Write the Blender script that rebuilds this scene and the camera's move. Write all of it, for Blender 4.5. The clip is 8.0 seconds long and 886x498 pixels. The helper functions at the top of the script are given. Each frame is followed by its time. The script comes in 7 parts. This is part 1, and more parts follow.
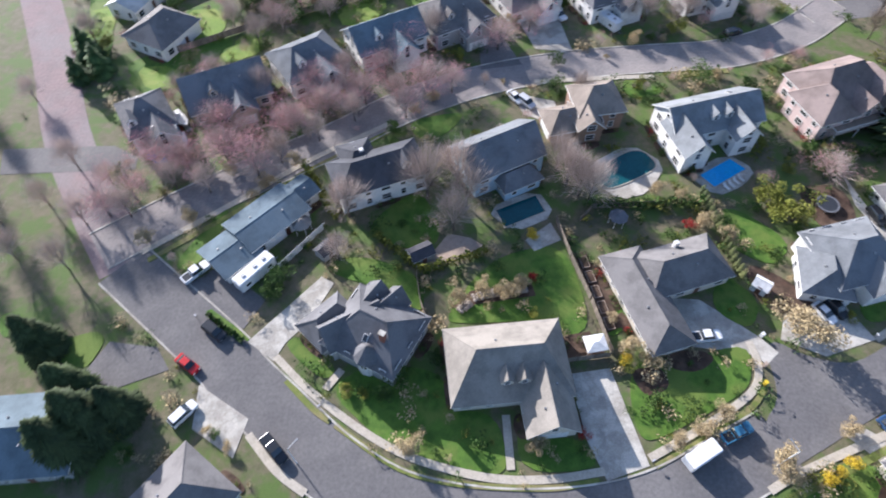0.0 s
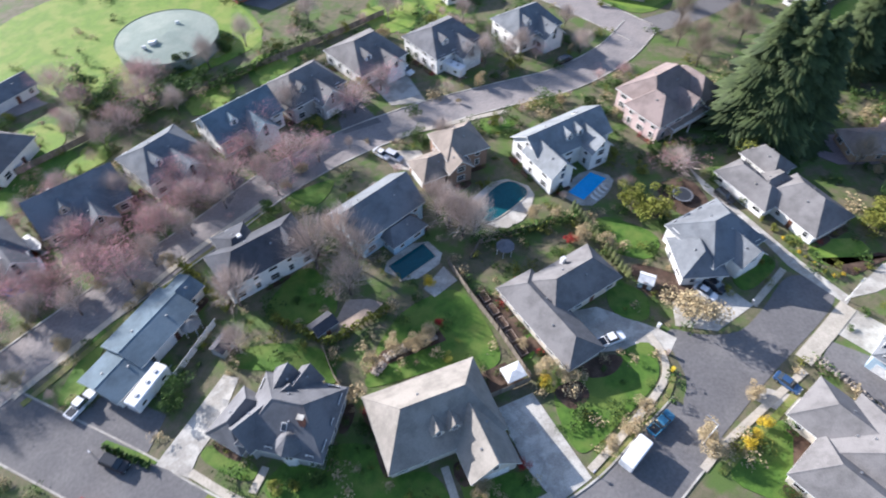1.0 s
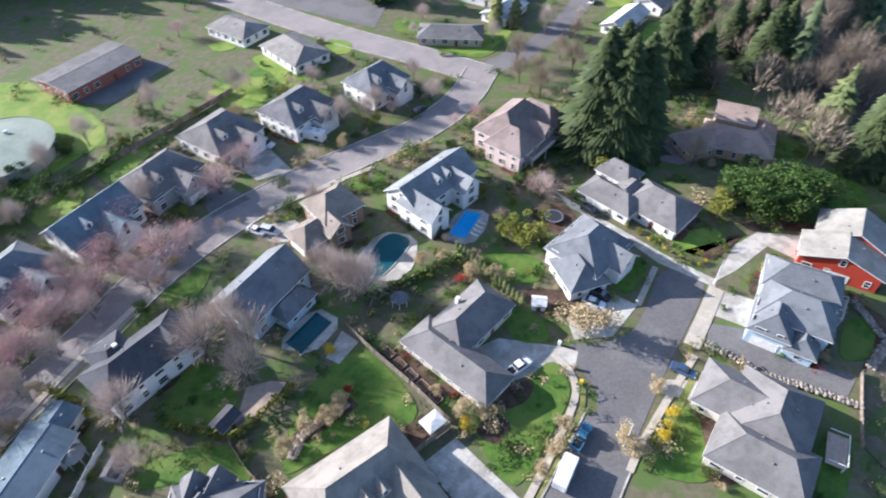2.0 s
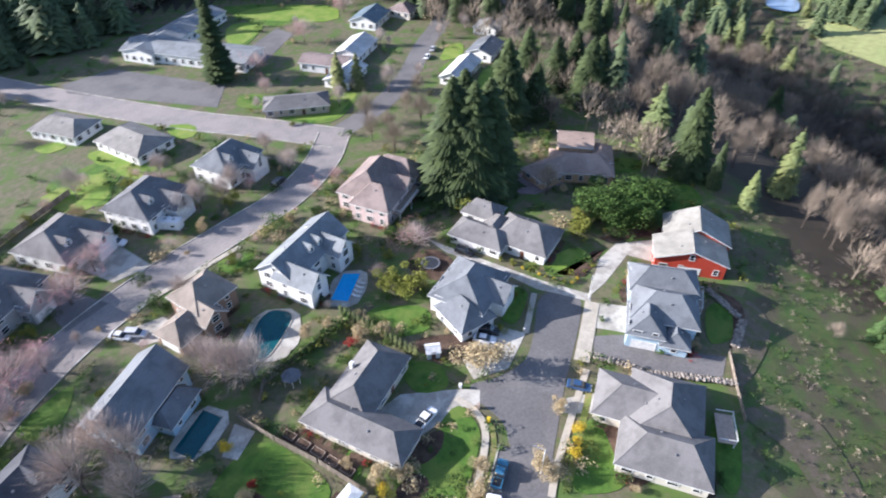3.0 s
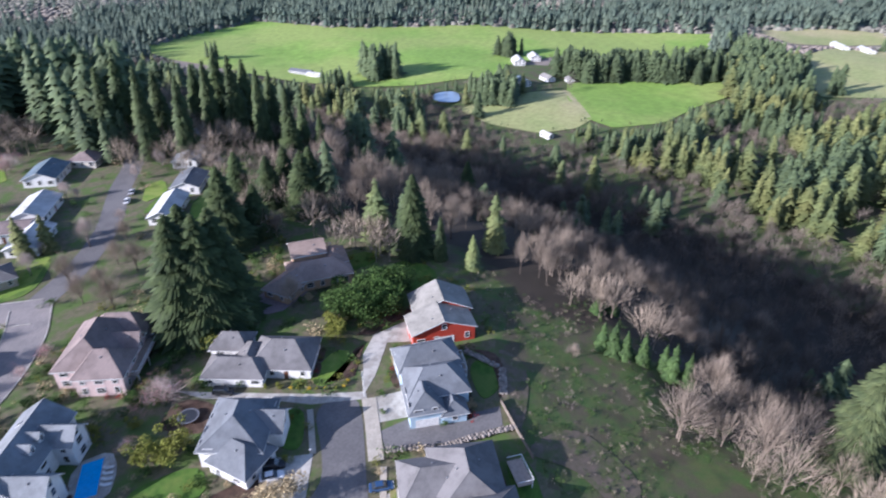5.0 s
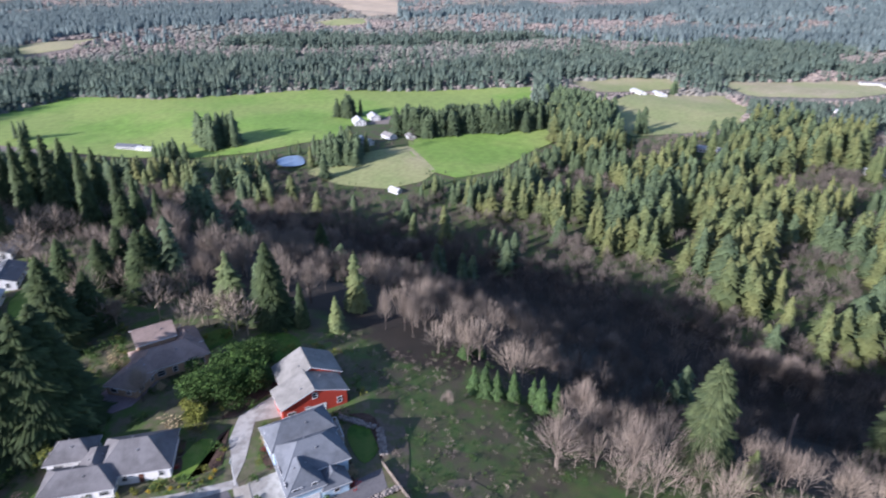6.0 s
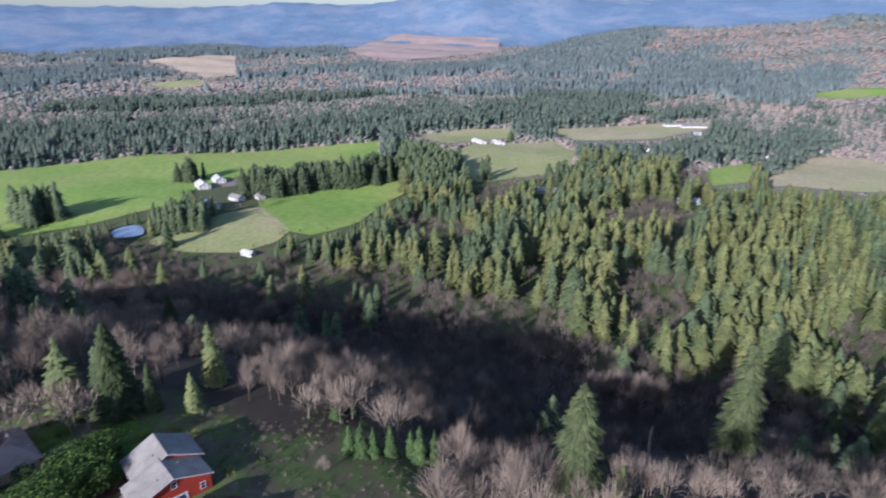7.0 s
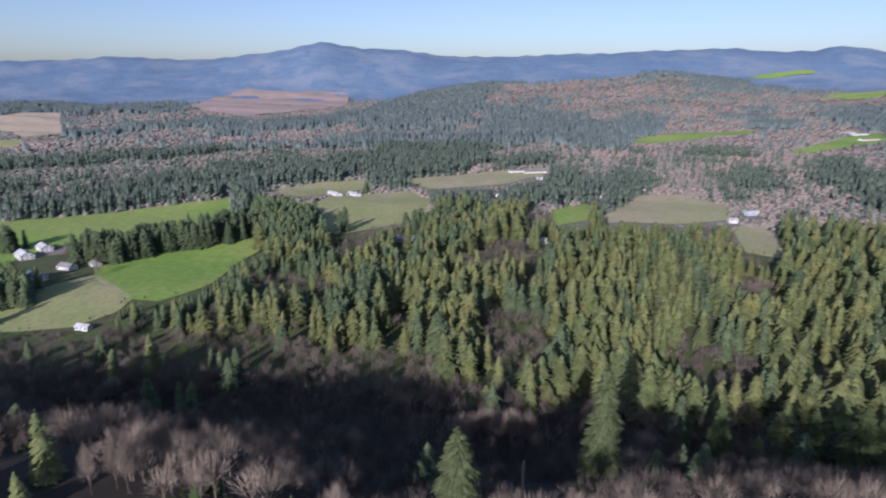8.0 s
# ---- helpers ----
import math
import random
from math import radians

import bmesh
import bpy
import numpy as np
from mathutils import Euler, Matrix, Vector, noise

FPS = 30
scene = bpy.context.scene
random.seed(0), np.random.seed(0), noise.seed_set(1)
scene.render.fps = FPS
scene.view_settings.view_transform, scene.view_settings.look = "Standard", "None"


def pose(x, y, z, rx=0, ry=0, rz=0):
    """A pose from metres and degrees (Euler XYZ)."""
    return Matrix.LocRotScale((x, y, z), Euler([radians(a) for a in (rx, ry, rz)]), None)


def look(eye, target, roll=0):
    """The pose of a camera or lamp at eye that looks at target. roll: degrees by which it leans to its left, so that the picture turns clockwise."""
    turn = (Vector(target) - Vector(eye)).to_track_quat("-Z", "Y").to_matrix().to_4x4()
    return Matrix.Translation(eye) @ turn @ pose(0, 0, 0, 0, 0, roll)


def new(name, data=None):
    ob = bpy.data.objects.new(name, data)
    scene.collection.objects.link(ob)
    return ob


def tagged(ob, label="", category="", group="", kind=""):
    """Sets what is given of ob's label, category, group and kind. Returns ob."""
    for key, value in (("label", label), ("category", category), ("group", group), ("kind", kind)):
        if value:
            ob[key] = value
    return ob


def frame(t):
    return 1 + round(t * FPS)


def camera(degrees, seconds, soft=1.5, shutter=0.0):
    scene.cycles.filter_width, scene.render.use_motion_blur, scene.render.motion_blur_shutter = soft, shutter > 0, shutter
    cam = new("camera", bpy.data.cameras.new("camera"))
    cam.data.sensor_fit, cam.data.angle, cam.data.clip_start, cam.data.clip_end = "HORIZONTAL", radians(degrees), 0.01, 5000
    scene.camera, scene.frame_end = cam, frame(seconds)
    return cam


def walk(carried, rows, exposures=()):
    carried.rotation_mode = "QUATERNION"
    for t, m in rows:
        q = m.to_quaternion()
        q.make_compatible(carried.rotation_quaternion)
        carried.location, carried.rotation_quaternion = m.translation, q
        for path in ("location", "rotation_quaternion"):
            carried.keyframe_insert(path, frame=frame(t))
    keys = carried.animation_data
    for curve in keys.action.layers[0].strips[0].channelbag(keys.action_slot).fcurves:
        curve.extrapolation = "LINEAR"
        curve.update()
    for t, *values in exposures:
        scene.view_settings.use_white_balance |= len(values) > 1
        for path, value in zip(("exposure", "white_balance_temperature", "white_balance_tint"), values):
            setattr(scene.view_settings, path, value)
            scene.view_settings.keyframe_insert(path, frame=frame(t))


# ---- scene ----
# ---- camera ----
cam = camera(71.4, 8.0, soft=1.9, shutter=0.35)
EYE = (0.0, 0.0, 95.0)


def turn(yaw, pitch, roll=0.0):
    return pose(*EYE, 90 + pitch, 0, yaw) @ pose(0, 0, 0, 0, 0, roll)


walk(cam, [
    (0.0, turn(0.0, -55.81, 0.02)),
    (0.5, turn(-7.95, -53.40, 0.10)),
    (1.0, turn(-16.18, -50.63, 0.15)),
    (1.5, turn(-23.74, -48.17, 0.20)),
    (3.0, turn(-46.63, -40.43, -0.09)),
    (3.5, turn(-53.68, -37.98, -0.12)),
    (4.0, turn(-60.80, -35.38, -0.05)),
    (5.5, turn(-81.99, -27.90, 0.10)),
    (6.0, turn(-89.45, -25.25, 0.10)),
    (6.5, turn(-96.19, -22.88, 0.09)),
    (7.0, turn(-103.43, -20.36, 0.04)),
    (7.5, turn(-110.22, -18.06, 0.05)),
    (8.0, turn(-116.88, -15.70, 0.11)),
], exposures=[(0.0, 1.4, 5750, 13), (1.5, 1.54, 5700, 12), (3.0, 1.55, 5700, 13), (4.0, 1.36, 5500, 17), (5.5, 1.05, 5350, 20), (6.5, 0.86, 5350, 21), (7.2, 0.62, 5350, 22), (8.0, 0.30, 5500, 24)])

# ---- sky and sun: low afternoon sun, shadows fall towards +x, -y ----
SUN_ELEV = 21.5
SUN_FROM = Vector((-0.66, 0.75, 0.0)).normalized()
world = bpy.data.worlds.new("world")
scene.world = world
world.use_nodes = True
wn = world.node_tree.nodes
sky = wn.new("ShaderNodeTexSky")
sky.sky_type = "NISHITA"
sky.sun_disc = False
sky.sun_elevation = radians(SUN_ELEV)
sky.sun_rotation = math.atan2(SUN_FROM.x, SUN_FROM.y)
sky.air_density, sky.dust_density, sky.ozone_density = 0.8, 1.1, 1.2
wn["Background"].inputs["Strength"].default_value = 0.095
world.node_tree.links.new(sky.outputs[0], wn["Background"].inputs["Color"])
lamp = bpy.data.lights.new("sun", "SUN")
lamp.energy, lamp.angle, lamp.color = 4.3, radians(0.53), (1.0, 0.90, 0.80)
sun = new("sun", lamp)
up = math.tan(radians(SUN_ELEV))
sun.matrix_world = look(SUN_FROM * 300 + Vector((0, 0, 300 * up)), (0, 0, 0))


# ---- materials ----
def rgb(c):
    return (c[0], c[1], c[2], 1.0)


def material(name, a, b=None, size=1.0, rough=0.85, metal=0.0, bump=0.0, fine=None, island=0.0, each=0.0, spec=0.3, patch=None, patch_size=20.0):
    """Two colours mixed by noise of a size in metres, finer grain on top, and chance per piece or per object."""
    b = b or tuple(0.75 * v for v in a)
    m = bpy.data.materials.new(name)
    m.use_nodes = True
    nt = m.node_tree
    n, li = nt.nodes, nt.links
    bsdf = n["Principled BSDF"]
    bsdf.inputs["Roughness"].default_value = rough
    bsdf.inputs["Metallic"].default_value = metal
    bsdf.inputs["Specular IOR Level"].default_value = spec
    where = n.new("ShaderNodeNewGeometry")

    def grain(scale, detail):
        t = n.new("ShaderNodeTexNoise")
        t.inputs["Scale"].default_value, t.inputs["Detail"].default_value, t.inputs["Roughness"].default_value = scale, detail, 0.62
        li.new(where.outputs["Position"], t.inputs["Vector"])
        return t

    def ramp(sock, lo, hi):
        r = n.new("ShaderNodeMapRange")
        r.inputs["From Min"].default_value, r.inputs["From Max"].default_value = lo, hi
        li.new(sock, r.inputs["Value"])
        return r.outputs["Result"]

    def mix(fac, x, y):
        q = n.new("ShaderNodeMix")
        q.data_type = "RGBA"
        li.new(fac, q.inputs[0])
        for sock, v in ((q.inputs[6], x), (q.inputs[7], y)):
            if isinstance(v, tuple):
                sock.default_value = rgb(v)
            else:
                li.new(v, sock)
        return q.outputs[2]

    big = grain(1.0 / size, 5)
    col = mix(ramp(big.outputs["Fac"], 0.36, 0.64), a, b)
    if patch:
        col = mix(ramp(grain(1.0 / patch_size, 3).outputs["Fac"], 0.46, 0.60), col, patch)
    small = grain(9.0 / size, 6)
    value = ramp(small.outputs["Fac"], 0.25, 0.75)
    hsv = n.new("ShaderNodeHueSaturation")
    sc = n.new("ShaderNodeMapRange")
    sc.inputs["To Min"].default_value, sc.inputs["To Max"].default_value = 0.78, 1.22
    li.new(value, sc.inputs["Value"])
    out = sc.outputs["Result"]
    for amount, sock in ((island, where.outputs["Random Per Island"]), (each, None)):
        if amount:
            if sock is None:
                sock = n.new("ShaderNodeObjectInfo").outputs["Random"]
            k = n.new("ShaderNodeMapRange")
            k.inputs["To Min"].default_value, k.inputs["To Max"].default_value = 1 - amount, 1 + amount
            li.new(sock, k.inputs["Value"])
            mu = n.new("ShaderNodeMath")
            mu.operation = "MULTIPLY"
            li.new(out, mu.inputs[0]), li.new(k.outputs["Result"], mu.inputs[1])
            out = mu.outputs[0]
    li.new(out, hsv.inputs["Value"])
    li.new(col, hsv.inputs["Color"])
    li.new(hsv.outputs["Color"], bsdf.inputs["Base Color"])
    if bump:
        bp = n.new("ShaderNodeBump")
        bp.inputs["Strength"].default_value, bp.inputs["Distance"].default_value = 0.7, bump
        li.new(small.outputs["Fac"], bp.inputs["Height"])
        li.new(bp.outputs["Normal"], bsdf.inputs["Normal"])
    return m


M_GROUND = material("rough_ground", (0.068, 0.118, 0.03), (0.10, 0.118, 0.04), 2.6, bump=0.1, patch=(0.10, 0.088, 0.052), patch_size=9)


def litter(m):
    """Leaf litter and bare earth where the land is wooded, by the sheet's own 'wooded' value broken up by noise."""
    n, li = m.node_tree.nodes, m.node_tree.links
    at = n.new("ShaderNodeAttribute")
    at.attribute_name = "wooded"
    tex = n.new("ShaderNodeTexNoise")
    tex.inputs["Scale"].default_value, tex.inputs["Detail"].default_value = 0.12, 5
    geo = n.new("ShaderNodeNewGeometry")
    li.new(geo.outputs["Position"], tex.inputs["Vector"])
    add = n.new("ShaderNodeMath")
    add.operation = "ADD"
    li.new(at.outputs["Fac"], add.inputs[0]), li.new(tex.outputs["Fac"], add.inputs[1])
    r = n.new("ShaderNodeMapRange")
    r.inputs["From Min"].default_value, r.inputs["From Max"].default_value = 0.85, 1.1
    li.new(add.outputs[0], r.inputs["Value"])
    mx = n.new("ShaderNodeMix")
    mx.data_type = "RGBA"
    hue = next(q for q in n if q.type == "HUE_SAT")
    li.new(r.outputs["Result"], mx.inputs[0])
    li.new(hue.outputs["Color"], mx.inputs[6])
    ear = n.new("ShaderNodeMix")
    ear.data_type = "RGBA"
    li.new(tex.outputs["Fac"], ear.inputs[0])
    ear.inputs[6].default_value, ear.inputs[7].default_value = (0.03, 0.027, 0.018, 1), (0.075, 0.058, 0.042, 1)
    li.new(ear.outputs[2], mx.inputs[7])
    li.new(mx.outputs[2], n["Principled BSDF"].inputs["Base Color"])


litter(M_GROUND)
M_LAWN = material("lawn_grass", (0.088, 0.17, 0.022), (0.055, 0.118, 0.016), 1.6, bump=0.06, patch=(0.12, 0.175, 0.032), patch_size=7)
M_LAWN_SPRING = material("spring_lawn_grass", (0.17, 0.26, 0.035), (0.125, 0.205, 0.03), 2.2, bump=0.06, patch=(0.215, 0.265, 0.055), patch_size=6)
M_YARD = material("yard_soil_and_grass", (0.165, 0.138, 0.09), (0.10, 0.104, 0.05), 1.8, bump=0.06, patch=(0.088, 0.135, 0.033), patch_size=6)
M_FIELD = material("field_grass", (0.225, 0.345, 0.065), (0.19, 0.305, 0.052), 60, patch=(0.27, 0.34, 0.085), patch_size=160)
M_PASTURE = material("dry_pasture", (0.35, 0.345, 0.15), (0.275, 0.31, 0.115), 40, patch=(0.40, 0.355, 0.19), patch_size=120)
M_DRY = material("dry_grass_pasture", (0.44, 0.375, 0.23), (0.36, 0.325, 0.18), 40, patch=(0.35, 0.35, 0.165), patch_size=90)
M_TILLED = material("tilled_field", (0.52, 0.42, 0.29), (0.45, 0.36, 0.245), 50)
M_ASPHALT = material("asphalt", (0.15, 0.143, 0.14), (0.128, 0.122, 0.121), 5, rough=0.9, bump=0.01, patch=(0.172, 0.163, 0.157), patch_size=14)
M_ASPHALT_OLD = material("old_asphalt", (0.27, 0.244, 0.23), (0.215, 0.197, 0.188), 5, rough=0.9, bump=0.01, patch=(0.30, 0.265, 0.245), patch_size=18)
M_DRYGRASS = material("dry_verge_grass", (0.17, 0.19, 0.05), (0.12, 0.155, 0.035), 1.6, bump=0.04, patch=(0.23, 0.20, 0.09), patch_size=5)
M_ASPHALT_RED = material("reddish_asphalt", (0.27, 0.20, 0.195), (0.22, 0.17, 0.168), 5, rough=0.9, bump=0.01, patch=(0.25, 0.21, 0.205), patch_size=12)
M_CONCRETE = material("concrete", (0.40, 0.37, 0.32), (0.30, 0.28, 0.245), 2.2, rough=0.9, bump=0.01, patch=(0.50, 0.475, 0.42), patch_size=4)
M_PALE = material("pale_concrete", (0.48, 0.43, 0.35), (0.39, 0.35, 0.285), 2.5, rough=0.9, bump=0.01)
M_MULCH = material("mulch", (0.085, 0.05, 0.035), (0.05, 0.033, 0.022), 1.2, bump=0.05, patch=(0.12, 0.08, 0.055), patch_size=4)
M_EARTH = material("bare_earth", (0.155, 0.12, 0.09), (0.11, 0.095, 0.06), 1.6, bump=0.06, patch=(0.09, 0.105, 0.04), patch_size=5)
M_BARK = material("bark", (0.12, 0.095, 0.075), (0.07, 0.055, 0.045), 0.6, bump=0.03)
M_TWIG = material("grey_twigs", (0.52, 0.44, 0.39), (0.38, 0.315, 0.275), 3, island=0.2, each=0.15)
# woodland twigs: the hill's shade put into a darker twig colour
M_TWIG_SHADED = material("shaded_woodland_twigs", (0.145, 0.122, 0.10), (0.095, 0.08, 0.066), 9, island=0.2, patch=(0.20, 0.165, 0.13), patch_size=26)
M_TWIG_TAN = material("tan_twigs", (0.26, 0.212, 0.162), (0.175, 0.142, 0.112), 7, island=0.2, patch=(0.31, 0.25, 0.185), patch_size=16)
M_TWIG_PALE = material("pale_twigs", (0.32, 0.26, 0.20), (0.22, 0.178, 0.14), 3, island=0.2, each=0.25)
M_FIR = material("fir_needles", (0.098, 0.13, 0.056), (0.064, 0.092, 0.044), 7, rough=0.75, island=0.22, each=0.2)
M_FIR_NEAR = material("fir_boughs", (0.078, 0.106, 0.036), (0.044, 0.066, 0.025), 5, rough=0.75, island=0.25, each=0.2)
M_CEDAR = material("cedar_foliage", (0.15, 0.175, 0.06), (0.10, 0.13, 0.05), 8, rough=0.75, island=0.2, each=0.2, patch=(0.17, 0.18, 0.06), patch_size=30)
M_YOUNG = material("young_fir_needles", (0.062, 0.105, 0.028), (0.036, 0.066, 0.02), 2, rough=0.75, island=0.25, each=0.2)
M_SPRUCE = material("spruce_needles", (0.085, 0.104, 0.04), (0.048, 0.066, 0.027), 1.5, rough=0.75, island=0.25, each=0.1)
# farthest conifers: distance haze put into the colour, paler and bluer
M_WOOD_FAR_HAZE = material("far_conifers", (0.118, 0.155, 0.145), (0.142, 0.178, 0.162), 70, island=0.08)
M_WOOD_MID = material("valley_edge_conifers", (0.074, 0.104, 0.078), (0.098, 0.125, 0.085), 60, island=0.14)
# far leafless woods: brown lightened in its colour to stand for haze
M_BARE_FAR_HAZE = material("far_bare_woods", (0.28, 0.228, 0.185), (0.225, 0.192, 0.163), 90, island=0.04, patch=(0.20, 0.192, 0.155), patch_size=240)
# mountains: the blue of the air before them is painted as base colour
M_HILL_HAZE = material("haze_blue_hills", (0.15, 0.232, 0.325), (0.12, 0.19, 0.28), 120, patch=(0.205, 0.26, 0.33), patch_size=260)

# ---- the lie of the land: a plateau of houses, a wooded slope, a wide valley, hills ----
EDGE = np.array([(-600, -420), (-160, -330), (-30, -210), (35, -120), (60, -60), (68, -26), (74, -2), (84, 6), (98, 12), (115, 18), (136, 27),
                 (150, 42), (150, 63), (166, 91), (208, 146), (235, 200), (240, 280), (190, 420), (60, 560), (-300, 900)], float)
VALLEY = -75.0
# skyline of the mountains: compass heading in degrees, height in metres
RIDGE = np.array([(0, 190), (60, 190), (82, 184), (86, 192), (89.4, 224), (94, 207), (98, 218), (102, 266), (106.3, 335), (109.7, 298), (112.7, 287), (116.7, 248),
                  (120.7, 236), (124.6, 250), (129, 258), (134.6, 271), (140.7, 286), (143.2, 262), (146.7, 262), (148.6, 289), (151.2, 254), (170, 230), (180, 190)], float)


def off_edge(x, y):
    """Metres beyond the plateau's edge; 0 on the plateau."""
    best = np.full(x.shape, 1e9)
    side = np.zeros(x.shape)
    for (ax, ay), (bx, by) in zip(EDGE[:-1], EDGE[1:]):
        ux, uy = bx - ax, by - ay
        k = np.clip(((x - ax) * ux + (y - ay) * uy) / (ux * ux + uy * uy), 0, 1)
        d = np.hypot(x - ax - k * ux, y - ay - k * uy)
        s = (x - ax) * uy - (y - ay) * ux
        near = d < best
        best = np.where(near, d, best)
        side = np.where(near, s, side)
    return np.where(side > 0, best, 0.0)


def bell(v, at, wide):
    return np.exp(-((v - at) / wide) ** 2)


def land(x, y):
    """Height of the ground, for arrays."""
    x, y = np.asarray(x, float), np.asarray(y, float)
    s = off_edge(x, y)
    z = VALLEY * np.interp(s, (0, 34, 48, 138, 170, 205), (0, 0.075, 0.15, 0.90, 0.97, 1.0))
    d = np.hypot(x, y)
    h = np.degrees(np.arctan2(x, y))
    wave = np.sin(x * 0.011 + 1.3) * np.sin(y * 0.013 + 0.4) + 0.6 * np.sin(x * 0.027 - y * 0.019)
    z = z + wave * 2.0 * np.clip((s - 20) / 150, 0, 1)
    far = np.clip((d - 1300) / 2100, 0, 1)
    rise = np.interp(h, (100, 112, 118, 128), (0.45, 0.6, 1.05, 1.4))
    z = z + 70 * rise * far ** 1.4 + wave * 4 * far * np.clip((4200 - d) / 800, 0, 1)
    # rolling hills and the mountain range behind them
    top = np.interp(h, RIDGE[:, 0], RIDGE[:, 1]) + 5 * np.sin(h * 2.9) + 3 * np.sin(h * 6.1 + 1)
    m = np.clip((d - 3300) / 1450, 0, 1)
    z = z + (top - 5 + 70 * (1 - rise)) * (m * m * (3 - 2 * m)) * (s > 0)
    hill = np.clip(1 - np.abs(d - 3100) / 700, 0, 1)
    z = z + hill * (22 * rise + 45 * bell(h, 131, 9) * rise + 18 * np.sin(h * 0.33) * rise) * (s > 0)
    return z


def z_at(x, y):
    return float(land(np.array([x]), np.array([y]))[0])


def mesh_of(name, verts, faces):
    me = bpy.data.meshes.new(name)
    me.from_pydata([tuple(v) for v in verts], [], faces)
    me.update()
    return me


def fast_mesh(name, verts, tris):
    """A mesh from numpy arrays of corners and triangles."""
    me = bpy.data.meshes.new(name)
    verts, tris = np.asarray(verts, np.float32), np.asarray(tris, np.int32)
    me.vertices.add(len(verts))
    me.vertices.foreach_set("co", verts.ravel())
    me.loops.add(tris.size)
    me.loops.foreach_set("vertex_index", tris.ravel())
    me.polygons.add(len(tris))
    me.polygons.foreach_set("loop_start", np.arange(0, tris.size, 3, dtype=np.int32))
    me.polygons.foreach_set("loop_total", np.full(len(tris), 3, np.int32))
    me.update(calc_edges=True)
    return me


def part(name, me, mat, parent=None, label="", m=None):
    """One mesh object under a thing or part (or at top level)."""
    if isinstance(me, bmesh.types.BMesh):
        data = bpy.data.meshes.new(name)
        me.to_mesh(data)
        me.free()
        me = data
    if not me.materials and mat:
        me.materials.append(mat)
    ob = new(name, me)
    if parent is not None:
        ob.parent = parent
    if m is not None:
        ob.matrix_basis = m
    if label:
        ob["label"] = label
    return ob


def thing(name, x, y, z, rz, label, category, group="", kind=""):
    e = new(name)
    e.empty_display_size = 0.3
    e.matrix_basis = pose(x, y, z, 0, 0, rz)
    return tagged(e, label, category, group, kind)


# ---- ground sheet ----
def ground_sheet():
    radii = [0.0] + list(np.geomspace(8, 4930, 165))
    turns = 400
    a = np.arange(turns) * 2 * np.pi / turns
    r = np.array(radii[1:])
    gx, gy = np.outer(r, np.sin(a)).ravel(), np.outer(r, np.cos(a)).ravel()
    verts = np.column_stack((np.r_[0, gx], np.r_[0, gy], np.r_[0, land(gx, gy)]))
    tris = [(0, 1 + (j + 1) % turns, 1 + j) for j in range(turns)]
    for i in range(len(r) - 1):
        p, q = 1 + i * turns, 1 + (i + 1) * turns
        for j in range(turns):
            k = (j + 1) % turns
            tris += [(p + j, p + k, q + k), (p + j, q + k, q + j)]
    me = fast_mesh("ground", verts, tris)
    me.materials.append(M_GROUND)
    me.materials.append(M_HILL_HAZE)
    me.materials.append(M_BARE_FAR_HAZE)
    me.materials.append(M_YARD)
    me.polygons.foreach_set("use_smooth", np.ones(len(tris), bool))
    w = me.attributes.new("wooded", "FLOAT", "POINT")
    far = np.hypot(verts[:, 0], verts[:, 1])
    s = off_edge(verts[:, 0], verts[:, 1])
    grassy = (far < 135) & (s < 42)
    w.data.foreach_set("value", np.where(grassy, np.where(s > 1, 0.33, 0.12), np.clip((s - 2) / 14, 0, 1) * np.where(s > 205, 0.12, 0.75) - 0.25 * np.clip((far - 900) / 600, 0, 1) + (verts[:, 1] > 262) * 0.6).astype(np.float32))
    cen = np.array([verts[list(t)].mean(0) for t in tris])
    d = np.hypot(cen[:, 0], cen[:, 1])
    # far ground takes the woods' and hills' colours, which have haze painted in
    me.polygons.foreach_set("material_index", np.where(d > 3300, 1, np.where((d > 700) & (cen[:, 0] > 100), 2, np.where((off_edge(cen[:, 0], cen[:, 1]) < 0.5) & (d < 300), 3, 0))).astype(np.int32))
    tagged(part("ground", me, None), "rough grassy ground falling from plateau to valley", "ground", kind="structure")


ground_sheet()


PAVED = []


def slab(name, pts, z, mat, label, category, kind="structure", parent=None, drape=False):
    """A flat piece of ground with a real edge, its top z above the land."""
    if category not in ("lawn", "bed", "ground"):
        PAVED.append([(p[0], p[1]) for p in pts])
    bm = bmesh.new()
    vs = [bm.verts.new((x, y, z)) for x, y in pts]
    f = bm.faces.new(vs)
    if f.normal.z < 0 or f.calc_area() == 0:
        f.normal_update()
    if f.normal.z < 0:
        f.normal_flip()
    ret = bmesh.ops.extrude_face_region(bm, geom=[f])
    for v in [g for g in ret["geom"] if isinstance(g, bmesh.types.BMVert)]:
        v.co.z = z
    for v in vs:
        v.co.z = -0.05
    bmesh.ops.recalc_face_normals(bm, faces=bm.faces)
    ob = part(name, bm, mat, parent)
    if parent is None:
        tagged(ob, label, category, kind=kind)
    return ob


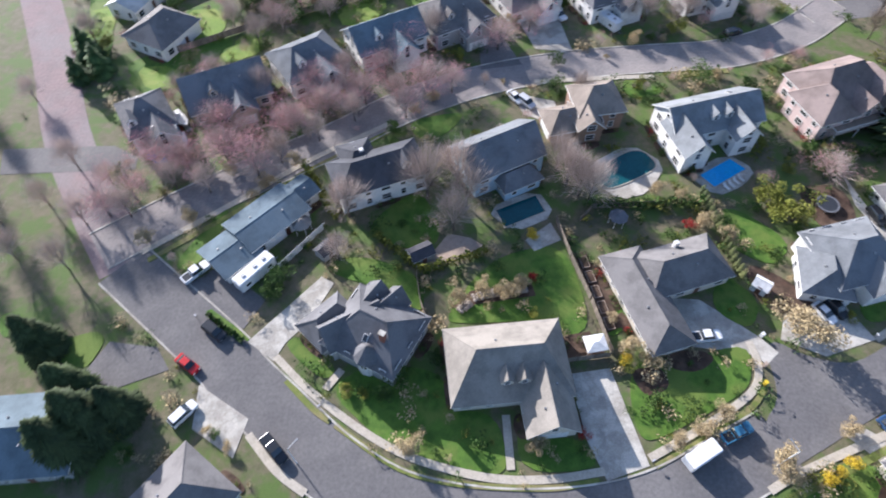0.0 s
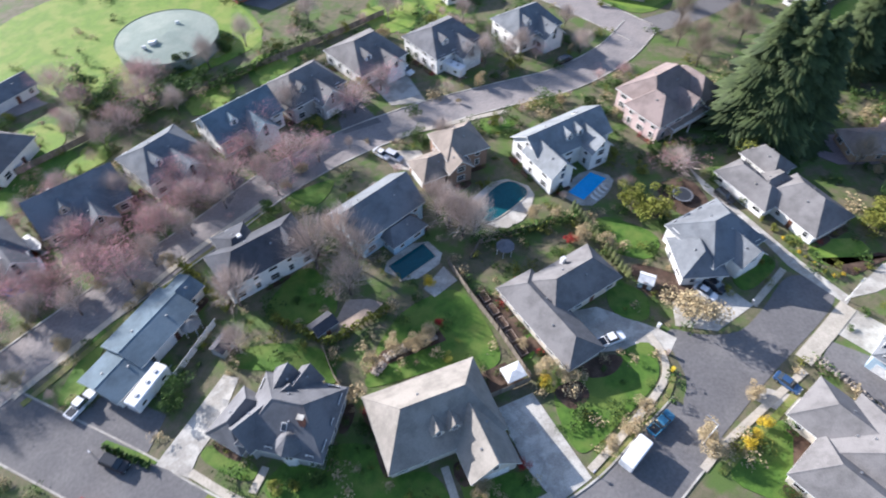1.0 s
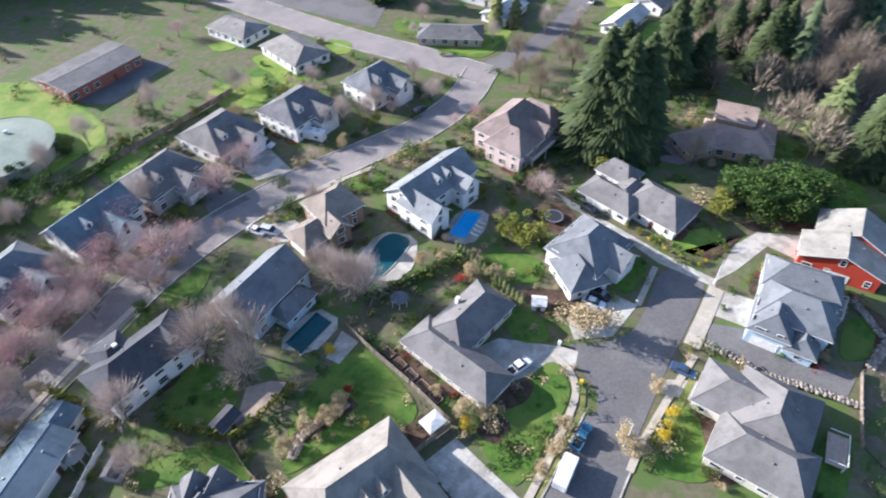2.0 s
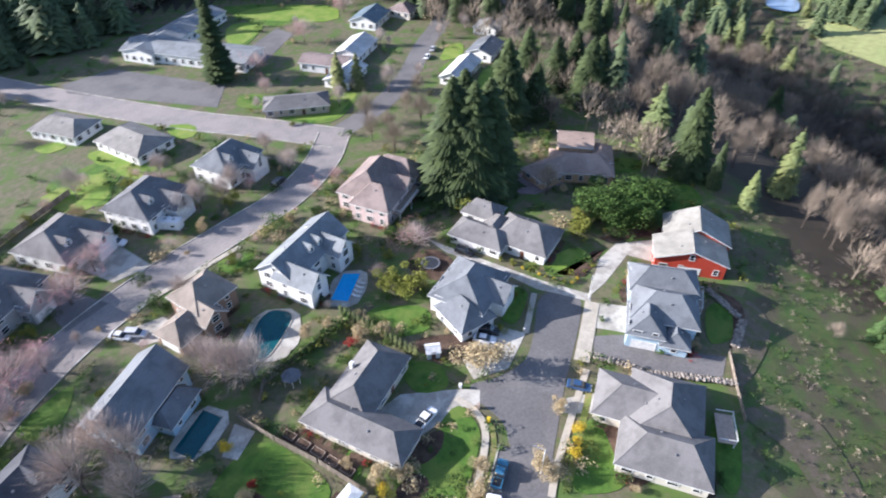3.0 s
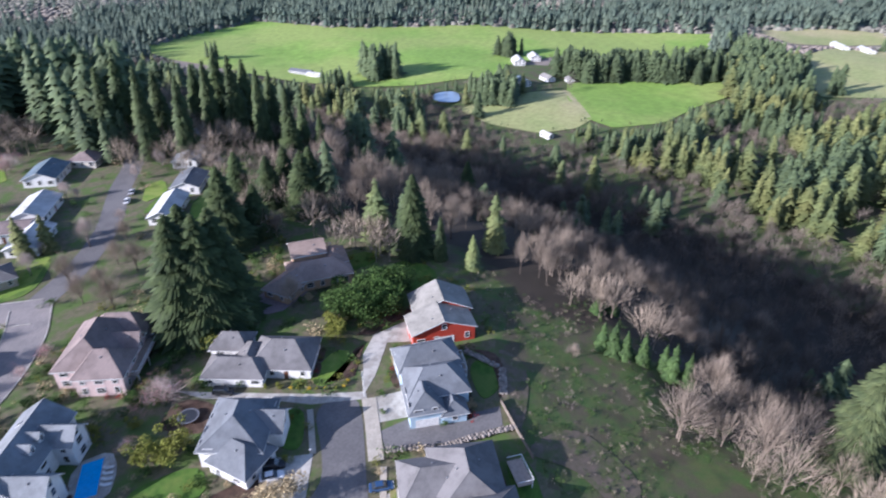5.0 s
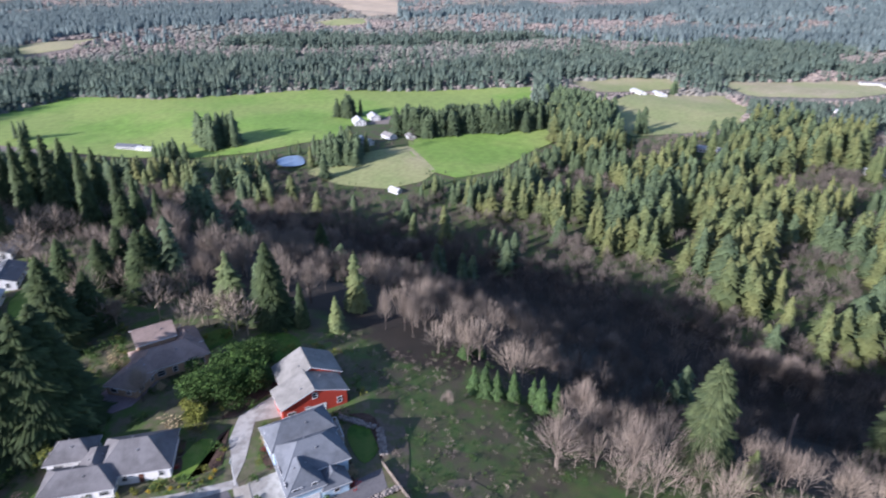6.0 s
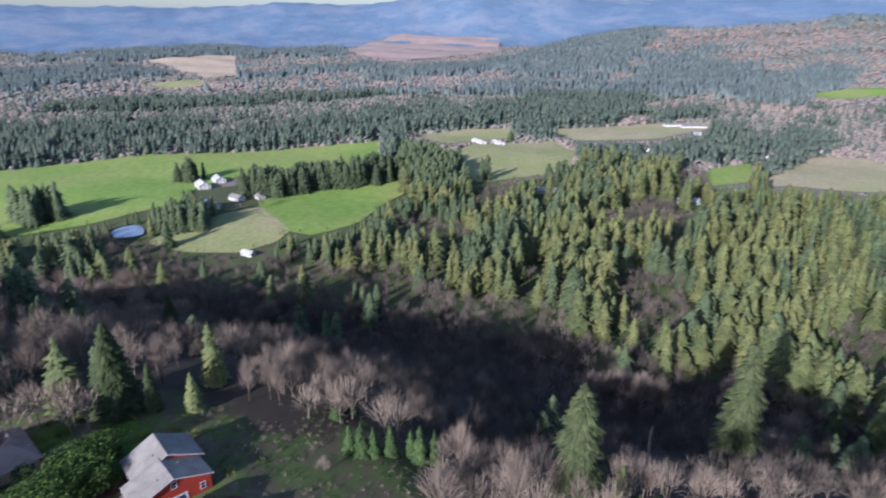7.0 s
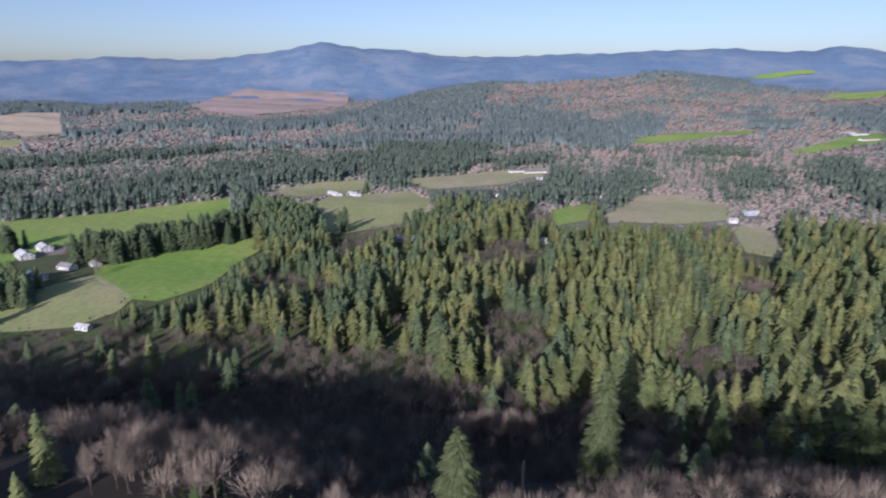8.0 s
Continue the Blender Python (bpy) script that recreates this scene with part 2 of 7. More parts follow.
def smooth(pts, steps=6):
    """A rounded line through points (Catmull-Rom)."""
    p = [Vector(q) for q in pts]
    p = [p[0] * 2 - p[1]] + p + [p[-1] * 2 - p[-2]]
    out = []
    for i in range(1, len(p) - 2):
        for s in range(steps):
            t = s / steps
            out.append(0.5 * (2 * p[i] + (p[i + 1] - p[i - 1]) * t + (2 * p[i - 1] - 5 * p[i] + 4 * p[i + 1] - p[i + 2]) * t * t
                              + (3 * p[i] - p[i - 1] - 3 * p[i + 1] + p[i + 2]) * t ** 3))
    return out + [p[-2]]


def ring(pts, steps=4):
    """A rounded closed outline through points."""
    n = len(pts)
    q = [Vector(v) for v in pts]
    out = []
    for i in range(n):
        a, b, c, d = q[i - 1], q[i], q[(i + 1) % n], q[(i + 2) % n]
        for s in range(steps):
            t = s / steps
            out.append(0.5 * (2 * b + (c - a) * t + (2 * a - 5 * b + 4 * c - d) * t * t + (3 * b - a - 3 * c + d) * t ** 3))
    return out


def strip(pts, width, steps=6):
    """Left and right edges of a band along a line."""
    line = smooth(pts, steps) if len(pts) > 2 else [Vector(q) for q in pts]
    left, right = [], []
    for i, p in enumerate(line):
        d = (line[min(i + 1, len(line) - 1)] - line[max(i - 1, 0)]).normalized()
        nrm = Vector((-d.y, d.x))
        left.append(p + nrm * width / 2)
        right.append(p - nrm * width / 2)
    return left, right


def band(name, pts, width, z, mat, label, category):
    """A raised band with edges (road, pavement, kerb)."""
    left, right = strip(pts, width)
    PAVED.append([(p.x, p.y) for p in left + right[::-1]])
    n = len(left)
    v = [(p.x, p.y, z) for p in left] + [(p.x, p.y, z) for p in right] + [(p.x, p.y, -0.05) for p in left] + [(p.x, p.y, -0.05) for p in right]
    f = []
    for i in range(n - 1):
        f += [(n + i, n + i + 1, i + 1, i), (i, i + 1, 2 * n + i + 1, 2 * n + i), (3 * n + i, 3 * n + i + 1, n + i + 1, n + i)]
    f += [(0, 2 * n, 3 * n, n), (n - 1, 2 * n - 1, 4 * n - 1, 3 * n - 1)]
    return tagged(part(name, mesh_of(name, v, f), mat), label, category, kind="structure")


def road(pts, width, label="grey asphalt residential street with worn patches", mat=None):
    band("road", pts, width, 0.035 + 0.004 * random.random(), mat or M_ASPHALT, label, "road")


def kerbs(pts, width):
    """A low concrete kerb along each side of a street."""
    for side in strip(pts, width + 0.3):
        for i in range(0, len(side) - 1, 12):
            run = side[i:i + 13]
            if len(run) > 1:
                l, r = [], []
                for j, p in enumerate(run):
                    d = (run[min(j + 1, len(run) - 1)] - run[max(j - 1, 0)]).normalized()
                    q = Vector((-d.y, d.x)) * 0.15
                    l.append(p + q), r.append(p - q)
                n = len(run)
                v = [(p.x, p.y, 0.15) for p in l + r] + [(p.x, p.y, -0.05) for p in l + r]
                f = []
                for k in range(n - 1):
                    f += [(n + k, n + k + 1, k + 1, k), (k, k + 1, 2 * n + k + 1, 2 * n + k), (3 * n + k, 3 * n + k + 1, n + k + 1, n + k)]
                f += [(0, 2 * n, 3 * n, n), (n - 1, 2 * n - 1, 4 * n - 1, 3 * n - 1)]
                tagged(part("kerb", mesh_of("kerb", v, f), M_CONCRETE), "low concrete kerb along the street", "kerb", kind="structure")


def cut_corners(pts, rounds=2):
    """An outline with its corners cut round."""
    p = [Vector(q) for q in pts]
    for _ in range(rounds):
        p = [c for i in range(len(p)) for c in (p[i].lerp(p[(i + 1) % len(p)], 0.22), p[i].lerp(p[(i + 1) % len(p)], 0.78))]
    return p


def lawn(*pts):
    slab("lawn", cut_corners(pts), 0.10 + 0.004 * random.random(), M_LAWN, "bright green mown lawn", "lawn")


def spring_lawn(*pts):
    slab("lawn", cut_corners(pts, 1), 0.105 + 0.004 * random.random(), M_LAWN_SPRING, "bright yellow-green spring lawn", "lawn")


def verge(*pts):
    slab("verge", pts, 0.13, M_LAWN, "narrow grass verge beside the pavement", "lawn")


def driveway(*pts):
    slab("driveway", pts, 0.07 + 0.004 * random.random(), M_CONCRETE, "pale concrete driveway with stains", "driveway")


def asphalt(*pts):
    slab("driveway", pts, 0.06 + 0.004 * random.random(), M_ASPHALT, "dark asphalt driveway", "driveway")


def sidewalk(*pts, width=1.25):
    band("sidewalk", pts, width, 0.15 + 0.004 * random.random(), M_PALE, "pale concrete sidewalk", "sidewalk")


# ---- lawns, drives and pavements ----
lawn((-27.0, 44.9), (-24.4, 47.0), (-17.1, 40.8), (-19.4, 38.3))
lawn((-18.6, 37.1), (-12.5, 41.5), (-0.4, 40.5), (1.2, 34.1), (8.5, 32.9), (10.2, 24.5), (5.5, 23.2), (-3.7, 25.3), (-10.8, 29.8))
lawn((11.4, 32.5), (13.6, 29.1), (21.4, 29.4), (24.0, 24.5), (11.5, 24.0))
lawn((0.6, 50.4), (4.7, 57.3), (11.1, 63.4), (22.9, 65.9), (25.7, 49.1), (21.6, 46.1), (19.3, 46.1), (19.6, 49.9), (1.6, 48.8))
lawn((29.9, 37.1), (31.9, 42.0), (39.0, 42.0), (51.7, 45.6), (50.2, 38.1), (45.6, 35.0), (32.6, 28.7), (30.2, 29.4))
lawn((-15.5, 69.2), (-5.0, 79.7), (-0.2, 69.9), (-1.5, 64.7), (-8.8, 64.7))
lawn((-22.1, 60.9), (-15.1, 63.4), (-3.5, 58.5), (-3.3, 50.4), (-8.4, 55.0), (-18.8, 58.5))
lawn((-49.9, 60.3), (-42.4, 74.7), (-41.0, 71.9), (-45.1, 59.7))
lawn((-7.8, 98.0), (5.7, 101.5), (0.7, 93.8), (-5.3, 92.1))
lawn((-11.2, 147.4), (-2.9, 149.4), (2.9, 146.6), (-5.0, 139.6), (-9.3, 138.6))
lawn((-65.9, 134.9), (-56.4, 137.7), (-53.0, 126.7), (-62.3, 124.8))
lawn((-60.3, 120.5), (-45.7, 125.1), (-53.9, 114.6))
lawn((-73.4, 112.8), (-64.1, 114.1), (-62.5, 106.7), (-67.3, 106.1))
lawn((-27.0, 137.8), (-16.4, 142.8), (-16.8, 136.1), (-24.8, 131.9))
lawn((-77.1, 51.0), (-72.6, 51.0), (-71.0, 46.7), (-75.1, 46.1))
lawn((-64.1, 42.0), (-64.9, 45.6), (-59.3, 47.7), (-56.9, 46.1), (-58.7, 40.0))
asphalt((-59.0, 39.5), (-56.3, 45.6), (-48.0, 44.5), (-45.0, 40.5), (-50.8, 38.1), (-53.2, 37.1), (-56.9, 37.1))
lawn((-92.3, 128.1), (-81.9, 132.6), (-79.0, 122.7), (-79.4, 117.6), (-85.4, 117.6))
lawn((-66.2, 137.2), (-56.9, 140.7), (-54.3, 134.8), (-53.2, 129.2), (-61.5, 125.9))
lawn((-73.9, 114.6), (-61.9, 113.6), (-60.9, 109.8), (-62.8, 107.0), (-68.0, 109.8))
asphalt((-92.0, 89.7), (-69.0, 90.7), (-63.1, 87.3), (-62.8, 84.2), (-89.9, 82.7))
lawn((133.7, 260.9), (150.2, 250.2), (160.3, 228.3), (151.1, 220.6), (138.0, 233.1), (130.9, 250.3))
lawn((-65.3, 160.0), (-53.9, 162.1), (-47.1, 153.0), (-54.6, 144.4), (-62.0, 148.0))
lawn((25.3, 173.6), (37.2, 173.2), (40.6, 161.3), (33.3, 150.3), (26.5, 161.8))
lawn((39.6, 182.8), (45.8, 169.1), (53.0, 159.8), (42.3, 166.8))
lawn((64.0, 181.0), (71.3, 171.8), (63.1, 167.1))
lawn((131.5, 260.3), (156.6, 238.9), (148.4, 217.9), (132.7, 225.4))
lawn((122.2, 232.0), (137.1, 229.9), (118.0, 215.4), (112.8, 217.0))
lawn((91.3, 181.1), (99.0, 176.0), (92.7, 165.2), (86.8, 174.1))
lawn((91.7, 159.1), (107.1, 149.9), (121.3, 152.4), (102.9, 141.9), (92.8, 151.6))
lawn((161.6, 135.6), (175.0, 132.1), (155.7, 119.0), (142.9, 119.4))
lawn((189.4, 146.4), (201.0, 135.8), (180.6, 135.1))
lawn((41.5, 112.2), (51.8, 107.9), (42.7, 104.5), (40.4, 107.8))
lawn((55.0, 75.9), (65.8, 66.2), (60.2, 59.9), (50.7, 67.4))
lawn((81.2, 58.4), (84.5, 53.0), (73.4, 48.3), (72.6, 53.2))
lawn((93.4, 57.9), (104.4, 49.8), (93.8, 49.0), (90.3, 52.7))
lawn((62.6, 27.0), (67.1, 22.2), (63.1, 17.5), (57.8, 12.7), (49.7, 19.9))
lawn((106.4, 23.3), (110.6, 18.3), (101.1, 14.0), (95.2, 17.4))
lawn((80.7, 10.5), (83.8, 5.4), (69.2, -0.8), (67.9, 2.0))
lawn((141.1, 71.7), (150.1, 62.2), (143.5, 58.5), (134.7, 65.8))
lawn((145.7, 54.2), (145.8, 42.5), (133.6, 37.1), (130.5, 40.2), (134.0, 53.8))
lawn((50.0, 60.0), (56.1, 53.6), (52.7, 47.4), (46.7, 51.9))
lawn((27.2, 55.5), (33.2, 50.7), (29.1, 46.0), (26.5, 48.7))
lawn((-52.2, 193.7), (-34.3, 195.9), (-12.3, 193.3), (-4.6, 166.5), (-7.0, 150.1), (-22.6, 184.0), (-45.9, 156.8), (-50.8, 151.7))
lawn((-11.7, 146.8), (1.1, 155.0), (6.2, 149.9), (-8.4, 140.3))
lawn((23.1, 168.9), (42.6, 176.5), (45.8, 164.1), (28.4, 151.9))
driveway((20.9, 39.8), (27.5, 40.8), (31.1, 25.1), (24.4, 22.9), (21.6, 30.5))
driveway((-28.8, 50.4), (-21.9, 58.5), (-19.5, 57.1), (-23.3, 49.1), (-26.6, 45.3), (-28.1, 42.0), (-33.0, 45.6))
asphalt((-48.4, 54.4), (-40.7, 60.9), (-31.3, 53.6), (-34.1, 48.0), (-42.5, 50.2))
driveway((39.4, 54.1), (45.2, 53.7), (53.9, 46.3), (56.1, 43.6), (53.5, 41.3), (52.0, 43.2), (41.8, 44.7))
driveway((61.3, 55.4), (69.9, 53.7), (73.3, 46.0), (63.9, 42.9), (57.2, 46.0))
driveway((91.0, 39.9), (94.3, 34.7), (87.4, 31.2), (84.2, 36.6))
sidewalk((90.2, 41.0), (83.0, 37.4), (75.0, 33.6), width=3.0)
asphalt((82.0, 35.6), (86.7, 31.1), (87.8, 24.4), (95.5, 13.4), (90.2, 11.8), (83.4, 20.5), (78.0, 32.6))
driveway((81.2, 82.2), (82.7, 75.2), (88.3, 52.8), (92.0, 42.5), (90.1, 41.3), (85.3, 52.1), (83.6, 65.4), (80.7, 75.1))
driveway((90.8, 42.5), (103.2, 47.5), (110.9, 47.7), (118.8, 41.5), (111.2, 37.7), (109.1, 43.6), (97.2, 42.2))
driveway((65.8, 30.7), (73.4, 25.5), (69.5, 21.9), (62.2, 29.8))
driveway((-39.5, 37.9), (-30.5, 32.3), (-31.8, 26.2), (-39.0, 30.7))
driveway((15.2, 107.1), (24.8, 104.3), (25.5, 96.2), (17.7, 100.1))
asphalt((-30.3, 115.4), (-22.0, 111.1), (-14.5, 106.1), (-18.3, 99.2), (-28.2, 108.0))
asphalt((8.6, 130.8), (12.9, 130.6), (18.5, 116.7), (8.8, 114.8))
asphalt((54.3, 232.6), (72.2, 232.4), (93.3, 191.4), (82.4, 178.8), (53.1, 224.6))
asphalt((-11.0, 182.9), (11.7, 195.9), (19.5, 190.6), (-1.7, 175.4))
driveway((18.3, 134.5), (28.7, 135.3), (30.9, 121.2), (22.1, 122.3))
asphalt((109.1, 209.3), (135.8, 222.1), (137.0, 212.0), (113.5, 197.3))
verge((-41.3, 51.3), (-40.4, 51.8), (-32.5, 46.3), (-33.0, 45.6))
sidewalk((-27.8, 42.8), (-22.3, 37.6), (-14.5, 31.7), (-7.2, 27.4), (-0.3, 24.9), (8.1, 23.2), (16.5, 23.2), (24.2, 24.3))
sidewalk((31.3, 26.2), (40.0, 30.7), (47.4, 35.0), (50.9, 38.1), (52.1, 42.0), (51.7, 45.6))
sidewalk((73.9, 31.7), (62.8, 27.7), (52.8, 23.8), (48.1, 21.5))
sidewalk((83.8, 51.7), (73.3, 46.0))
sidewalk((-19.0, 37.1), (-16.6, 40.5))
sidewalk((9.9, 32.9), (10.2, 24.5))
sidewalk((-30.1, 29.8), (-24.9, 24.3), (-20.2, 21.1))
sidewalk((-55.9, 63.7), (-41.7, 74.8), (-27.5, 86.5), (-11.1, 97.5))
sidewalk((20.9, 110.7), (43.0, 112.2), (48.6, 112.3))

spring_lawn((-57.4, 149.2), (-56.9, 160.8), (-48.4, 165.1), (-37.5, 162.2), (-40.8, 146.9), (-49.9, 140.5))
spring_lawn((-65.1, 137.3), (-55.8, 138.2), (-53.0, 127.9), (-61.2, 125.9))
spring_lawn((-71.6, 115.6), (-62.6, 116.2), (-58.9, 109.2), (-66.2, 107.0))
spring_lawn((-53.3, 120.8), (-44.3, 126.8), (-42.5, 121.3), (-50.8, 116.5))
spring_lawn((-89.7, 137.3), (-82.1, 138.4), (-80.7, 127.6), (-86.6, 125.9))
spring_lawn((-26.7, 136.6), (-16.8, 141.7), (-14.7, 134.9), (-24.4, 130.1))
spring_lawn((91.5, 55.9), (95.2, 48.6), (103.6, 50.3), (103.4, 54.4), (96.6, 56.0))
spring_lawn((-84, 176), (-70, 196), (-48, 205), (-21.6, 204.0), (-14, 189), (-4.6, 167.5), (-6.3, 158), (-20, 150.0), (-36, 144), (-50, 140), (-60, 150), (-74, 158))
spring_lawn((-25.9, 139.7), (-14.9, 143.2), (-14.1, 137.0), (-24.5, 132.3))
spring_lawn((-9.8, 153.1), (2.2, 153.2), (2.3, 144.3), (-8.3, 141.9))
spring_lawn((24.6, 168.9), (40.3, 169.9), (38.8, 158.4), (28.4, 152.6), (23.8, 159.3))
spring_lawn((42.2, 177.2), (47.1, 168.8), (53.4, 158.9), (43.3, 157.5))
spring_lawn((-50.0, 126.3), (-43.3, 132.3), (-44.4, 124.8), (-49.9, 121.6))
spring_lawn((23.9, 169.8), (38.1, 164.4), (36.7, 154.3), (27.3, 156.4), (22.5, 162.2))
spring_lawn((40.5, 180.9), (45.2, 180.4), (53.9, 160.0), (51.4, 158.4), (41.0, 170.8))
spring_lawn((64.8, 180.6), (71.8, 174.2), (68.8, 167.2), (62.4, 169.2))
spring_lawn((90.2, 159.9), (102.5, 144.1), (114.8, 150.4), (120.7, 153.1), (117.5, 159.6), (103.5, 153.9), (94.7, 163.3))
spring_lawn((123.5, 240.2), (134.1, 235.4), (132.9, 225.6), (113.8, 216.4), (112.3, 222.0))
spring_lawn((148.3, 248.1), (171.5, 225.5), (157.6, 208.5), (138.9, 230.2), (128.8, 248.7))
spring_lawn((159.9, 134.0), (170.3, 133.4), (171.9, 128.1), (153.7, 114.9), (144.2, 119.1))
spring_lawn((189.6, 143.6), (201.6, 136.0), (194.2, 130.6), (183.9, 137.6))
spring_lawn((170.9, 159.4), (177.5, 156.5), (167.4, 147.5), (157.2, 150.9))
spring_lawn((31.3, 196.6), (39.2, 193.9), (38.8, 188.7), (32.6, 189.3))
lawn((-65.7, 136.4), (-58, 142.7), (-52, 131), (-62.7, 125.7))
lawn((-74.2, 117.8), (-62.1, 122.4), (-51.6, 127.5), (-49.6, 120.7), (-60.4, 112.9), (-71.8, 111.6))
lawn((-57.8, 156.6), (-43.9, 158.9), (-41.9, 150.3), (-53.8, 144))
lawn((-92.5, 149.4), (-81.3, 135.1), (-84.3, 130.4), (-87.5, 130.9))
lawn((-27.5, 138.5), (-17.3, 142.8), (-17.3, 137), (-25, 130.8))
lawn((-11.2, 148), (3.4, 152.3), (4.2, 146.9), (-6.8, 139.4))
slab("paving", [(-94.2, 155.6), (-76, 155), (-61.3, 157.1), (-58.6, 146.6), (-70.8, 140.8), (-83.8, 140.8), (-93, 151.5)], 0.08, M_ASPHALT_OLD, "worn grey asphalt yard round a low house", "paving")
lawn((191.8, 148.4), (200.0, 135.0), (192.8, 129.8), (182.0, 136.7))
lawn((168.4, 137.5), (171.8, 129.3), (146.9, 114.9), (145.9, 121.7))
lawn((155.0, 147.3), (168.9, 149.4), (161.3, 143.9), (149.8, 144.4))
slab("driveway", [(110, 79.5), (118, 83.5), (127, 80.5), (123.5, 71.5), (114, 74)], 0.075, M_ASPHALT_RED, "pinkish-brown drive before the cedar house", "driveway")
# ---- streets ----
road([(-58.5, 61), (-38, 44), (-33, 39), (-25, 32), (-17, 25.2), (-7, 19.5), (5, 17), (16, 16.7), (26, 17.8), (35, 20.5), (45, 25.5), (52, 29)], 10)
road([(-64, 64), (-52, 73), (-39, 82), (-22, 93), (-8, 103), (10, 111.5), (30, 116.5), (50, 119), (68, 121), (85, 128), (98, 138)], 9.5, mat=M_ASPHALT_OLD)
road([(10, 320), (42, 240), (69, 183), (84, 158), (97, 135)], 11, mat=M_ASPHALT_OLD)
road([(97, 137), (118, 141), (140, 150), (165, 166), (187, 178), (225, 205)], 7.5)
slab("road", ring([(46, 22), (50, 31), (53.6, 36), (54.2, 43), (56, 45.6), (60.5, 43.2), (67.5, 41.8), (74.8, 45.0), (80.5, 48.6), (84.6, 50), (88.2, 48), (89.6, 44), (83.7, 39.8), (68.3, 32.8), (55, 26)], 3),
     0.046, M_ASPHALT, "asphalt street end widening into a turning circle", "road")

kerbs([(-58.5, 61), (-38, 44), (-33, 39), (-25, 32), (-17, 25.2), (-7, 19.5), (5, 17), (16, 16.7), (26, 17.8), (35, 20.5), (45, 25.5), (52, 29)], 10)
kerbs([(-64, 64), (-52, 73), (-39, 82), (-22, 93), (-8, 103), (10, 111.5), (30, 116.5), (50, 119), (68, 121), (85, 128), (98, 138)], 9.5)
kerbs([(10, 320), (42, 240), (69, 183), (84, 158), (97, 135)], 11)

road([(-165, 250), (-128, 188), (-95.7, 127), (-80.5, 94.6), (-69.2, 76.4), (-58, 60.6)], 9.5, "reddish-grey worn asphalt street", M_ASPHALT_RED)

# ---- houses ----
M_ROOF = {k: material("shingles_" + k, tuple(0.88 * v for v in c), tuple(0.7 * v for v in c), 1.6, rough=0.9, bump=0.02, patch=c, patch_size=5, spec=0.15)
          for k, c in dict(night=(0.085, 0.088, 0.098), grey=(0.19, 0.182, 0.178), dark=(0.165, 0.165, 0.172), tan=(0.285, 0.262, 0.23), brown=(0.275, 0.235, 0.20), metal=(0.31, 0.295, 0.26), pink=(0.26, 0.208, 0.19), cedar=(0.37, 0.28, 0.23),
                           blue=(0.15, 0.195, 0.225), pale=(0.27, 0.255, 0.235), lead=(0.24, 0.255, 0.265), slate=(0.175, 0.187, 0.20), white=(0.55, 0.55, 0.53)).items()}
M_WALL = {k: material("siding_" + k, c, tuple(0.9 * v for v in c), 1.0, rough=0.7, spec=0.3, bump=0.008)
          for k, c in dict(white=(0.74, 0.73, 0.70), cream=(0.60, 0.55, 0.46), grey=(0.36, 0.36, 0.35), blue=(0.40, 0.52, 0.60), red=(0.42, 0.055, 0.03),
                           brown=(0.26, 0.17, 0.12), pink=(0.60, 0.47, 0.44), brick=(0.30, 0.11, 0.075), tan=(0.42, 0.36, 0.28), wood=(0.50, 0.33, 0.20), green=(0.15, 0.2, 0.11)).items()}
M_TRIM = material("white_trim", (0.78, 0.77, 0.74), None, 0.6, rough=0.5)
M_GLASS = material("window_glass", (0.03, 0.035, 0.04), None, 2, rough=0.06, spec=0.8)
M_DOOR = material("painted_door", (0.16, 0.07, 0.045), None, 0.5, rough=0.5, each=0.5)
M_BRICK = material("chimney_brick", (0.28, 0.12, 0.085), (0.20, 0.085, 0.06), 0.3, bump=0.02)
M_METAL = material("grey_metal", (0.42, 0.42, 0.42), None, 0.5, rough=0.4, metal=0.6)


def box_mesh(name, x0, y0, z0, x1, y1, z1, bevel=0.0):
    bm = bmesh.new()
    bmesh.ops.create_cube(bm, size=1.0, matrix=Matrix.Translation(((x0 + x1) / 2, (y0 + y1) / 2, (z0 + z1) / 2)) @ Matrix.Diagonal((x1 - x0, y1 - y0, z1 - z0, 1)))
    if bevel:
        bmesh.ops.bevel(bm, geom=bm.edges[:], offset=bevel, segments=2, affect="EDGES")
    me = bpy.data.meshes.new(name)
    bm.to_mesh(me)
    bm.free()
    return me


def frame_mesh(name, w, h, b, d):
    """A window's frame with its cross bar, standing in the xz plane, facing -y."""
    v, f = [], []
    for x0, z0, x1, z1 in ((-w / 2 - b, -b, -w / 2, h + b), (w / 2, -b, w / 2 + b, h + b), (-w / 2, -b, w / 2, 0), (-w / 2, h, w / 2, h + b), (-w / 2, h * 0.5 - 0.03, w / 2, h * 0.5 + 0.03)):
        k = len(v)
        v += [(x, y, z) for y in (-d, 0.0) for z in (z0, z1) for x in (x0, x1)]
        f += [tuple(k + i for i in q) for q in ((0, 1, 3, 2), (5, 4, 6, 7), (4, 0, 2, 6), (1, 5, 7, 3), (2, 3, 7, 6), (4, 5, 1, 0))]
    me = mesh_of(name, v, f)
    me.materials.append(M_TRIM)
    return me


WIN = {s: (frame_mesh("window", w, h, 0.12, 0.09), box_mesh("pane", -w / 2, -0.04, 0, w / 2, 0.02, h)) for s, (w, h) in dict(wide=(1.7, 1.35), tall=(0.95, 1.45)).items()}
for _f, _p in WIN.values():
    _p.materials.append(M_GLASS)
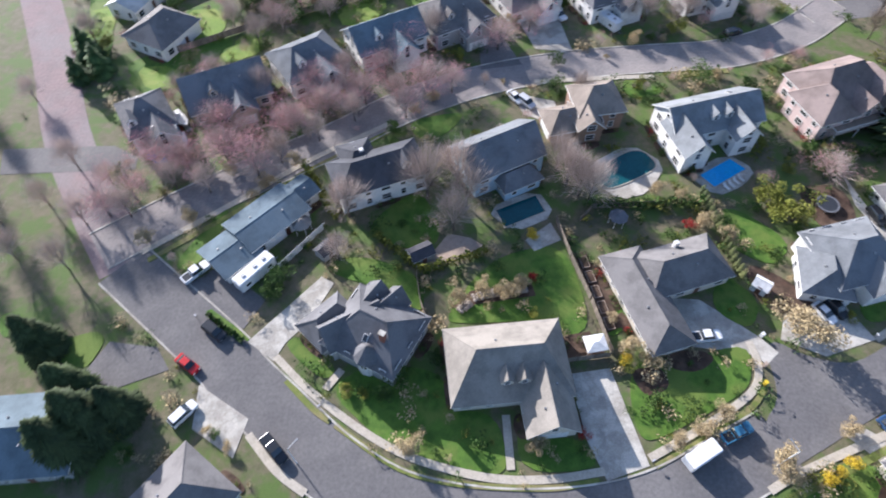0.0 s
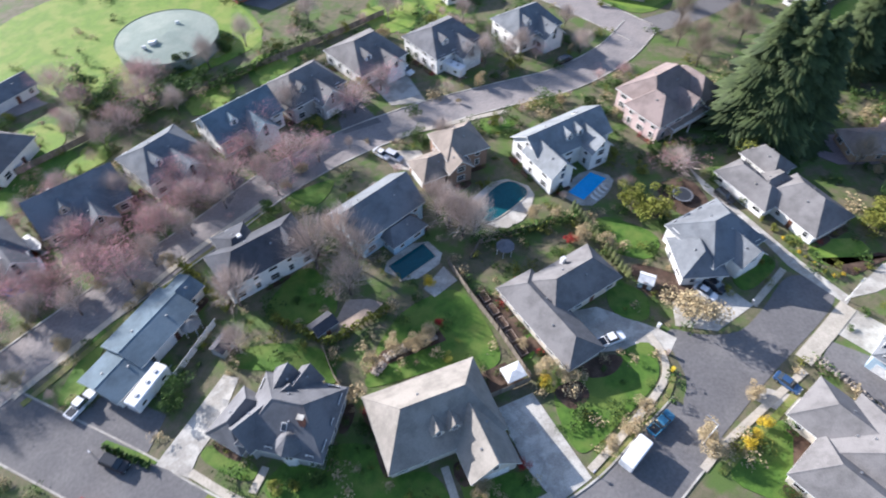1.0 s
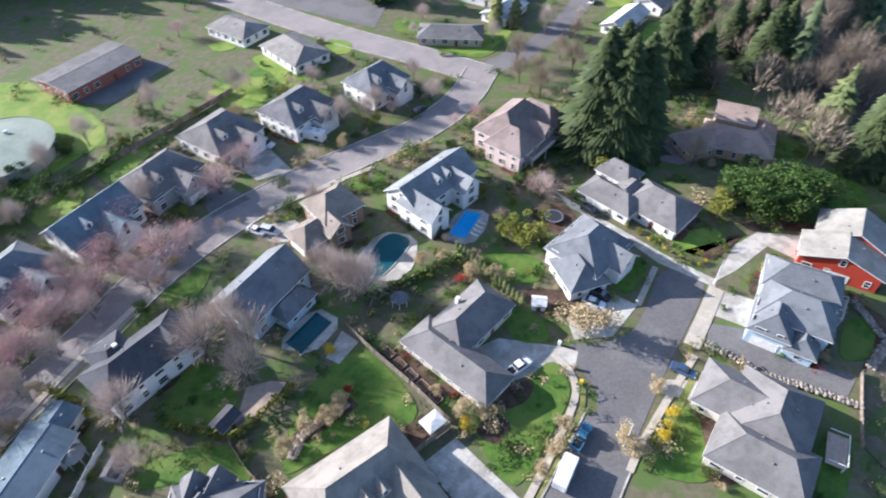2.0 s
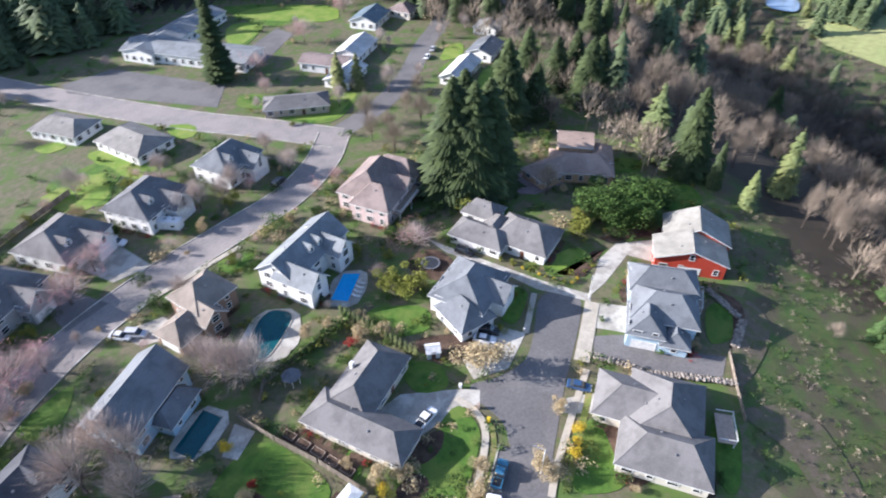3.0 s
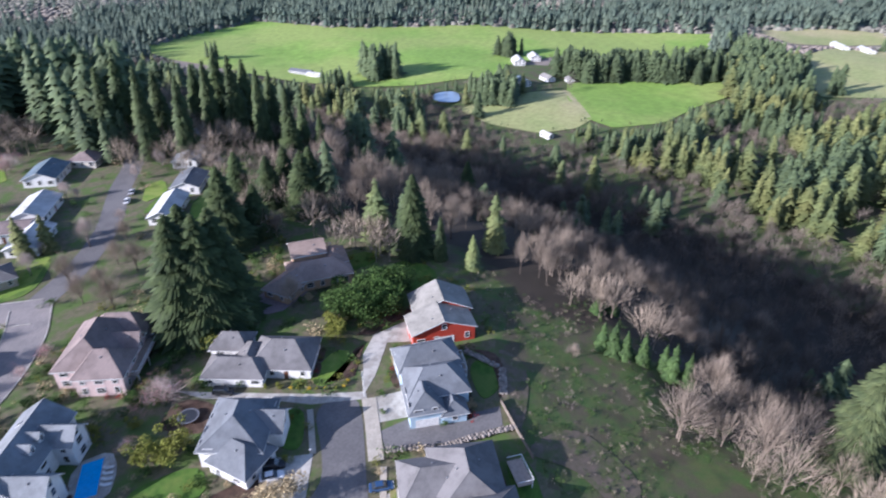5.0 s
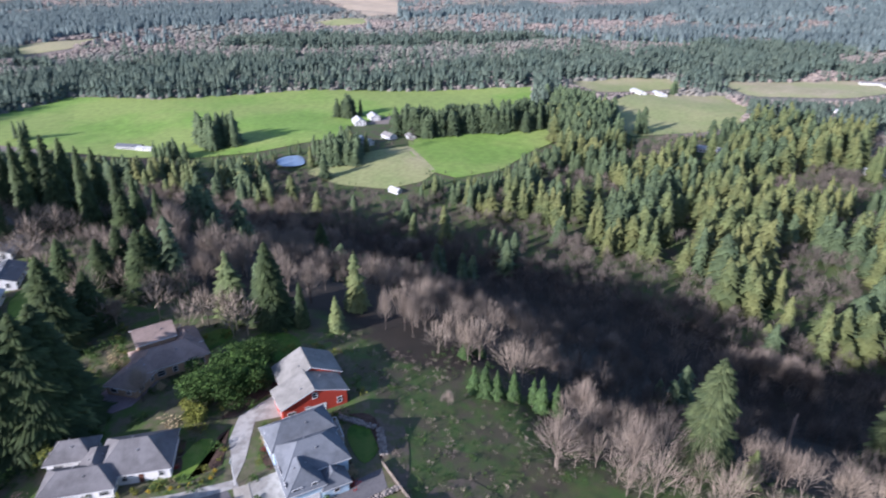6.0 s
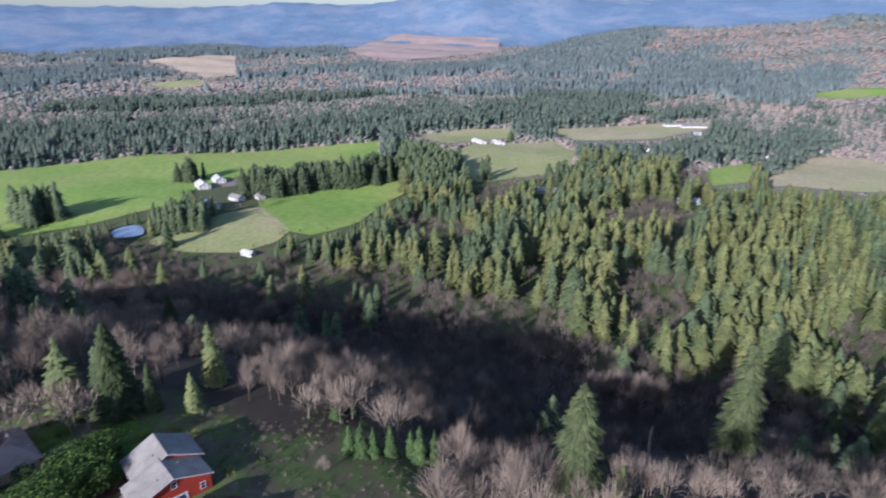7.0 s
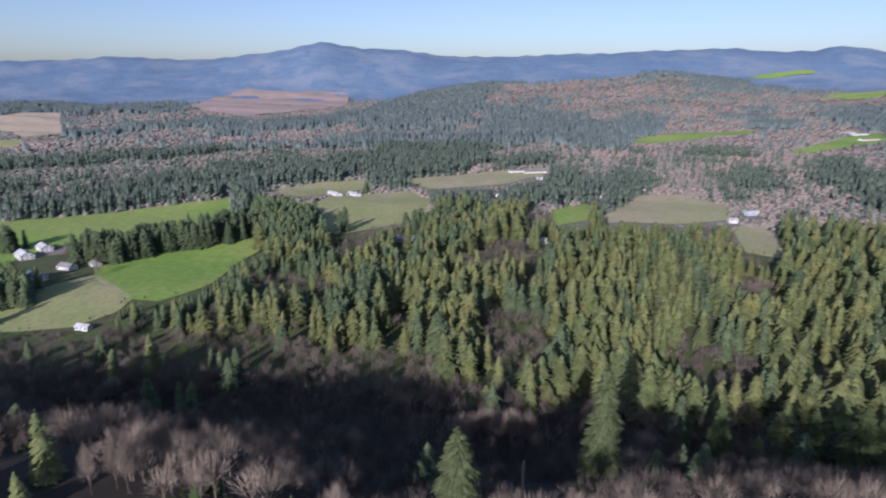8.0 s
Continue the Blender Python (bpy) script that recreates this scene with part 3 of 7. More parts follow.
DOOR = box_mesh("door", -0.48, -0.07, 0, 0.48, 0.02, 2.08, 0.01)
DOOR.materials.append(M_DOOR)
KNOB = box_mesh("door_handle", 0.33, -0.13, 0.98, 0.40, -0.07, 1.06, 0.015)
KNOB.materials.append(M_METAL)


def garage_mesh():
    """A sectional garage door: one skin with four rows of sunk panels."""
    bm = bmesh.new()
    bmesh.ops.create_grid(bm, x_segments=4, y_segments=4, size=1.0, matrix=Matrix.Translation((0, -0.08, 1.09)) @ Matrix.Rotation(radians(90), 4, "X") @ Matrix.Diagonal((2.4, 1.09, 1, 1)))
    bmesh.ops.inset_individual(bm, faces=bm.faces[:], thickness=0.09, depth=-0.03)
    rim = [e for e in bm.edges if e.is_boundary]
    for v in [g for g in bmesh.ops.extrude_edge_only(bm, edges=rim)["geom"] if isinstance(g, bmesh.types.BMVert)]:
        v.co.y = 0.02
    bmesh.ops.recalc_face_normals(bm, faces=bm.faces)
    me = bpy.data.meshes.new("garage_door")
    bm.to_mesh(me)
    bm.free()
    me.materials.append(M_TRIM)
    return me


GARAGE = garage_mesh()


def roof_shape(L, W, eave, rise, kind, inset, over):
    """Corners and faces of a roof skin: hip (inset: how far the ridge stops short) or gable."""
    x, y = L / 2 + over, W / 2 + over
    drop = rise * over / (W / 2)
    e = eave - drop
    ix = x - inset if kind == "hip" else x
    v = [(-x, -y, e), (x, -y, e), (x, y, e), (-x, y, e), (-ix, 0, eave + rise), (ix, 0, eave + rise)]
    f = [(0, 1, 5, 4), (2, 3, 4, 5)]
    if kind == "hip":
        f += [(1, 2, 5), (3, 0, 4)]
    return v, f


def roof_part(host, m, L, W, eave, rise, kind, inset, mat, over=0.55, thick=0.22):
    v, f = roof_shape(L, W, eave, rise, kind, inset, over)
    n = len(v)
    v2 = v + [(a, b, c - thick) for a, b, c in v]
    f2 = list(f) + [tuple(n + i for i in reversed(q)) for q in f]
    loop = [(0, 1), (1, 2), (2, 3), (3, 0)] if kind == "hip" else [(0, 1), (1, 5), (5, 2), (2, 3), (3, 4), (4, 0)]
    rim = [(b, a, n + a, n + b) for a, b in loop]
    me = mesh_of("roof", v2, f2 + rim)
    me.materials.append(mat)
    me.materials.append(M_TRIM)
    for p in me.polygons:
        if p.index >= len(f2):
            p.material_index = 1
    ob = part("roof", me, None, host, m=m)
    # ridge and hip caps, proud of the shingles
    caps = [(4, 5)] + ([(0, 4), (3, 4), (1, 5), (2, 5)] if kind == "hip" else [])
    for a, b in caps:
        p, q = Vector(v[a]), Vector(v[b])
        if (q - p).length > 0.4:
            part("ridge_cap", bar_mesh(p, q, 0.13, 0.05), mat, ob)
    return ob


def bar_mesh(p, q, w, h):
    """A low bar with a peaked top from p to q."""
    d = (q - p).normalized()
    s = d.cross(Vector((0, 0, 1)))
    s = s.normalized() if s.length > 1e-4 else Vector((1, 0, 0))
    u = Vector((0, 0, 1))
    v = []
    for c in (p, q):
        v += [c - s * w - u * 0.03, c + s * w - u * 0.03, c + u * h]
    return mesh_of("bar", v, [(0, 2, 5, 3), (2, 1, 4, 5), (0, 1, 2), (3, 5, 4)])


def walls_part(host, m, L, W, eave, rise, kind, mat):
    x, y = L / 2, W / 2
    v = [(-x, -y, -0.3), (x, -y, -0.3), (x, y, -0.3), (-x, y, -0.3), (-x, -y, eave - 0.1), (x, -y, eave - 0.1), (x, y, eave - 0.1), (-x, y, eave - 0.1)]
    f = [(0, 1, 5, 4), (2, 3, 7, 6)]
    if kind == "gable":
        v += [(-x, 0, eave + rise - 0.3), (x, 0, eave + rise - 0.3)]
        f += [(1, 2, 6, 9, 5), (3, 0, 4, 8, 7), (4, 5, 9, 8), (6, 7, 8, 9)]
    else:
        f += [(1, 2, 6, 5), (3, 0, 4, 7), (4, 5, 6, 7)]
    return part("wall", mesh_of("wall", v, f), mat, host, m=m)


def window_on(host, m, size="wide"):
    fr, pane = WIN[size]
    w = part("window", fr, None, host, m=m)
    part("pane", pane, None, w)


FOOT = []
BED_SPOTS = []


def house(label, wings, roof, wall, doors=(), garages=(), chimneys=(), dormers=(), skylights=(), vents=2, storeys=None, flues=(), turret=None, name="house"):
    """wings: (x, y, angle of the ridge, length, width, eave, rise, kind, inset). doors, garages: (wing, side). Sides: s front -y, n back, e +x end, w -x end."""
    x0, y0 = wings[0][0], wings[0][1]
    host = thing(name, x0, y0, z_at(x0, y0), 0, label, "house", "houses")
    spots = []
    for x, y, ang, L, W, *_ in wings:
        FOOT.append((x, y, math.hypot(L, W) / 2 * 0.9))
        spots.append((Matrix.Rotation(radians(-ang), 2) , x, y, L, W))

    def buried(i, px, py):
        for j, (rot, x, y, L, W) in enumerate(spots):
            if j != i:
                q = rot @ Vector((px - x, py - y))
                if abs(q.x) < L / 2 + 0.3 and abs(q.y) < W / 2 + 0.3:
                    return True
        return False

    for i, (x, y, ang, L, W, eave, rise, kind, inset) in enumerate(wings):
        m = pose(x - x0, y - y0, 0, 0, 0, ang)
        walls_part(host, m, L, W, eave, rise, kind, M_WALL[wall])
        rf = roof_part(host, m, L, W, eave, rise, kind, inset, M_ROOF[roof])
        taken = {s for w, s in (*doors, *garages) if w == i}
        for side, length, ang2, off in (("s", L, 0, W / 2), ("n", L, 180, W / 2), ("e", W, 90, L / 2), ("w", W, 270, L / 2)):
            face = m @ pose(0, 0, 0, 0, 0, ang2) @ Matrix.Translation((0, -off, 0))
            if (i, side) in garages:
                part("garage_door", GARAGE, None, host, m=face @ Matrix.Translation((0, -0.003, 0)))
            if (i, side) in doors:
                d = part("door", DOOR, None, host, m=face @ Matrix.Translation((length * 0.1, -0.003, 0)))
                part("door_handle", KNOB, None, d)
            BED_SPOTS.append((host, face, length, (i, side) in garages or (i, side) in doors, lambda p, i=i: buried(i, p.x + x0, p.y + y0)))
            count = max(1, int(length / 3.2))
            for floor_z in ([1.0] if eave < 4.3 else [0.9, 3.5]):
                for c in range(count):
                    u = (c + 0.5) / count * length - length / 2
                    if side in taken and floor_z < 2 and abs(u - length * 0.1) < 3.0:
                        continue
                    spot = face @ Vector((u, -0.4, floor_z))
                    if not buried(i, spot.x + x0, spot.y + y0):
                        window_on(host, face @ Matrix.Translation((u, -0.003, floor_z)), "wide" if (c + i) % 2 == 0 else "tall")
            if kind == "gable" and side in "ew" and rise > 2.2:
                spot = face @ Vector((0, -0.4, eave))
                if not buried(i, spot.x + x0, spot.y + y0):
                    window_on(host, face @ Matrix.Translation((0, -0.003, eave + 0.1)), "tall")
        for k in range(vents):
            u, vv = (0.25 - 0.5 * k) * (L - 2 * inset) * 0.8, W * (0.16 if k % 2 else -0.2)
            top = eave + rise * (1 - abs(vv) / (W / 2))
            part("roof_vent", box_mesh("roof_vent", u - 0.16, vv - 0.16, top - 0.1, u + 0.16, vv + 0.16, top + 0.28, 0.04), M_METAL, rf)
    if turret:
        tx, ty, tr, th = turret
        bm = bmesh.new()
        bmesh.ops.create_cone(bm, cap_ends=True, segments=10, radius1=tr, radius2=tr, depth=th, matrix=Matrix.Translation((tx - x0, ty - y0, th / 2)))
        t = part("bay", bm, M_WALL["white"], host)
        bm = bmesh.new()
        bmesh.ops.create_cone(bm, cap_ends=True, segments=10, radius1=tr + 0.5, radius2=0.02, depth=2.4, matrix=Matrix.Translation((tx - x0, ty - y0, th + 1.15)))
        part("bay_roof", bm, M_ROOF[roof], t)
        for k in range(5):
            a = 180 + k * 36 + 18
            part("pane", WIN["tall"][1], None, t, m=Matrix.Translation((tx - x0, ty - y0, 0)) @ pose(0, 0, 0, 0, 0, a - 270) @ Matrix.Translation((0, -tr * 0.96, 2.9)))
    for i, u, vv, high in chimneys:
        x, y, ang, L, W, eave, rise, kind, inset = wings[i]
        m = pose(x - x0, y - y0, 0, 0, 0, ang)
        z1 = eave + rise + high
        c = part("chimney", box_mesh("chimney", u - 0.45, vv - 0.35, eave - 0.5, u + 0.45, vv + 0.35, z1, 0.02), M_BRICK, host, m=m)
        part("chimney_cap", box_mesh("chimney_cap", u - 0.55, vv - 0.45, z1, u + 0.55, vv + 0.45, z1 + 0.14, 0.02), M_CONCRETE, c)
    for i, u, vv in flues:
        x, y, ang, L, W, eave, rise, kind, inset = wings[i]
        top = eave + rise * (1 - abs(vv) / (W / 2))
        part("chimney", box_mesh("chimney", u - 0.4, vv - 0.4, top - 0.6, u + 0.4, vv + 0.4, top + 1.5, 0.03), M_TRIM, host, "white boxed chimney", m=pose(x - x0, y - y0, 0, 0, 0, ang))
    for i, u, vv in skylights:
        x, y, ang, L, W, eave, rise, kind, inset = wings[i]
        slope = math.degrees(math.atan2(rise, W / 2)) * (1 if vv < 0 else -1)
        top = eave + rise * (1 - abs(vv) / (W / 2))
        m = pose(x - x0, y - y0, 0, 0, 0, ang) @ pose(u, vv, top, slope, 0, 0)
        s = part("skylight", box_mesh("skylight", -0.45, -0.65, -0.05, 0.45, 0.65, 0.12, 0.03), M_TRIM, host, m=m)
        part("pane", box_mesh("pane", -0.36, -0.56, 0.10, 0.36, 0.56, 0.135), M_GLASS, s)
    for i, u, side, wide in dormers:
        # a small gabled dormer standing out of the slope on side -1 (front) or 1 (back)
        x, y, ang, L, W, eave, rise, kind, inset = wings[i]
        m = pose(x - x0, y - y0, 0, 0, 0, ang) @ pose(0, 0, 0, 0, 0, 0 if side < 0 else 180)
        front, z0 = -W / 2 * 0.72, eave + rise * 0.28
        h1, h2 = z0 + 1.2, z0 + 1.2 + wide * 0.5
        back = -W / 2 * (1 - (h2 - eave) / rise)
        us = u if side < 0 else -u
        a, b = us - wide / 2, us + wide / 2
        zb = z0 - 0.5
        v = [(a, front, zb), (b, front, zb), (b, front, h1), (us, front, h2), (a, front, h1), (a, back, zb), (b, back, zb), (b, back, h1), (us, back, h2), (a, back, h1)]
        d = part("dormer", mesh_of("dormer", v, [(0, 1, 2, 3, 4), (1, 6, 7, 2), (5, 0, 4, 9)]), M_WALL[wall], host, m=m)
        o = 0.22
        rv = [(a - o, front - o, h1 - o), (us, front - o, h2 + 0.05), (b + o, front - o, h1 - o), (a - o, back, h1 - o), (us, back, h2 + 0.05), (b + o, back, h1 - o)]
        rv += [(p, q, r - 0.12) for p, q, r in rv]
        part("dormer_roof", mesh_of("dormer_roof", rv, [(0, 1, 4, 3), (1, 2, 5, 4), (6, 9, 10, 7), (7, 10, 11, 8), (1, 0, 6, 7), (2, 1, 7, 8), (0, 3, 9, 6), (5, 2, 8, 11)]), M_ROOF[roof], d)
        part("window_frame", WIN["tall"][0], None, d, m=Matrix.Translation((us, front - 0.003, z0 + 0.05)) @ Matrix.Diagonal((0.8, 1, 0.75, 1)))
        part("pane", WIN["tall"][1], None, d, m=Matrix.Translation((us, front - 0.003, z0 + 0.05)) @ Matrix.Diagonal((0.8, 1, 0.75, 1)))
    return host


house("large house with tan and grey hipped shingle roof and garage wing",
      [(10.3, 40.7, 6, 18.6, 12.6, 3.4, 5.2, "hip", 4.6), (16.2, 33.9, 97, 9.2, 7.4, 3.2, 3.8, "gable", 0)], "tan", "cream",
      doors=[(0, "s")], garages=[(1, "w")], dormers=[(0, -0.9, -1, 1.9), (0, 1.8, -1, 1.9)], vents=2)
house("dark shingle house with many hips and a round corner bay",
      [(-11.0, 45.8, -28, 13.0, 11.6, 4.5, 4.4, "hip", 4.6), (-15.0, 46.8, 29, 9.6, 5.4, 4.5, 3.0, "gable", 0), (-18.9, 48.0, 45, 8.2, 6.4, 3.2, 3.2, "hip", 2.6), (-12.3, 50.6, 56, 6.0, 4.6, 4.5, 2.6, "gable", 0),
       (-8.9, 50.6, 45, 4.6, 3.6, 4.5, 2.2, "gable", 0)], "dark", "grey",
      doors=[(0, "s")], garages=[(2, "n")], chimneys=[(0, 3.0, -2.2, 0.6)], skylights=[(0, 0.2, -3.0)], turret=(-12.0, 41.3, 2.0, 5.0))
house("long low house with blue-grey gabled roofs",
      [(-32.9, 69.7, 47, 12.8, 8.2, 3.4, 1.1, "gable", 0), (-38.4, 62.2, 47, 7.4, 7.9, 2.9, 1.0, "gable", 0), (-28.2, 75.9, 47, 6.0, 5.0, 3.0, 1.0, "gable", 0)], "blue", "white",
      doors=[(0, "s")], garages=[(1, "w")])
house("two-storey house with dark hipped roof and white trim",
      [(-12.6, 80.1, 22, 17.4, 8.8, 5.5, 3.0, "hip", 4.2), (-16.5, 82.5, 22, 6.0, 9.5, 5.0, 2.4, "hip", 2.8)], "night", "white", doors=[(0, "n")], flues=[(0, -2.0, 3.6)], dormers=[(0, 5.0, -1, 2.0)])
house("two-storey grey house with steep roof beside a pool",
      [(10.8, 84.8, 28, 15.4, 10.0, 5.5, 4.0, "gable", 0), (14.5, 80.0, 28, 8.0, 5.0, 3.2, 1.6, "hip", 2.0)], "slate", "blue", doors=[(0, "n")])
house("brown two-storey house with hipped roofs and a garage",
      [(32.4, 99.7, 10, 9.5, 9.0, 5.5, 3.2, "hip", 4.0), (25.7, 95.9, 14, 8.4, 7.0, 3.2, 2.4, "hip", 3.2), (30.0, 95.2, 100, 7.0, 5.0, 4.5, 2.2, "gable", 0)], "brown", "brown", garages=[(1, "w")], doors=[(0, "n")])
house("white two-storey house with grey gabled roof and dormers",
      [(55.2, 95.4, 16, 19.5, 9.6, 5.5, 3.4, "gable", 0), (49.2, 88.4, 106, 9.5, 5.6, 5.5, 2.6, "gable", 0), (60.6, 91.8, 106, 7.0, 5.2, 5.5, 2.4, "gable", 0)], "lead", "white", doors=[(0, "n")], dormers=[(0, -1.0, -1, 1.6), (0, 2.0, -1, 1.6)], skylights=[(0, 5, 2.2)])
house("large two-storey house with brown-pink hipped roof",
      [(85.0, 104.5, 20, 17.0, 12.0, 5.5, 4.6, "hip", 5.2), (80.0, 98.0, 110, 10.0, 9.0, 5.5, 3.8, "hip", 4.2), (92.5, 104.0, 110, 12.0, 8.0, 5.5, 3.4, "hip", 3.8), (88.0, 99.0, 110, 6.0, 5.0, 5.2, 2.4, "gable", 0)], "pink", "pink", doors=[(0, "n")])
house("single-storey house with grey hipped roofs and white garage",
      [(96.2, 63.6, -76, 13.6, 11.0, 3.2, 3.6, "hip", 4.8), (89.2, 71.8, -76, 13.0, 7.2, 3.0, 2.4, "hip", 3.4), (97.0, 77.6, -76, 8.4, 6.4, 3.0, 2.4, "hip", 3.0), (93.2, 70.5, 14, 9.0, 6.0, 3.0, 2.2, "hip", 2.8)], "grey", "white", garages=[(1, "s")], doors=[(0, "s")])
house("house with grey cross-hipped roof beside the turning circle",
      [(72.8, 60.9, 15, 13.3, 11.8, 4.8, 4.0, "hip", 5.2), (67.3, 57.4, 78, 9.0, 8.0, 3.4, 3.0, "hip", 3.6), (75.5, 56.0, 105, 6.0, 6.0, 4.4, 2.6, "gable", 0)], "slate", "white", garages=[(2, "w")], doors=[(1, "s")])
house("L-shaped house with brown-grey hipped roofs",
      [(34.9, 52.6, -73, 19.4, 7.2, 3.0, 2.2, "hip", 3.6), (41.9, 58.8, 18, 15.5, 8.6, 3.6, 3.0, "hip", 4.0)], "grey", "cream", garages=[(0, "n")], doors=[(1, "s")], flues=[(1, 0.5, 3.4)])
house("single-storey house with wide grey hipped roof",
      [(73.6, 15.6, 24, 14.0, 12.0, 3.5, 4.0, "hip", 5.0), (72.0, 20.2, -66, 14.0, 9.4, 3.2, 3.0, "hip", 4.2), (66.3, 11.8, -66, 14.6, 9.4, 3.2, 3.2, "hip", 4.2)], "grey", "cream", garages=[(1, "w")], doors=[(2, "w")])
house("pale blue two-storey house with grey hipped roofs and decks",
      [(95.0, 27.6, -62, 12.5, 9.4, 5.0, 3.4, "hip", 4.4), (102.0, 31.6, -58, 13.5, 8.0, 5.0, 2.8, "hip", 3.8), (89.6, 28.6, 28, 8.4, 6.8, 4.4, 2.8, "hip", 3.2), (90.6, 22.6, 28, 5.0, 5.0, 3.0, 1.8, "hip", 2.2)], "slate", "blue", garages=[(2, "w")], doors=[(0, "w")])
house("red barn-like building with grey metal gabled roof", [(115.6, 32.1, 30, 7.6, 15.2, 4.2, 2.8, "gable", 0), (123.6, 34.5, 28, 8.6, 14.0, 4.25, 3.4, "gable", 0)], "metal", "red", garages=[(0, "w")], doors=[(1, "s")])
house("cedar-clad house with brown stepped roofs among trees",
      [(135.5, 77.0, -55, 9.0, 8.0, 6.6, 1.9, "gable", 0), (131.0, 71.5, -55, 16.5, 11.0, 3.6, 2.4, "hip", 4.4), (123.5, 76.5, -12, 12.0, 8.0, 3.0, 2.2, "hip", 3.2), (137.0, 69.5, 35, 8.0, 6.0, 4.6, 1.8, "hip", 2.6)], "cedar", "wood", doors=[(0, "s")])
for lab, x, y, a, L, W, e, rise, kind, roof, wall in (
        ("dark-roofed house with white gables", -62.0, 95.5, 31, 9.0, 11.5, 5.0, 3.8, "hip", "dark", "white"),
        ("house with dark blue-grey roof and two dormers", -47.6, 105.3, 25, 17.0, 12.0, 4.0, 4.6, "gable", "slate", "tan"),
        ("grey-roofed house with white gable front", -30.5, 113.7, 35, 14.0, 12.0, 5.0, 3.6, "hip", "slate", "white"),
        ("white house with blue-grey gabled roof", -13.6, 122.4, 29, 16.5, 10.5, 5.0, 3.8, "gable", "blue", "white"),
        ("grey shingle hipped-roof house", 2.5, 130.5, 29, 15.0, 12.0, 5.0, 4.0, "hip", "grey", "grey"),
        ("house with brown-grey hipped roof and white gable", 19.9, 141.3, 27, 14.5, 15.0, 4.0, 4.2, "hip", "grey", "white"),
        ("dark-roofed house with white porch", 40.5, 140.8, 24, 15.0, 13.5, 5.0, 4.0, "hip", "dark", "white"),
        ("white house with blue-grey cross-gabled roof", 64.8, 142.4, 18, 14.0, 12.0, 5.0, 4.0, "hip", "slate", "white")):
    house(lab, [(x, y, a, L, W, e, rise, kind, 4.5 if kind == "hip" else 0), (x + 3 * math.sin(radians(a)) + 2.5 * math.cos(radians(a)), y - 4.5 * math.cos(radians(a)), a + 90, W * 0.75, 6.0, e - 0.3, 2.6, "gable", 0)],
          roof, wall, doors=[(0, "s")], garages=[(1, "w")], dormers=[(0, -3.0, -1, 1.8)])
for lab, x, y, a, L, W, e, rise, kind, roof, wall in (
        ("white single-storey house with pale roof", 52.8, 173.7, 103, 18.0, 12.5, 3.2, 2.6, "hip", "pale", "white"),
        ("single-storey house with pale grey roof", 42.5, 197.2, 116, 16.0, 11.0, 3.2, 2.4, "hip", "pale", "white"),
        ("long red-brick building with grey flat roof", -2.9, 193.2, 28, 24.9, 14.0, 4.0, 0.7, "gable", "grey", "brick"),
        ("grey-roofed house with white walls", -66.8, 125.6, 63, 12.5, 11.5, 4.0, 3.2, "hip", "grey", "white"),
        ("white gabled house with pale roof", -77.0, 138.7, 70, 11.0, 8.0, 3.5, 2.0, "gable", "white", "white"),
        ("low dark-roofed house by a yard", -68.7, 150.1, 39, 13.0, 7.0, 3.0, 1.8, "gable", "slate", "white"),
        ("house with dark blue-grey roof behind conifers", -62.4, 28.6, 5, 15.0, 12.0, 4.0, 3.2, "hip", "blue", "grey"),
        ("house with grey and dark hipped roof", -37.4, 19.1, 53, 12.0, 11.0, 3.5, 3.4, "hip", "grey", "grey"),
        ("low ranch house with grey roof", 99.8, 159.0, -35, 20.0, 9.5, 3.0, 1.8, "hip", "grey", "tan"),
        ("low white house with pale roof", 124.5, 164.1, 25, 15.0, 9.0, 3.0, 1.8, "gable", "white", "white"),
        ("low white house with grey-white roof", 141.5, 178.7, 25, 17.0, 10.0, 3.2, 2.0, "gable", "white", "white"),
        ("white ranch house with white roof", 154.5, 137.2, 20, 18.0, 8.0, 3.0, 1.8, "gable", "white", "white"),
        ("low grey house with pale roof", 174.6, 143.0, 20, 14.0, 9.5, 3.0, 1.8, "gable", "slate", "white"),
        ("low white house at the edge of the woods", 196.0, 158.0, 20, 16.0, 9.0, 3.0, 1.8, "gable", "white", "white")):
    house(lab, [(x, y, a, L, W, e, rise, kind, 4.2 if kind == "hip" else 0)], roof, wall, doors=[(0, "s")], vents=2)
house("long low school building with grey ribbed roofs round a court", [(97.4, 219.5, -61, 50.0, 14.0, 4.0, 1.6, "gable", 0), (102.7, 240.6, 25, 47.0, 13.0, 4.0, 1.6, "gable", 0)], "lead", "white", name="school_building")

house("low brown-roofed white building beside the school", [(126.0, 176.5, -61, 17.0, 9.0, 3.4, 1.4, "gable", 0)], "pink", "white", doors=[(0, "s")])
house("low house with blue-grey roof before the woods", [(166.0, 198.4, 25, 15.0, 11.0, 3.4, 2.2, "gable", 0)], "blue", "white", doors=[(0, "s")])
house("low house with brown-pink roof before the woods", [(185.7, 195.5, 15, 16.0, 10.0, 3.2, 2.2, "hip", 4.0)], "pink", "cream", doors=[(0, "s")])
house("long low white building at the wood's edge", [(221.0, 170.0, -20, 22.0, 7.0, 3.2, 1.4, "gable", 0)], "white", "white", doors=[(0, "s")])

# ---- trees ----
rnd = np.random.default_rng(7)


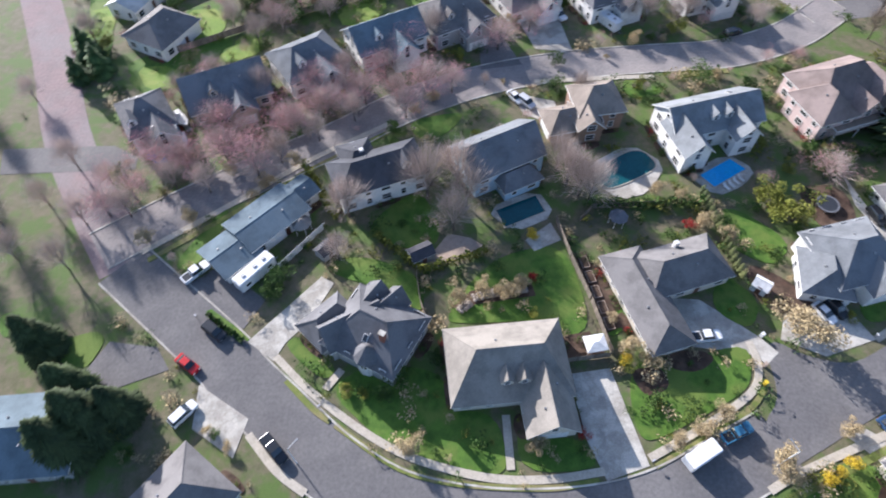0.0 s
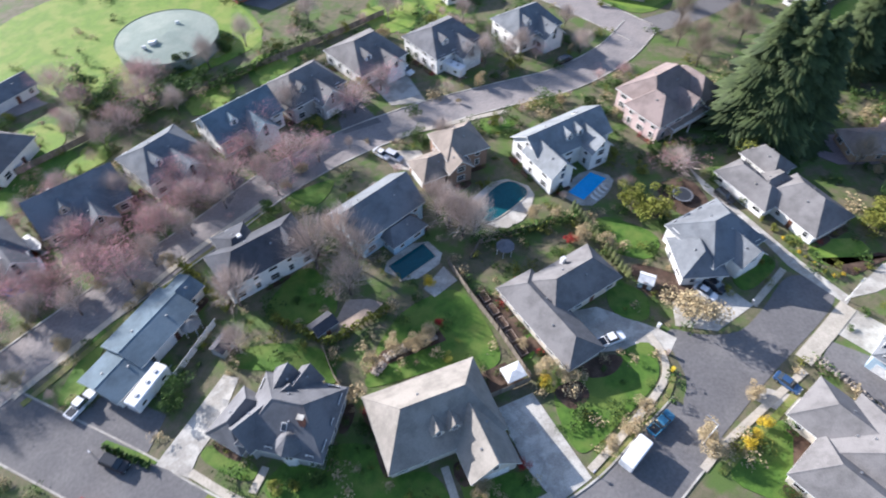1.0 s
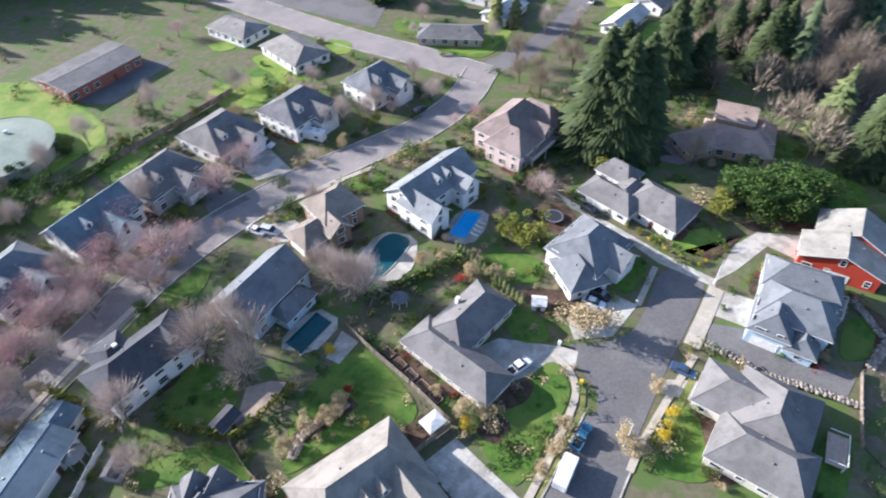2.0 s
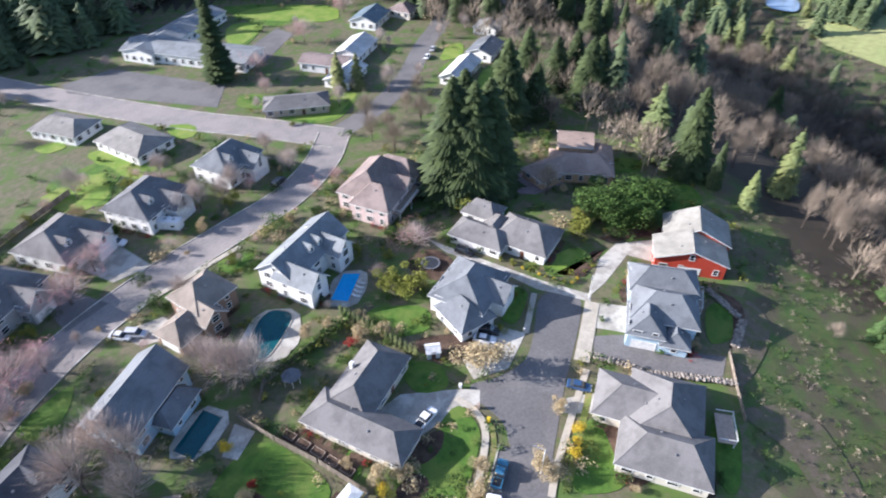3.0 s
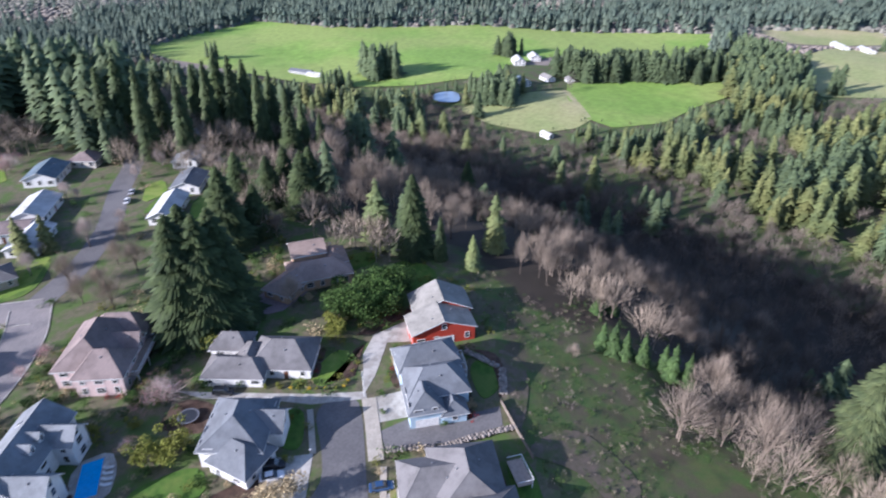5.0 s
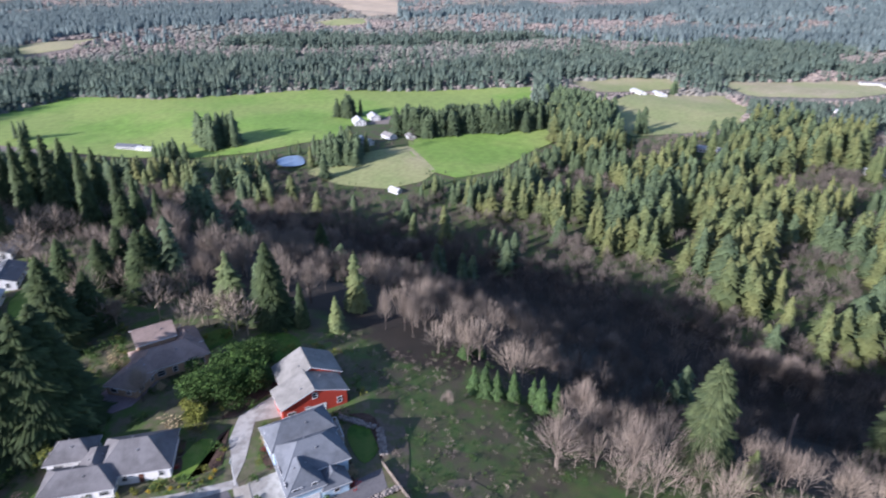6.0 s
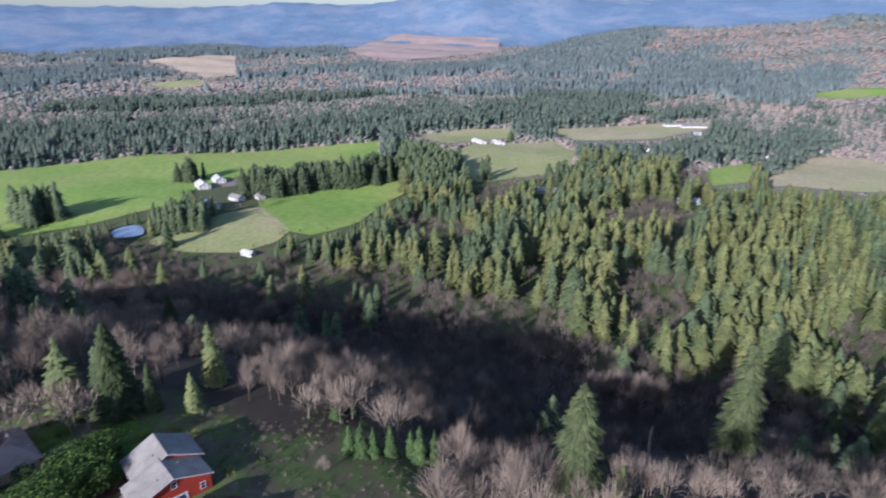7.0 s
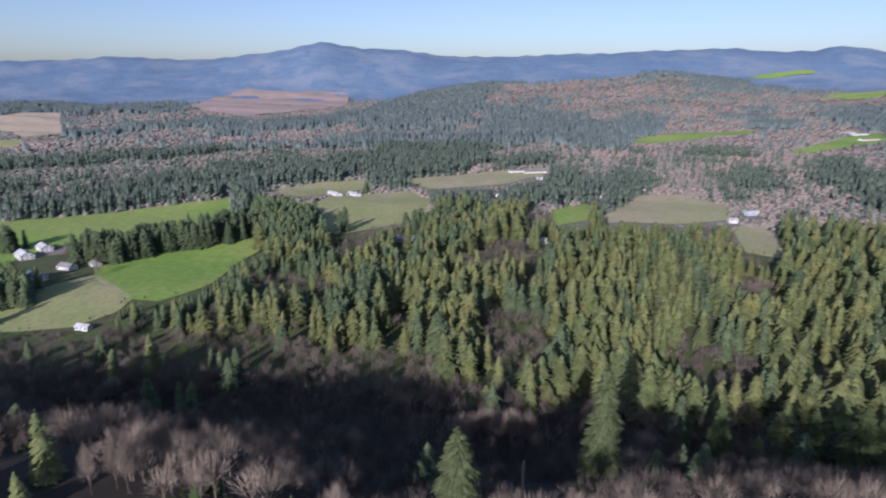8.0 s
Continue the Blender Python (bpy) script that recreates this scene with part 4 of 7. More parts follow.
def conifer_arrays(h, r, tiers, spokes, sprays, rng, droop=0.35, start=0.10, shape=0.85):
    """Tiers of drooping boughs, each a row of kite-shaped sprays."""
    v, f = [], []
    for i in range(tiers):
        k = (i + rng.random() * 0.7) / tiers
        z0 = h * (start + (0.985 - start) * k)
        reach = r * (1 - k) ** shape * (0.75 + 0.45 * rng.random()) + 0.02 * r
        n = max(4, int(spokes * (1 - 0.55 * k)))
        a0 = rng.random() * 6.28
        for j in range(n):
            a = a0 + 6.283 * (j + 0.5 * rng.random()) / n
            ln = reach * (0.5 + 0.7 * rng.random())
            z = z0 + h / tiers * rng.uniform(-1.3, 1.3) * (1 - k)
            steep = droop * rng.uniform(0.35, 1.7)
            for s in range(sprays):
                off = (s - (sprays - 1) / 2) * 0.42 / max(1, sprays - 1) * 2 if sprays > 1 else 0
                b = a + off * 0.55
                l2 = ln * (1 - 0.30 * abs(off))
                dx, dy = math.cos(b), math.sin(b)
                w = l2 * (0.24 if sprays < 5 else 0.11)
                dz = -steep * l2 * (0.7 + 0.6 * rng.random())
                lift = 0.10 * l2
                c = len(v)
                v += [(0.04 * dx, 0.04 * dy, z), (dx * l2 * 0.55 - dy * w, dy * l2 * 0.55 + dx * w, z + dz * 0.4 - lift),
                      (dx * l2, dy * l2, z + dz), (dx * l2 * 0.55 + dy * w, dy * l2 * 0.55 - dx * w, z + dz * 0.4 - lift), (dx * l2 * 0.55, dy * l2 * 0.55, z + dz * 0.35 + lift)]
                f += [(c, c + 1, c + 4), (c, c + 4, c + 3), (c + 1, c + 2, c + 4), (c + 4, c + 2, c + 3)]
    return np.array(v), np.array(f)


def stem(p, q, r0, r1, v, f, sides=5):
    """A tapered piece of trunk or limb."""
    p, q = Vector(p), Vector(q)
    d = (q - p).normalized()
    s = d.orthogonal().normalized()
    t = d.cross(s)
    c = len(v)
    for b, r in ((p, r0), (q, r1)):
        for i in range(sides):
            a = 6.2832 * i / sides
            v.append(tuple(b + s * (r * math.cos(a)) + t * (r * math.sin(a))))
    for i in range(sides):
        k = (i + 1) % sides
        f += [(c + i, c + k, c + sides + k), (c + i, c + sides + k, c + sides + i)]


def trunk_mesh(h, r, rng, lean=0.02, steps=5, stop=0.97):
    v, f = [], []
    p = Vector((0, 0, -0.4))
    for i in range(steps):
        q = Vector((lean * h * rng.normal() * 0.3, lean * h * rng.normal() * 0.3, h * stop * (i + 1) / steps))
        stem(p, q, r * (1 - i / steps) + 0.03, r * (1 - (i + 1) / steps) + 0.03, v, f, 6)
        p = q
    return fast_mesh("trunk", v, f)


def fan_arrays(h, spread, rng, limbs=6, strokes=150, thin=0.06):
    """Trunk, limbs and long fine twigs that fan upwards into a rounded leafless crown."""
    v, f = [], []
    stem((0, 0, -0.5), (0, 0, h * 0.45), h * 0.012, h * 0.006, v, f, 4)
    for i in range(limbs):
        a = 6.283 * (i + rng.random() * 0.8) / limbs
        out = spread * (0.25 + 0.5 * rng.random())
        tip = Vector((out * math.cos(a), out * math.sin(a), h * (0.6 + 0.3 * rng.random())))
        base = Vector((0, 0, h * (0.12 + 0.2 * rng.random())))
        mid = base.lerp(tip, 0.45) + Vector((0, 0, -h * 0.03))
        stem(base, mid, h * 0.007, h * 0.004, v, f, 3)
        stem(mid, tip, h * 0.004, h * 0.001, v, f, 3)
    for j in range(strokes):
        a, u = rng.random() * 6.283, math.sqrt(rng.random())
        lump = rng.uniform(0.75, 1.2) + 0.2 * math.sin(3 * a + h) + 0.12 * math.sin(7 * a + 2 * h)
        e = Vector((spread * u * lump * math.cos(a), spread * u * lump * math.sin(a), h * (1.0 - 0.33 * u * u - 0.30 * rng.random() * u + 0.06 * rng.normal())))
        root = Vector((0, 0, h * (0.2 + 0.2 * rng.random())))
        s = root.lerp(e, rng.uniform(0.35, 0.8)) + Vector((rng.normal(), rng.normal(), -0.5)) * h * 0.022
        side = (e - s).cross(Vector((rng.normal(), rng.normal(), rng.normal()))).normalized() * thin * (0.6 + 0.8 * rng.random())
        c = len(v)
        v += [tuple(s - side), tuple(s + side), tuple(e)]
        f += [(c, c + 1, c + 2)]
    return np.array(v), np.array(f)


def skirt_arrays(h, r, tiers, points, rng, shape):
    """A conifer of overlapping ragged skirts of boughs."""
    v, f = [], []
    for k in range(tiers):
        q = k / tiers
        z, rad = h * (0.05 + 0.92 * q), r * (1 - q) ** shape * rng.uniform(0.8, 1.15)
        ox, oy = rng.normal() * r * 0.05, rng.normal() * r * 0.05
        c, a0 = len(v), rng.random() * 6.28
        v.append((ox, oy, min(h, z + h * 1.7 / tiers)))
        for i in range(2 * points):
            a = a0 + math.pi * (i + 0.5 * rng.random()) / points
            w = rad * (rng.uniform(0.85, 1.2) if i % 2 else rng.uniform(0.5, 0.75))
            v.append((ox + w * math.cos(a), oy + w * math.sin(a), z + (rng.uniform(-0.5, 0.3) if i % 2 else 0.35) * h / tiers))
        f += [(c, c + 1 + i, c + 1 + (i + 1) % (2 * points)) for i in range(2 * points)]
    return np.array(v), np.array(f)


def leaf_arrays(h, spread, rng, count=500, leaf=0.22, low=0.15):
    """Small leaf or bud quads through an uneven crown of several lumps."""
    lumps = [(rng.normal() * spread * 0.38, rng.normal() * spread * 0.38, h * (low + (0.92 - low) * rng.random()), 0.32 + 0.3 * rng.random()) for _ in range(11)]
    v, f = [], []
    for i in range(count):
        lx, ly, lz, lr = lumps[i % len(lumps)]
        d = rng.normal(size=3)
        d /= np.linalg.norm(d)
        rad = spread * lr * (0.55 + 0.5 * rng.random())
        p = np.array([lx, ly, lz]) + d * rad * np.array([1, 1, 0.8])
        if p[2] < 0.05:
            p[2] = 0.05 + 0.2 * rng.random()
        a, b = rng.normal(size=3), rng.normal(size=3)
        a = a / np.linalg.norm(a) * leaf * (0.6 + 0.8 * rng.random())
        b = b / np.linalg.norm(b) * leaf * (0.6 + 0.8 * rng.random())
        c = len(v)
        v += [p - a, p + b, p + a, p - b]
        f += [(c, c + 1, c + 2), (c, c + 2, c + 3)]
    return np.array(v), np.array(f)


M_PINK = material("plum_blossom", (0.62, 0.35, 0.35), (0.52, 0.26, 0.27), 1.5, island=0.3, each=0.15)
M_BUD = material("tan_buds", (0.46, 0.37, 0.21), (0.36, 0.28, 0.16), 1.2, island=0.3, each=0.15)
M_LEAF = material("green_leaves", (0.07, 0.12, 0.022), (0.04, 0.08, 0.018), 0.8, island=0.4, each=0.25)
M_YELLOW = material("yellow_green_leaves", (0.22, 0.22, 0.035), (0.14, 0.16, 0.03), 0.8, island=0.35, each=0.2)
M_GOLD = material("yellow_blossom", (0.62, 0.45, 0.03), (0.5, 0.36, 0.03), 0.6, island=0.3)
M_RED = material("red_leaves", (0.33, 0.03, 0.025), (0.22, 0.03, 0.025), 0.6, island=0.3)
KIT = {}


def kit(kind):
    """Crown and trunk meshes of a kind, three of each, one metre tall units kept in metres."""
    if kind in KIT:
        return KIT[kind]
    out = []
    for i in range(3):
        if kind == "fir":
            c = fast_mesh("crown", *conifer_arrays(25, 7.2, 60, 26, 5, rnd, 0.30, 0.03, 0.6))
            out.append((25, trunk_mesh(25, 0.38, rnd), [("crown", c, M_FIR_NEAR)]))
        elif kind == "cedar":
            c = fast_mesh("crown", *conifer_arrays(18, 4.0, 32, 15, 3, rnd, 0.5, 0.04, 0.55))
            out.append((18, trunk_mesh(18, 0.3, rnd), [("crown", c, M_CEDAR)]))
        elif kind == "young":
            c = fast_mesh("crown", *conifer_arrays(12, 4.6, 24, 15, 4, rnd, 0.30, 0.02, 0.7))
            out.append((12, trunk_mesh(12, 0.2, rnd), [("crown", c, M_YOUNG)]))
        elif kind == "cypress":
            c = fast_mesh("crown", *conifer_arrays(34, 6.0, 64, 20, 3, rnd, 0.05, 0.02, 0.5))
            out.append((34, trunk_mesh(34, 0.4, rnd), [("crown", c, M_FIR_NEAR)]))
        elif kind == "spruce":
            c = fast_mesh("crown", *conifer_arrays(34, 7.4, 52, 17, 5, rnd, 0.38, 0.06, 0.5))
            out.append((34, trunk_mesh(34, 0.42, rnd), [("crown", c, M_SPRUCE)]))
        elif kind in ("bare", "pale"):
            c = fast_mesh("crown", *fan_arrays(12, 4.4, rnd, 16, 1000, 0.026))
            out.append((12, trunk_mesh(12, 0.2, rnd, stop=0.6), [("crown", c, M_TWIG if kind == "bare" else M_TWIG_PALE)]))
        elif kind == "plum":
            c = fast_mesh("crown", *fan_arrays(8, 4.3, rnd, 12, 600, 0.024))
            b = fast_mesh("blossom", *leaf_arrays(8, 5.0, rnd, 1700, 0.075, 0.42))
            out.append((8, trunk_mesh(8, 0.16, rnd, stop=0.55), [("crown", c, M_TWIG), ("blossom", b, M_PINK)]))
        elif kind == "laurel":
            c = fast_mesh("crown", *leaf_arrays(4, 2.2, rnd, 5200, 0.085, 0.12))
            out.append((4, trunk_mesh(4, 0.12, rnd, stop=0.5), [("crown", c, M_LEAF)]))
        else:
            m = dict(bud=M_BUD, leaf=M_LEAF, yellow=M_YELLOW, gold=M_GOLD, red=M_RED)[kind]
            c = fast_mesh("crown", *leaf_arrays(4, 2.1, rnd, 3600 if kind == "bud" else 1500, 0.085 if kind == "bud" else 0.12, 0.2))
            out.append((4, trunk_mesh(4, 0.1, rnd, stop=0.6), [("crown", c, m)]))
    KIT[kind] = out
    return out


TREE_WORDS = dict(fir=("fir_tree", "tall dark green fir tree with drooping boughs", "tree"), cedar=("cedar_tree", "yellowish green cedar tree", "tree"), wild=("conifer_tree", "dark ragged conifer on the wooded slope", "tree"), young=("fir_tree", "young bright green fir at the meadow's edge", "tree"), cypress=("cypress_tree", "tall narrow dark green cypress by the school", "tree"), spruce=("spruce_tree", "tall sunlit grey-green spruce on the slope", "tree"),
                  bare=("bare_tree", "leafless grey-brown broadleaf tree", "tree"), pale=("birch_tree", "pale leafless tree with fine upright twigs", "tree"), plum=("plum_tree", "pink-red budding plum tree by the street", "tree"),
                  bud=("budding_tree", "low round tree in pale tan bud", "tree"), laurel=("laurel_bush", "large dense dark green laurel bush", "shrub"), leaf=("shrub", "dense green evergreen shrub", "shrub"), yellow=("shrub", "yellow-green leafy garden shrub", "shrub"),
                  gold=("forsythia_bush", "bush in bright yellow flower", "shrub"), red=("shrub", "small shrub with red leaves", "shrub"))
planted = [0]


def plant(kind, x, y, h, wide=1.0):
    base, trunk, crowns = kit(kind)[planted[0] % 3]
    planted[0] += 1
    name, label, cat = TREE_WORDS[kind]
    k = h / base
    e = thing(name, x, y, z_at(x, y), 0, label, cat, cat + "s")
    m = pose(0, 0, 0, 0, 0, random.uniform(0, 360)) @ Matrix.Diagonal((k * wide, k * wide, k, 1))
    part("trunk", trunk, M_BARK, e, m=m)
    for name2, me, mat in crowns:
        part(name2, me, mat, e, m=m)
    return e


def plants(kind, h, *spots, wide=1.0):
    for x, y in spots:
        plant(kind, x, y, h * random.uniform(0.85, 1.15), wide)


plants("plum", 8.5, (-36, 139), (-28, 106), (-26, 99), (-41, 92), (-47, 95), (-10, 118), (-4, 107), (2, 107), (21, 129), (-50, 84), (-37, 82), (-57, 84), (-22, 107), (-36, 147), (-39, 129), (77, 82), (135, 202),
       (-31, 93), (-17, 103), (-60, 76), (-44, 86), (13, 122), (-13, 112), (-8, 99), wide=1.2)
plants("bare", 13, (2, 69), (4.5, 74.5), (3, 80), (24.5, 80), (26.5, 77), (23, 84), (28.5, 75.5), (-18, 72), (-3, 77), wide=1.15)
plants("bare", 9.5, (-19, 62), (-2, 124), (-10, 103), (-22, 111), (-39, 105), (45, 132), (56, 131), (30, 104),
       (-33, 86), (-46, 78), (-53, 79), (-26, 92), (-19, 98), (50, 133), (60, 133), (-20, 150), (-28, 133), (-10, 158), (8, 165), (30, 160), (110, 150), (128, 146))
plants("pale", 10, (116, 72), (108.6, 124.7), (122, 131), (102.8, 126), (132.9, 137), (103, 116.4), (108.5, 135), (120, 122.8), (149.3, 94.4))
plants("plum", 9, (-51, 139), (-56, 147), (-51, 109), (-33, 144))
plants("bare", 9, (-51, 130), (-42, 132), (-44, 124), (-83, 124), (-58, 105))
plants("leaf", 4.2, (-8.2, 40.2))
plants("fir", 31, (100.7, 91.8), (103.4, 87.1), (109, 86.9), (107.9, 94.2), (138, 104))
plants("fir", 19, (178, 96), (170, 120), (185, 110), (143, 108), (148, 100))
plants("cedar", 10.5, (102, 82), (107, 80))
plants("cypress", 34, (94.4, 196.1))
plants("cedar", 15, (123, 156), (118, 160))
plants("yellow", 6, (63, 76), (65, 73), (98, 85), (107, 56), (110, 58), (110, 84), (67, 71))
plants("yellow", 3, (30, 41.5), (80, 88), (84, 88), (70, 84))
plants("bud", 3.2, (63, 30.2), (36, 28.4), (44, 33), (40, 30), (50.5, 23), (-5, 27.4), (14, 28))
plants("bud", 5.5, (60.5, 47.5), wide=1.5)
plants("bud", 3.5, (51, 26), (49, 70), (53, 66), (42, 78), (46, 76), (3, 53), (7, 55), (11, 55), (14, 56), (31, 44), (34, 42), (-55, 66), (-48, 71), (-35, 80), (-30, 85))
plants("gold", 2.2, (57, 23), (61, 25), (59, 24), (17, 67), (30, 42))
plants("red", 2.2, (46.5, 69.5), (16, 58), (21.5, 29.5))
plants("laurel", 8.5, (115.5, 58.5), (115.5, 54.6), (117.5, 51.0), (121.5, 49.2), (127, 47.5), (120, 55), (124, 52), wide=1.35)
plants("gold", 0.9, (89.2, 54.5), (90.1, 51), (92, 47.6), (94, 47.3), (88.2, 58.5))
plants("yellow", 1.1, (89.6, 53), (91, 49), (93, 47.4), (88.6, 57), (87.8, 61), (87.2, 64), (97, 47.6), (100, 47.4))
plants("leaf", 4, (-7.5, 39), (75, 88), (-30, 55), (-29.5, 57.5), (-62, 92), (46, 103), (78, 85), (68, 108), (95, 76))
plants("bare", 9, (-96, 96), (-104, 104), (-90, 104), (-92, 78), (-84, 70), (-78, 62), (-88, 64), (-98, 86), (-76, 74), (-68, 60), (-110, 96), (-74, 84), (-68, 70), (-60, 72))
plants("plum", 8, (-52, 84), (-45, 88), (-58, 88), (-66, 80), (-64, 72), (-32, 95), (-25, 100))
plants("leaf", 5.5, (-42.0, 144.6), (-45.5, 138.0), (-50.9, 148.3), (-32.1, 145.7), (-26.5, 152.6), (-37.0, 134.5), (-28.2, 139.1), (-21.9, 144.3), wide=1.3)
plants("young", 9, (-82.9, 119.0), (-78.5, 113.7), (-82.4, 110.7))
plants("fir", 13, (-56, 27), (-50, 33), (-58, 36), (-66, 44), (-54, 31), wide=1.05)


RADIUS = dict(fir=(7.2, 25), cedar=(4.0, 18), young=(4.6, 12), spruce=(7.4, 34), pale=(4.4, 12), bare=(4.4, 12), laurel=(2.2, 4))


def grove(kind, *spots):
    """Trees of a kind at known places: x, y, height, width of the crown."""
    r, base = RADIUS[kind]
    for x, y, h, w in spots:
        plant(kind, x, y, h, w / (2 * r * h / base))


# the open edge of the slope and the trees below it
grove("spruce", (104.9, -56.9, 31.4, 14.1), (133.9, -126.5, 48.5, 16.6))
grove("young", (125.5, -9.5, 10.1, 5.2), (125.9, -6.7, 8.8, 4.1), (125.3, -12.4, 8.8, 4.4), (125.8, -16.7, 9.4, 4.8), (124.2, -23.8, 11.7, 5.4), (124.8, -27.6, 10.8, 4.9), (126.9, -22.0, 8.7, 4.2), (142.3, -4.7, 5.4, 4.5), (145.3, -8.8, 5.0, 4.2))
grove("cedar", (99.4, -65.2, 10.3, 5.2), (148.5, 31.5, 11.6, 5.3), (164.8, 28.3, 20.2, 8.3), (152.5, 61.9, 23.3, 11.3))
grove("fir", (150.8, 50.1, 26.5, 12.5), (167.1, 93.3, 22.5, 14.1), (212.9, 121.4, 18.9, 13.1), (326.0, 73.8, 26.4, 12.9), (149.7, 41.5, 14.5, 4.5), (169.3, 107.6, 18.3, 11.0), (152.0, -208.4, 33.5, 14.6), (131.4, -238.7, 33.9, 14.4), (117.1, -247.8, 37.9, 23.7), (117.3, -263.6, 30.7, 16.4), (169.8, -207.8, 14.4, 9.4))
grove("cedar", (147.4, -245.4, 28.9, 17.3), (201.3, -230.4, 31.2, 15.9), (197.0, -240.0, 26.6, 12.3), (189.0, -210.0, 7.9, 8.5), (234.8, -181.6, 13.8, 13.4), (244.2, -170.0, 11.9, 10.7), (252.0, -153.6, 11.8, 10.6), (145.6, -225.5, 16.5, 10.9))
grove("pale", (161.8, 7.2, 14.0, 6.3), (167.6, 2.5, 13.3, 6.1), (186.2, -4.0, 12.6, 6.0), (171.9, -10.0, 13.3, 6.3), (186.9, -17.1, 11.8, 7.3), (174.2, -22.0, 14.4, 7.3), (187.1, -28.8, 13.5, 8.3), (192.3, -39.7, 12.6, 9.5), (238.0, -63.1, 10.2, 8.6), (210.1, -67.0, 14.7, 12.2), (353.1, 41.2, 12.2, 18.0), (348.0, 23.5, 13.3, 19.5), (298.2, 9.1, 17.0, 12.5), (288.0, -11.9, 11.7, 12.2))
grove("pale", (123.8, -34.2, 16.4, 9.3), (118.4, -38.7, 13.3, 7.6), (97.4, -38.8, 18.6, 10.6), (111.1, -28.3, 6.6, 5.7), (132.8, -53.9, 11.6, 10.3), (215.5, -134.1, 19.6, 16.7), (210.4, -142.5, 20.0, 15.3), (207.0, -149.2, 17.9, 13.9), (218.6, -121.0, 18.8, 16.5), (97.3, -85.4, 9.6, 9.2), (147.8, -156.1, 14.2, 14.4), (168.5, -185.2, 15.8, 16.4), (157.4, -30.6, 8.2, 7.2), (118.9, -0.2, 4.6, 4.2))
grove("pale", (156.3, -162.1, 15.4, 15.1), (139.6, -156.4, 14.2, 14.0), (131.8, -160.5, 14.3, 13.8), (127.0, -167.8, 11.9, 13.9), (124.7, -180.0, 13.3, 14.4), (114.7, -181.1, 13.0, 14.1), (113.2, -198.7, 13.3, 14.9), (218.2, -130.4, 17.7, 16.7), (209.1, -140.2, 19.5, 16.6), (205.0, -148.4, 16.6, 13.9), (150.2, -26.5, 7.1, 8.6), (149.7, -33.3, 9.1, 8.8), (153.2, -41.5, 8.0, 9.1))
grove("pale", (218.4, 107.7, 16.8, 14.5), (250.9, 113.5, 15.9, 16.0), (381.8, 154.7, 20.0, 16.0), (388.9, 139.5, 20.0, 16.0), (384.0, 122.1, 20.0, 16.0), (172.9, 77.4, 15.3, 10.7), (186.0, 89.9, 16.0, 10.5), (167.1, 42.8, 16.2, 10.0), (298.9, 80.4, 20.0, 15.7), (187.8, 70.6, 16.4, 10.3), (152.4, 18.1, 14.6, 5.0), (152.9, 12.6, 14.7, 5.0), (149.6, 10.1, 14.5, 4.3), (406.3, 114.8, 20.0, 16.0), (194.9, 103.1, 14.4, 11.0))
# tall firs along the wooded hilltop
grove("fir", (195.8, 193.1, 35.7, 12.0), (204.3, 191.4, 38.8, 13.0), (195.3, 174.7, 37.5, 11.0), (205.5, 175.1, 33.8, 11.0), (198.7, 159.9, 34.2, 10.0), (226.5, 173.0, 31.8, 11.0), (215.7, 159.0, 36.3, 10.0), (228.2, 162.3, 39.2, 13.0), (221.3, 151.1, 38.8, 12.0), (238.5, 156.0, 35.6, 11.0), (221.7, 139.5, 35.6, 9.0), (235.5, 142.1, 32.8, 10.0), (223.8, 128.3, 29.0, 9.0), (219.6, 119.5, 25.3, 8.0), (219.2, 111.6, 21.6, 8.0))


# shrubs planted round the houses
gr = random.Random(21)
for hx, hy, r in ((10, 41, 11), (-12, 46, 10), (-33, 69, 9), (-13, 80, 11), (11, 85, 10), (31, 98, 9), (55, 94, 12), (86, 103, 13), (97, 68, 11), (72, 60, 10), (38, 55, 10), (70, 15, 12), (96, 30, 11),
                  (130, 76, 12), (-62, 95, 9), (-47, 105, 11), (-30, 114, 10), (-13, 122, 11), (3, 130, 10), (20, 141, 11), (41, 141, 10), (65, 142, 10), (53, 174, 11), (100, 159, 11), (-40, 22, 9)):
    for i in range(5):
        a = gr.uniform(0, 6.283)
        k = gr.choice(("leaf", "leaf", "bud", "yellow", "leaf"))
        plant(k, hx + r * math.cos(a), hy + r * math.sin(a), gr.uniform(0.9, 2.2), 1.2)
# street-side shrubs and small bare trees along the upper street
for i in range(34):
    t = gr.random()
    px, py = -56 + 150 * t, 66 + 66 * t ** 0.8
    side = gr.choice((-1, 1))
    plant(gr.choice(("bud", "leaf", "plum", "bare")), px - side * gr.uniform(5.5, 9) * 0.5, py + side * gr.uniform(5.5, 9), gr.uniform(1.2, 4.5))


# ---- woods ----
def scatter(n, inside, rng, box):
    x = rng.uniform(box[0], box[1], n)
    y = rng.uniform(box[2], box[3], n)
    keep = inside(x, y)
    return x[keep], y[keep]


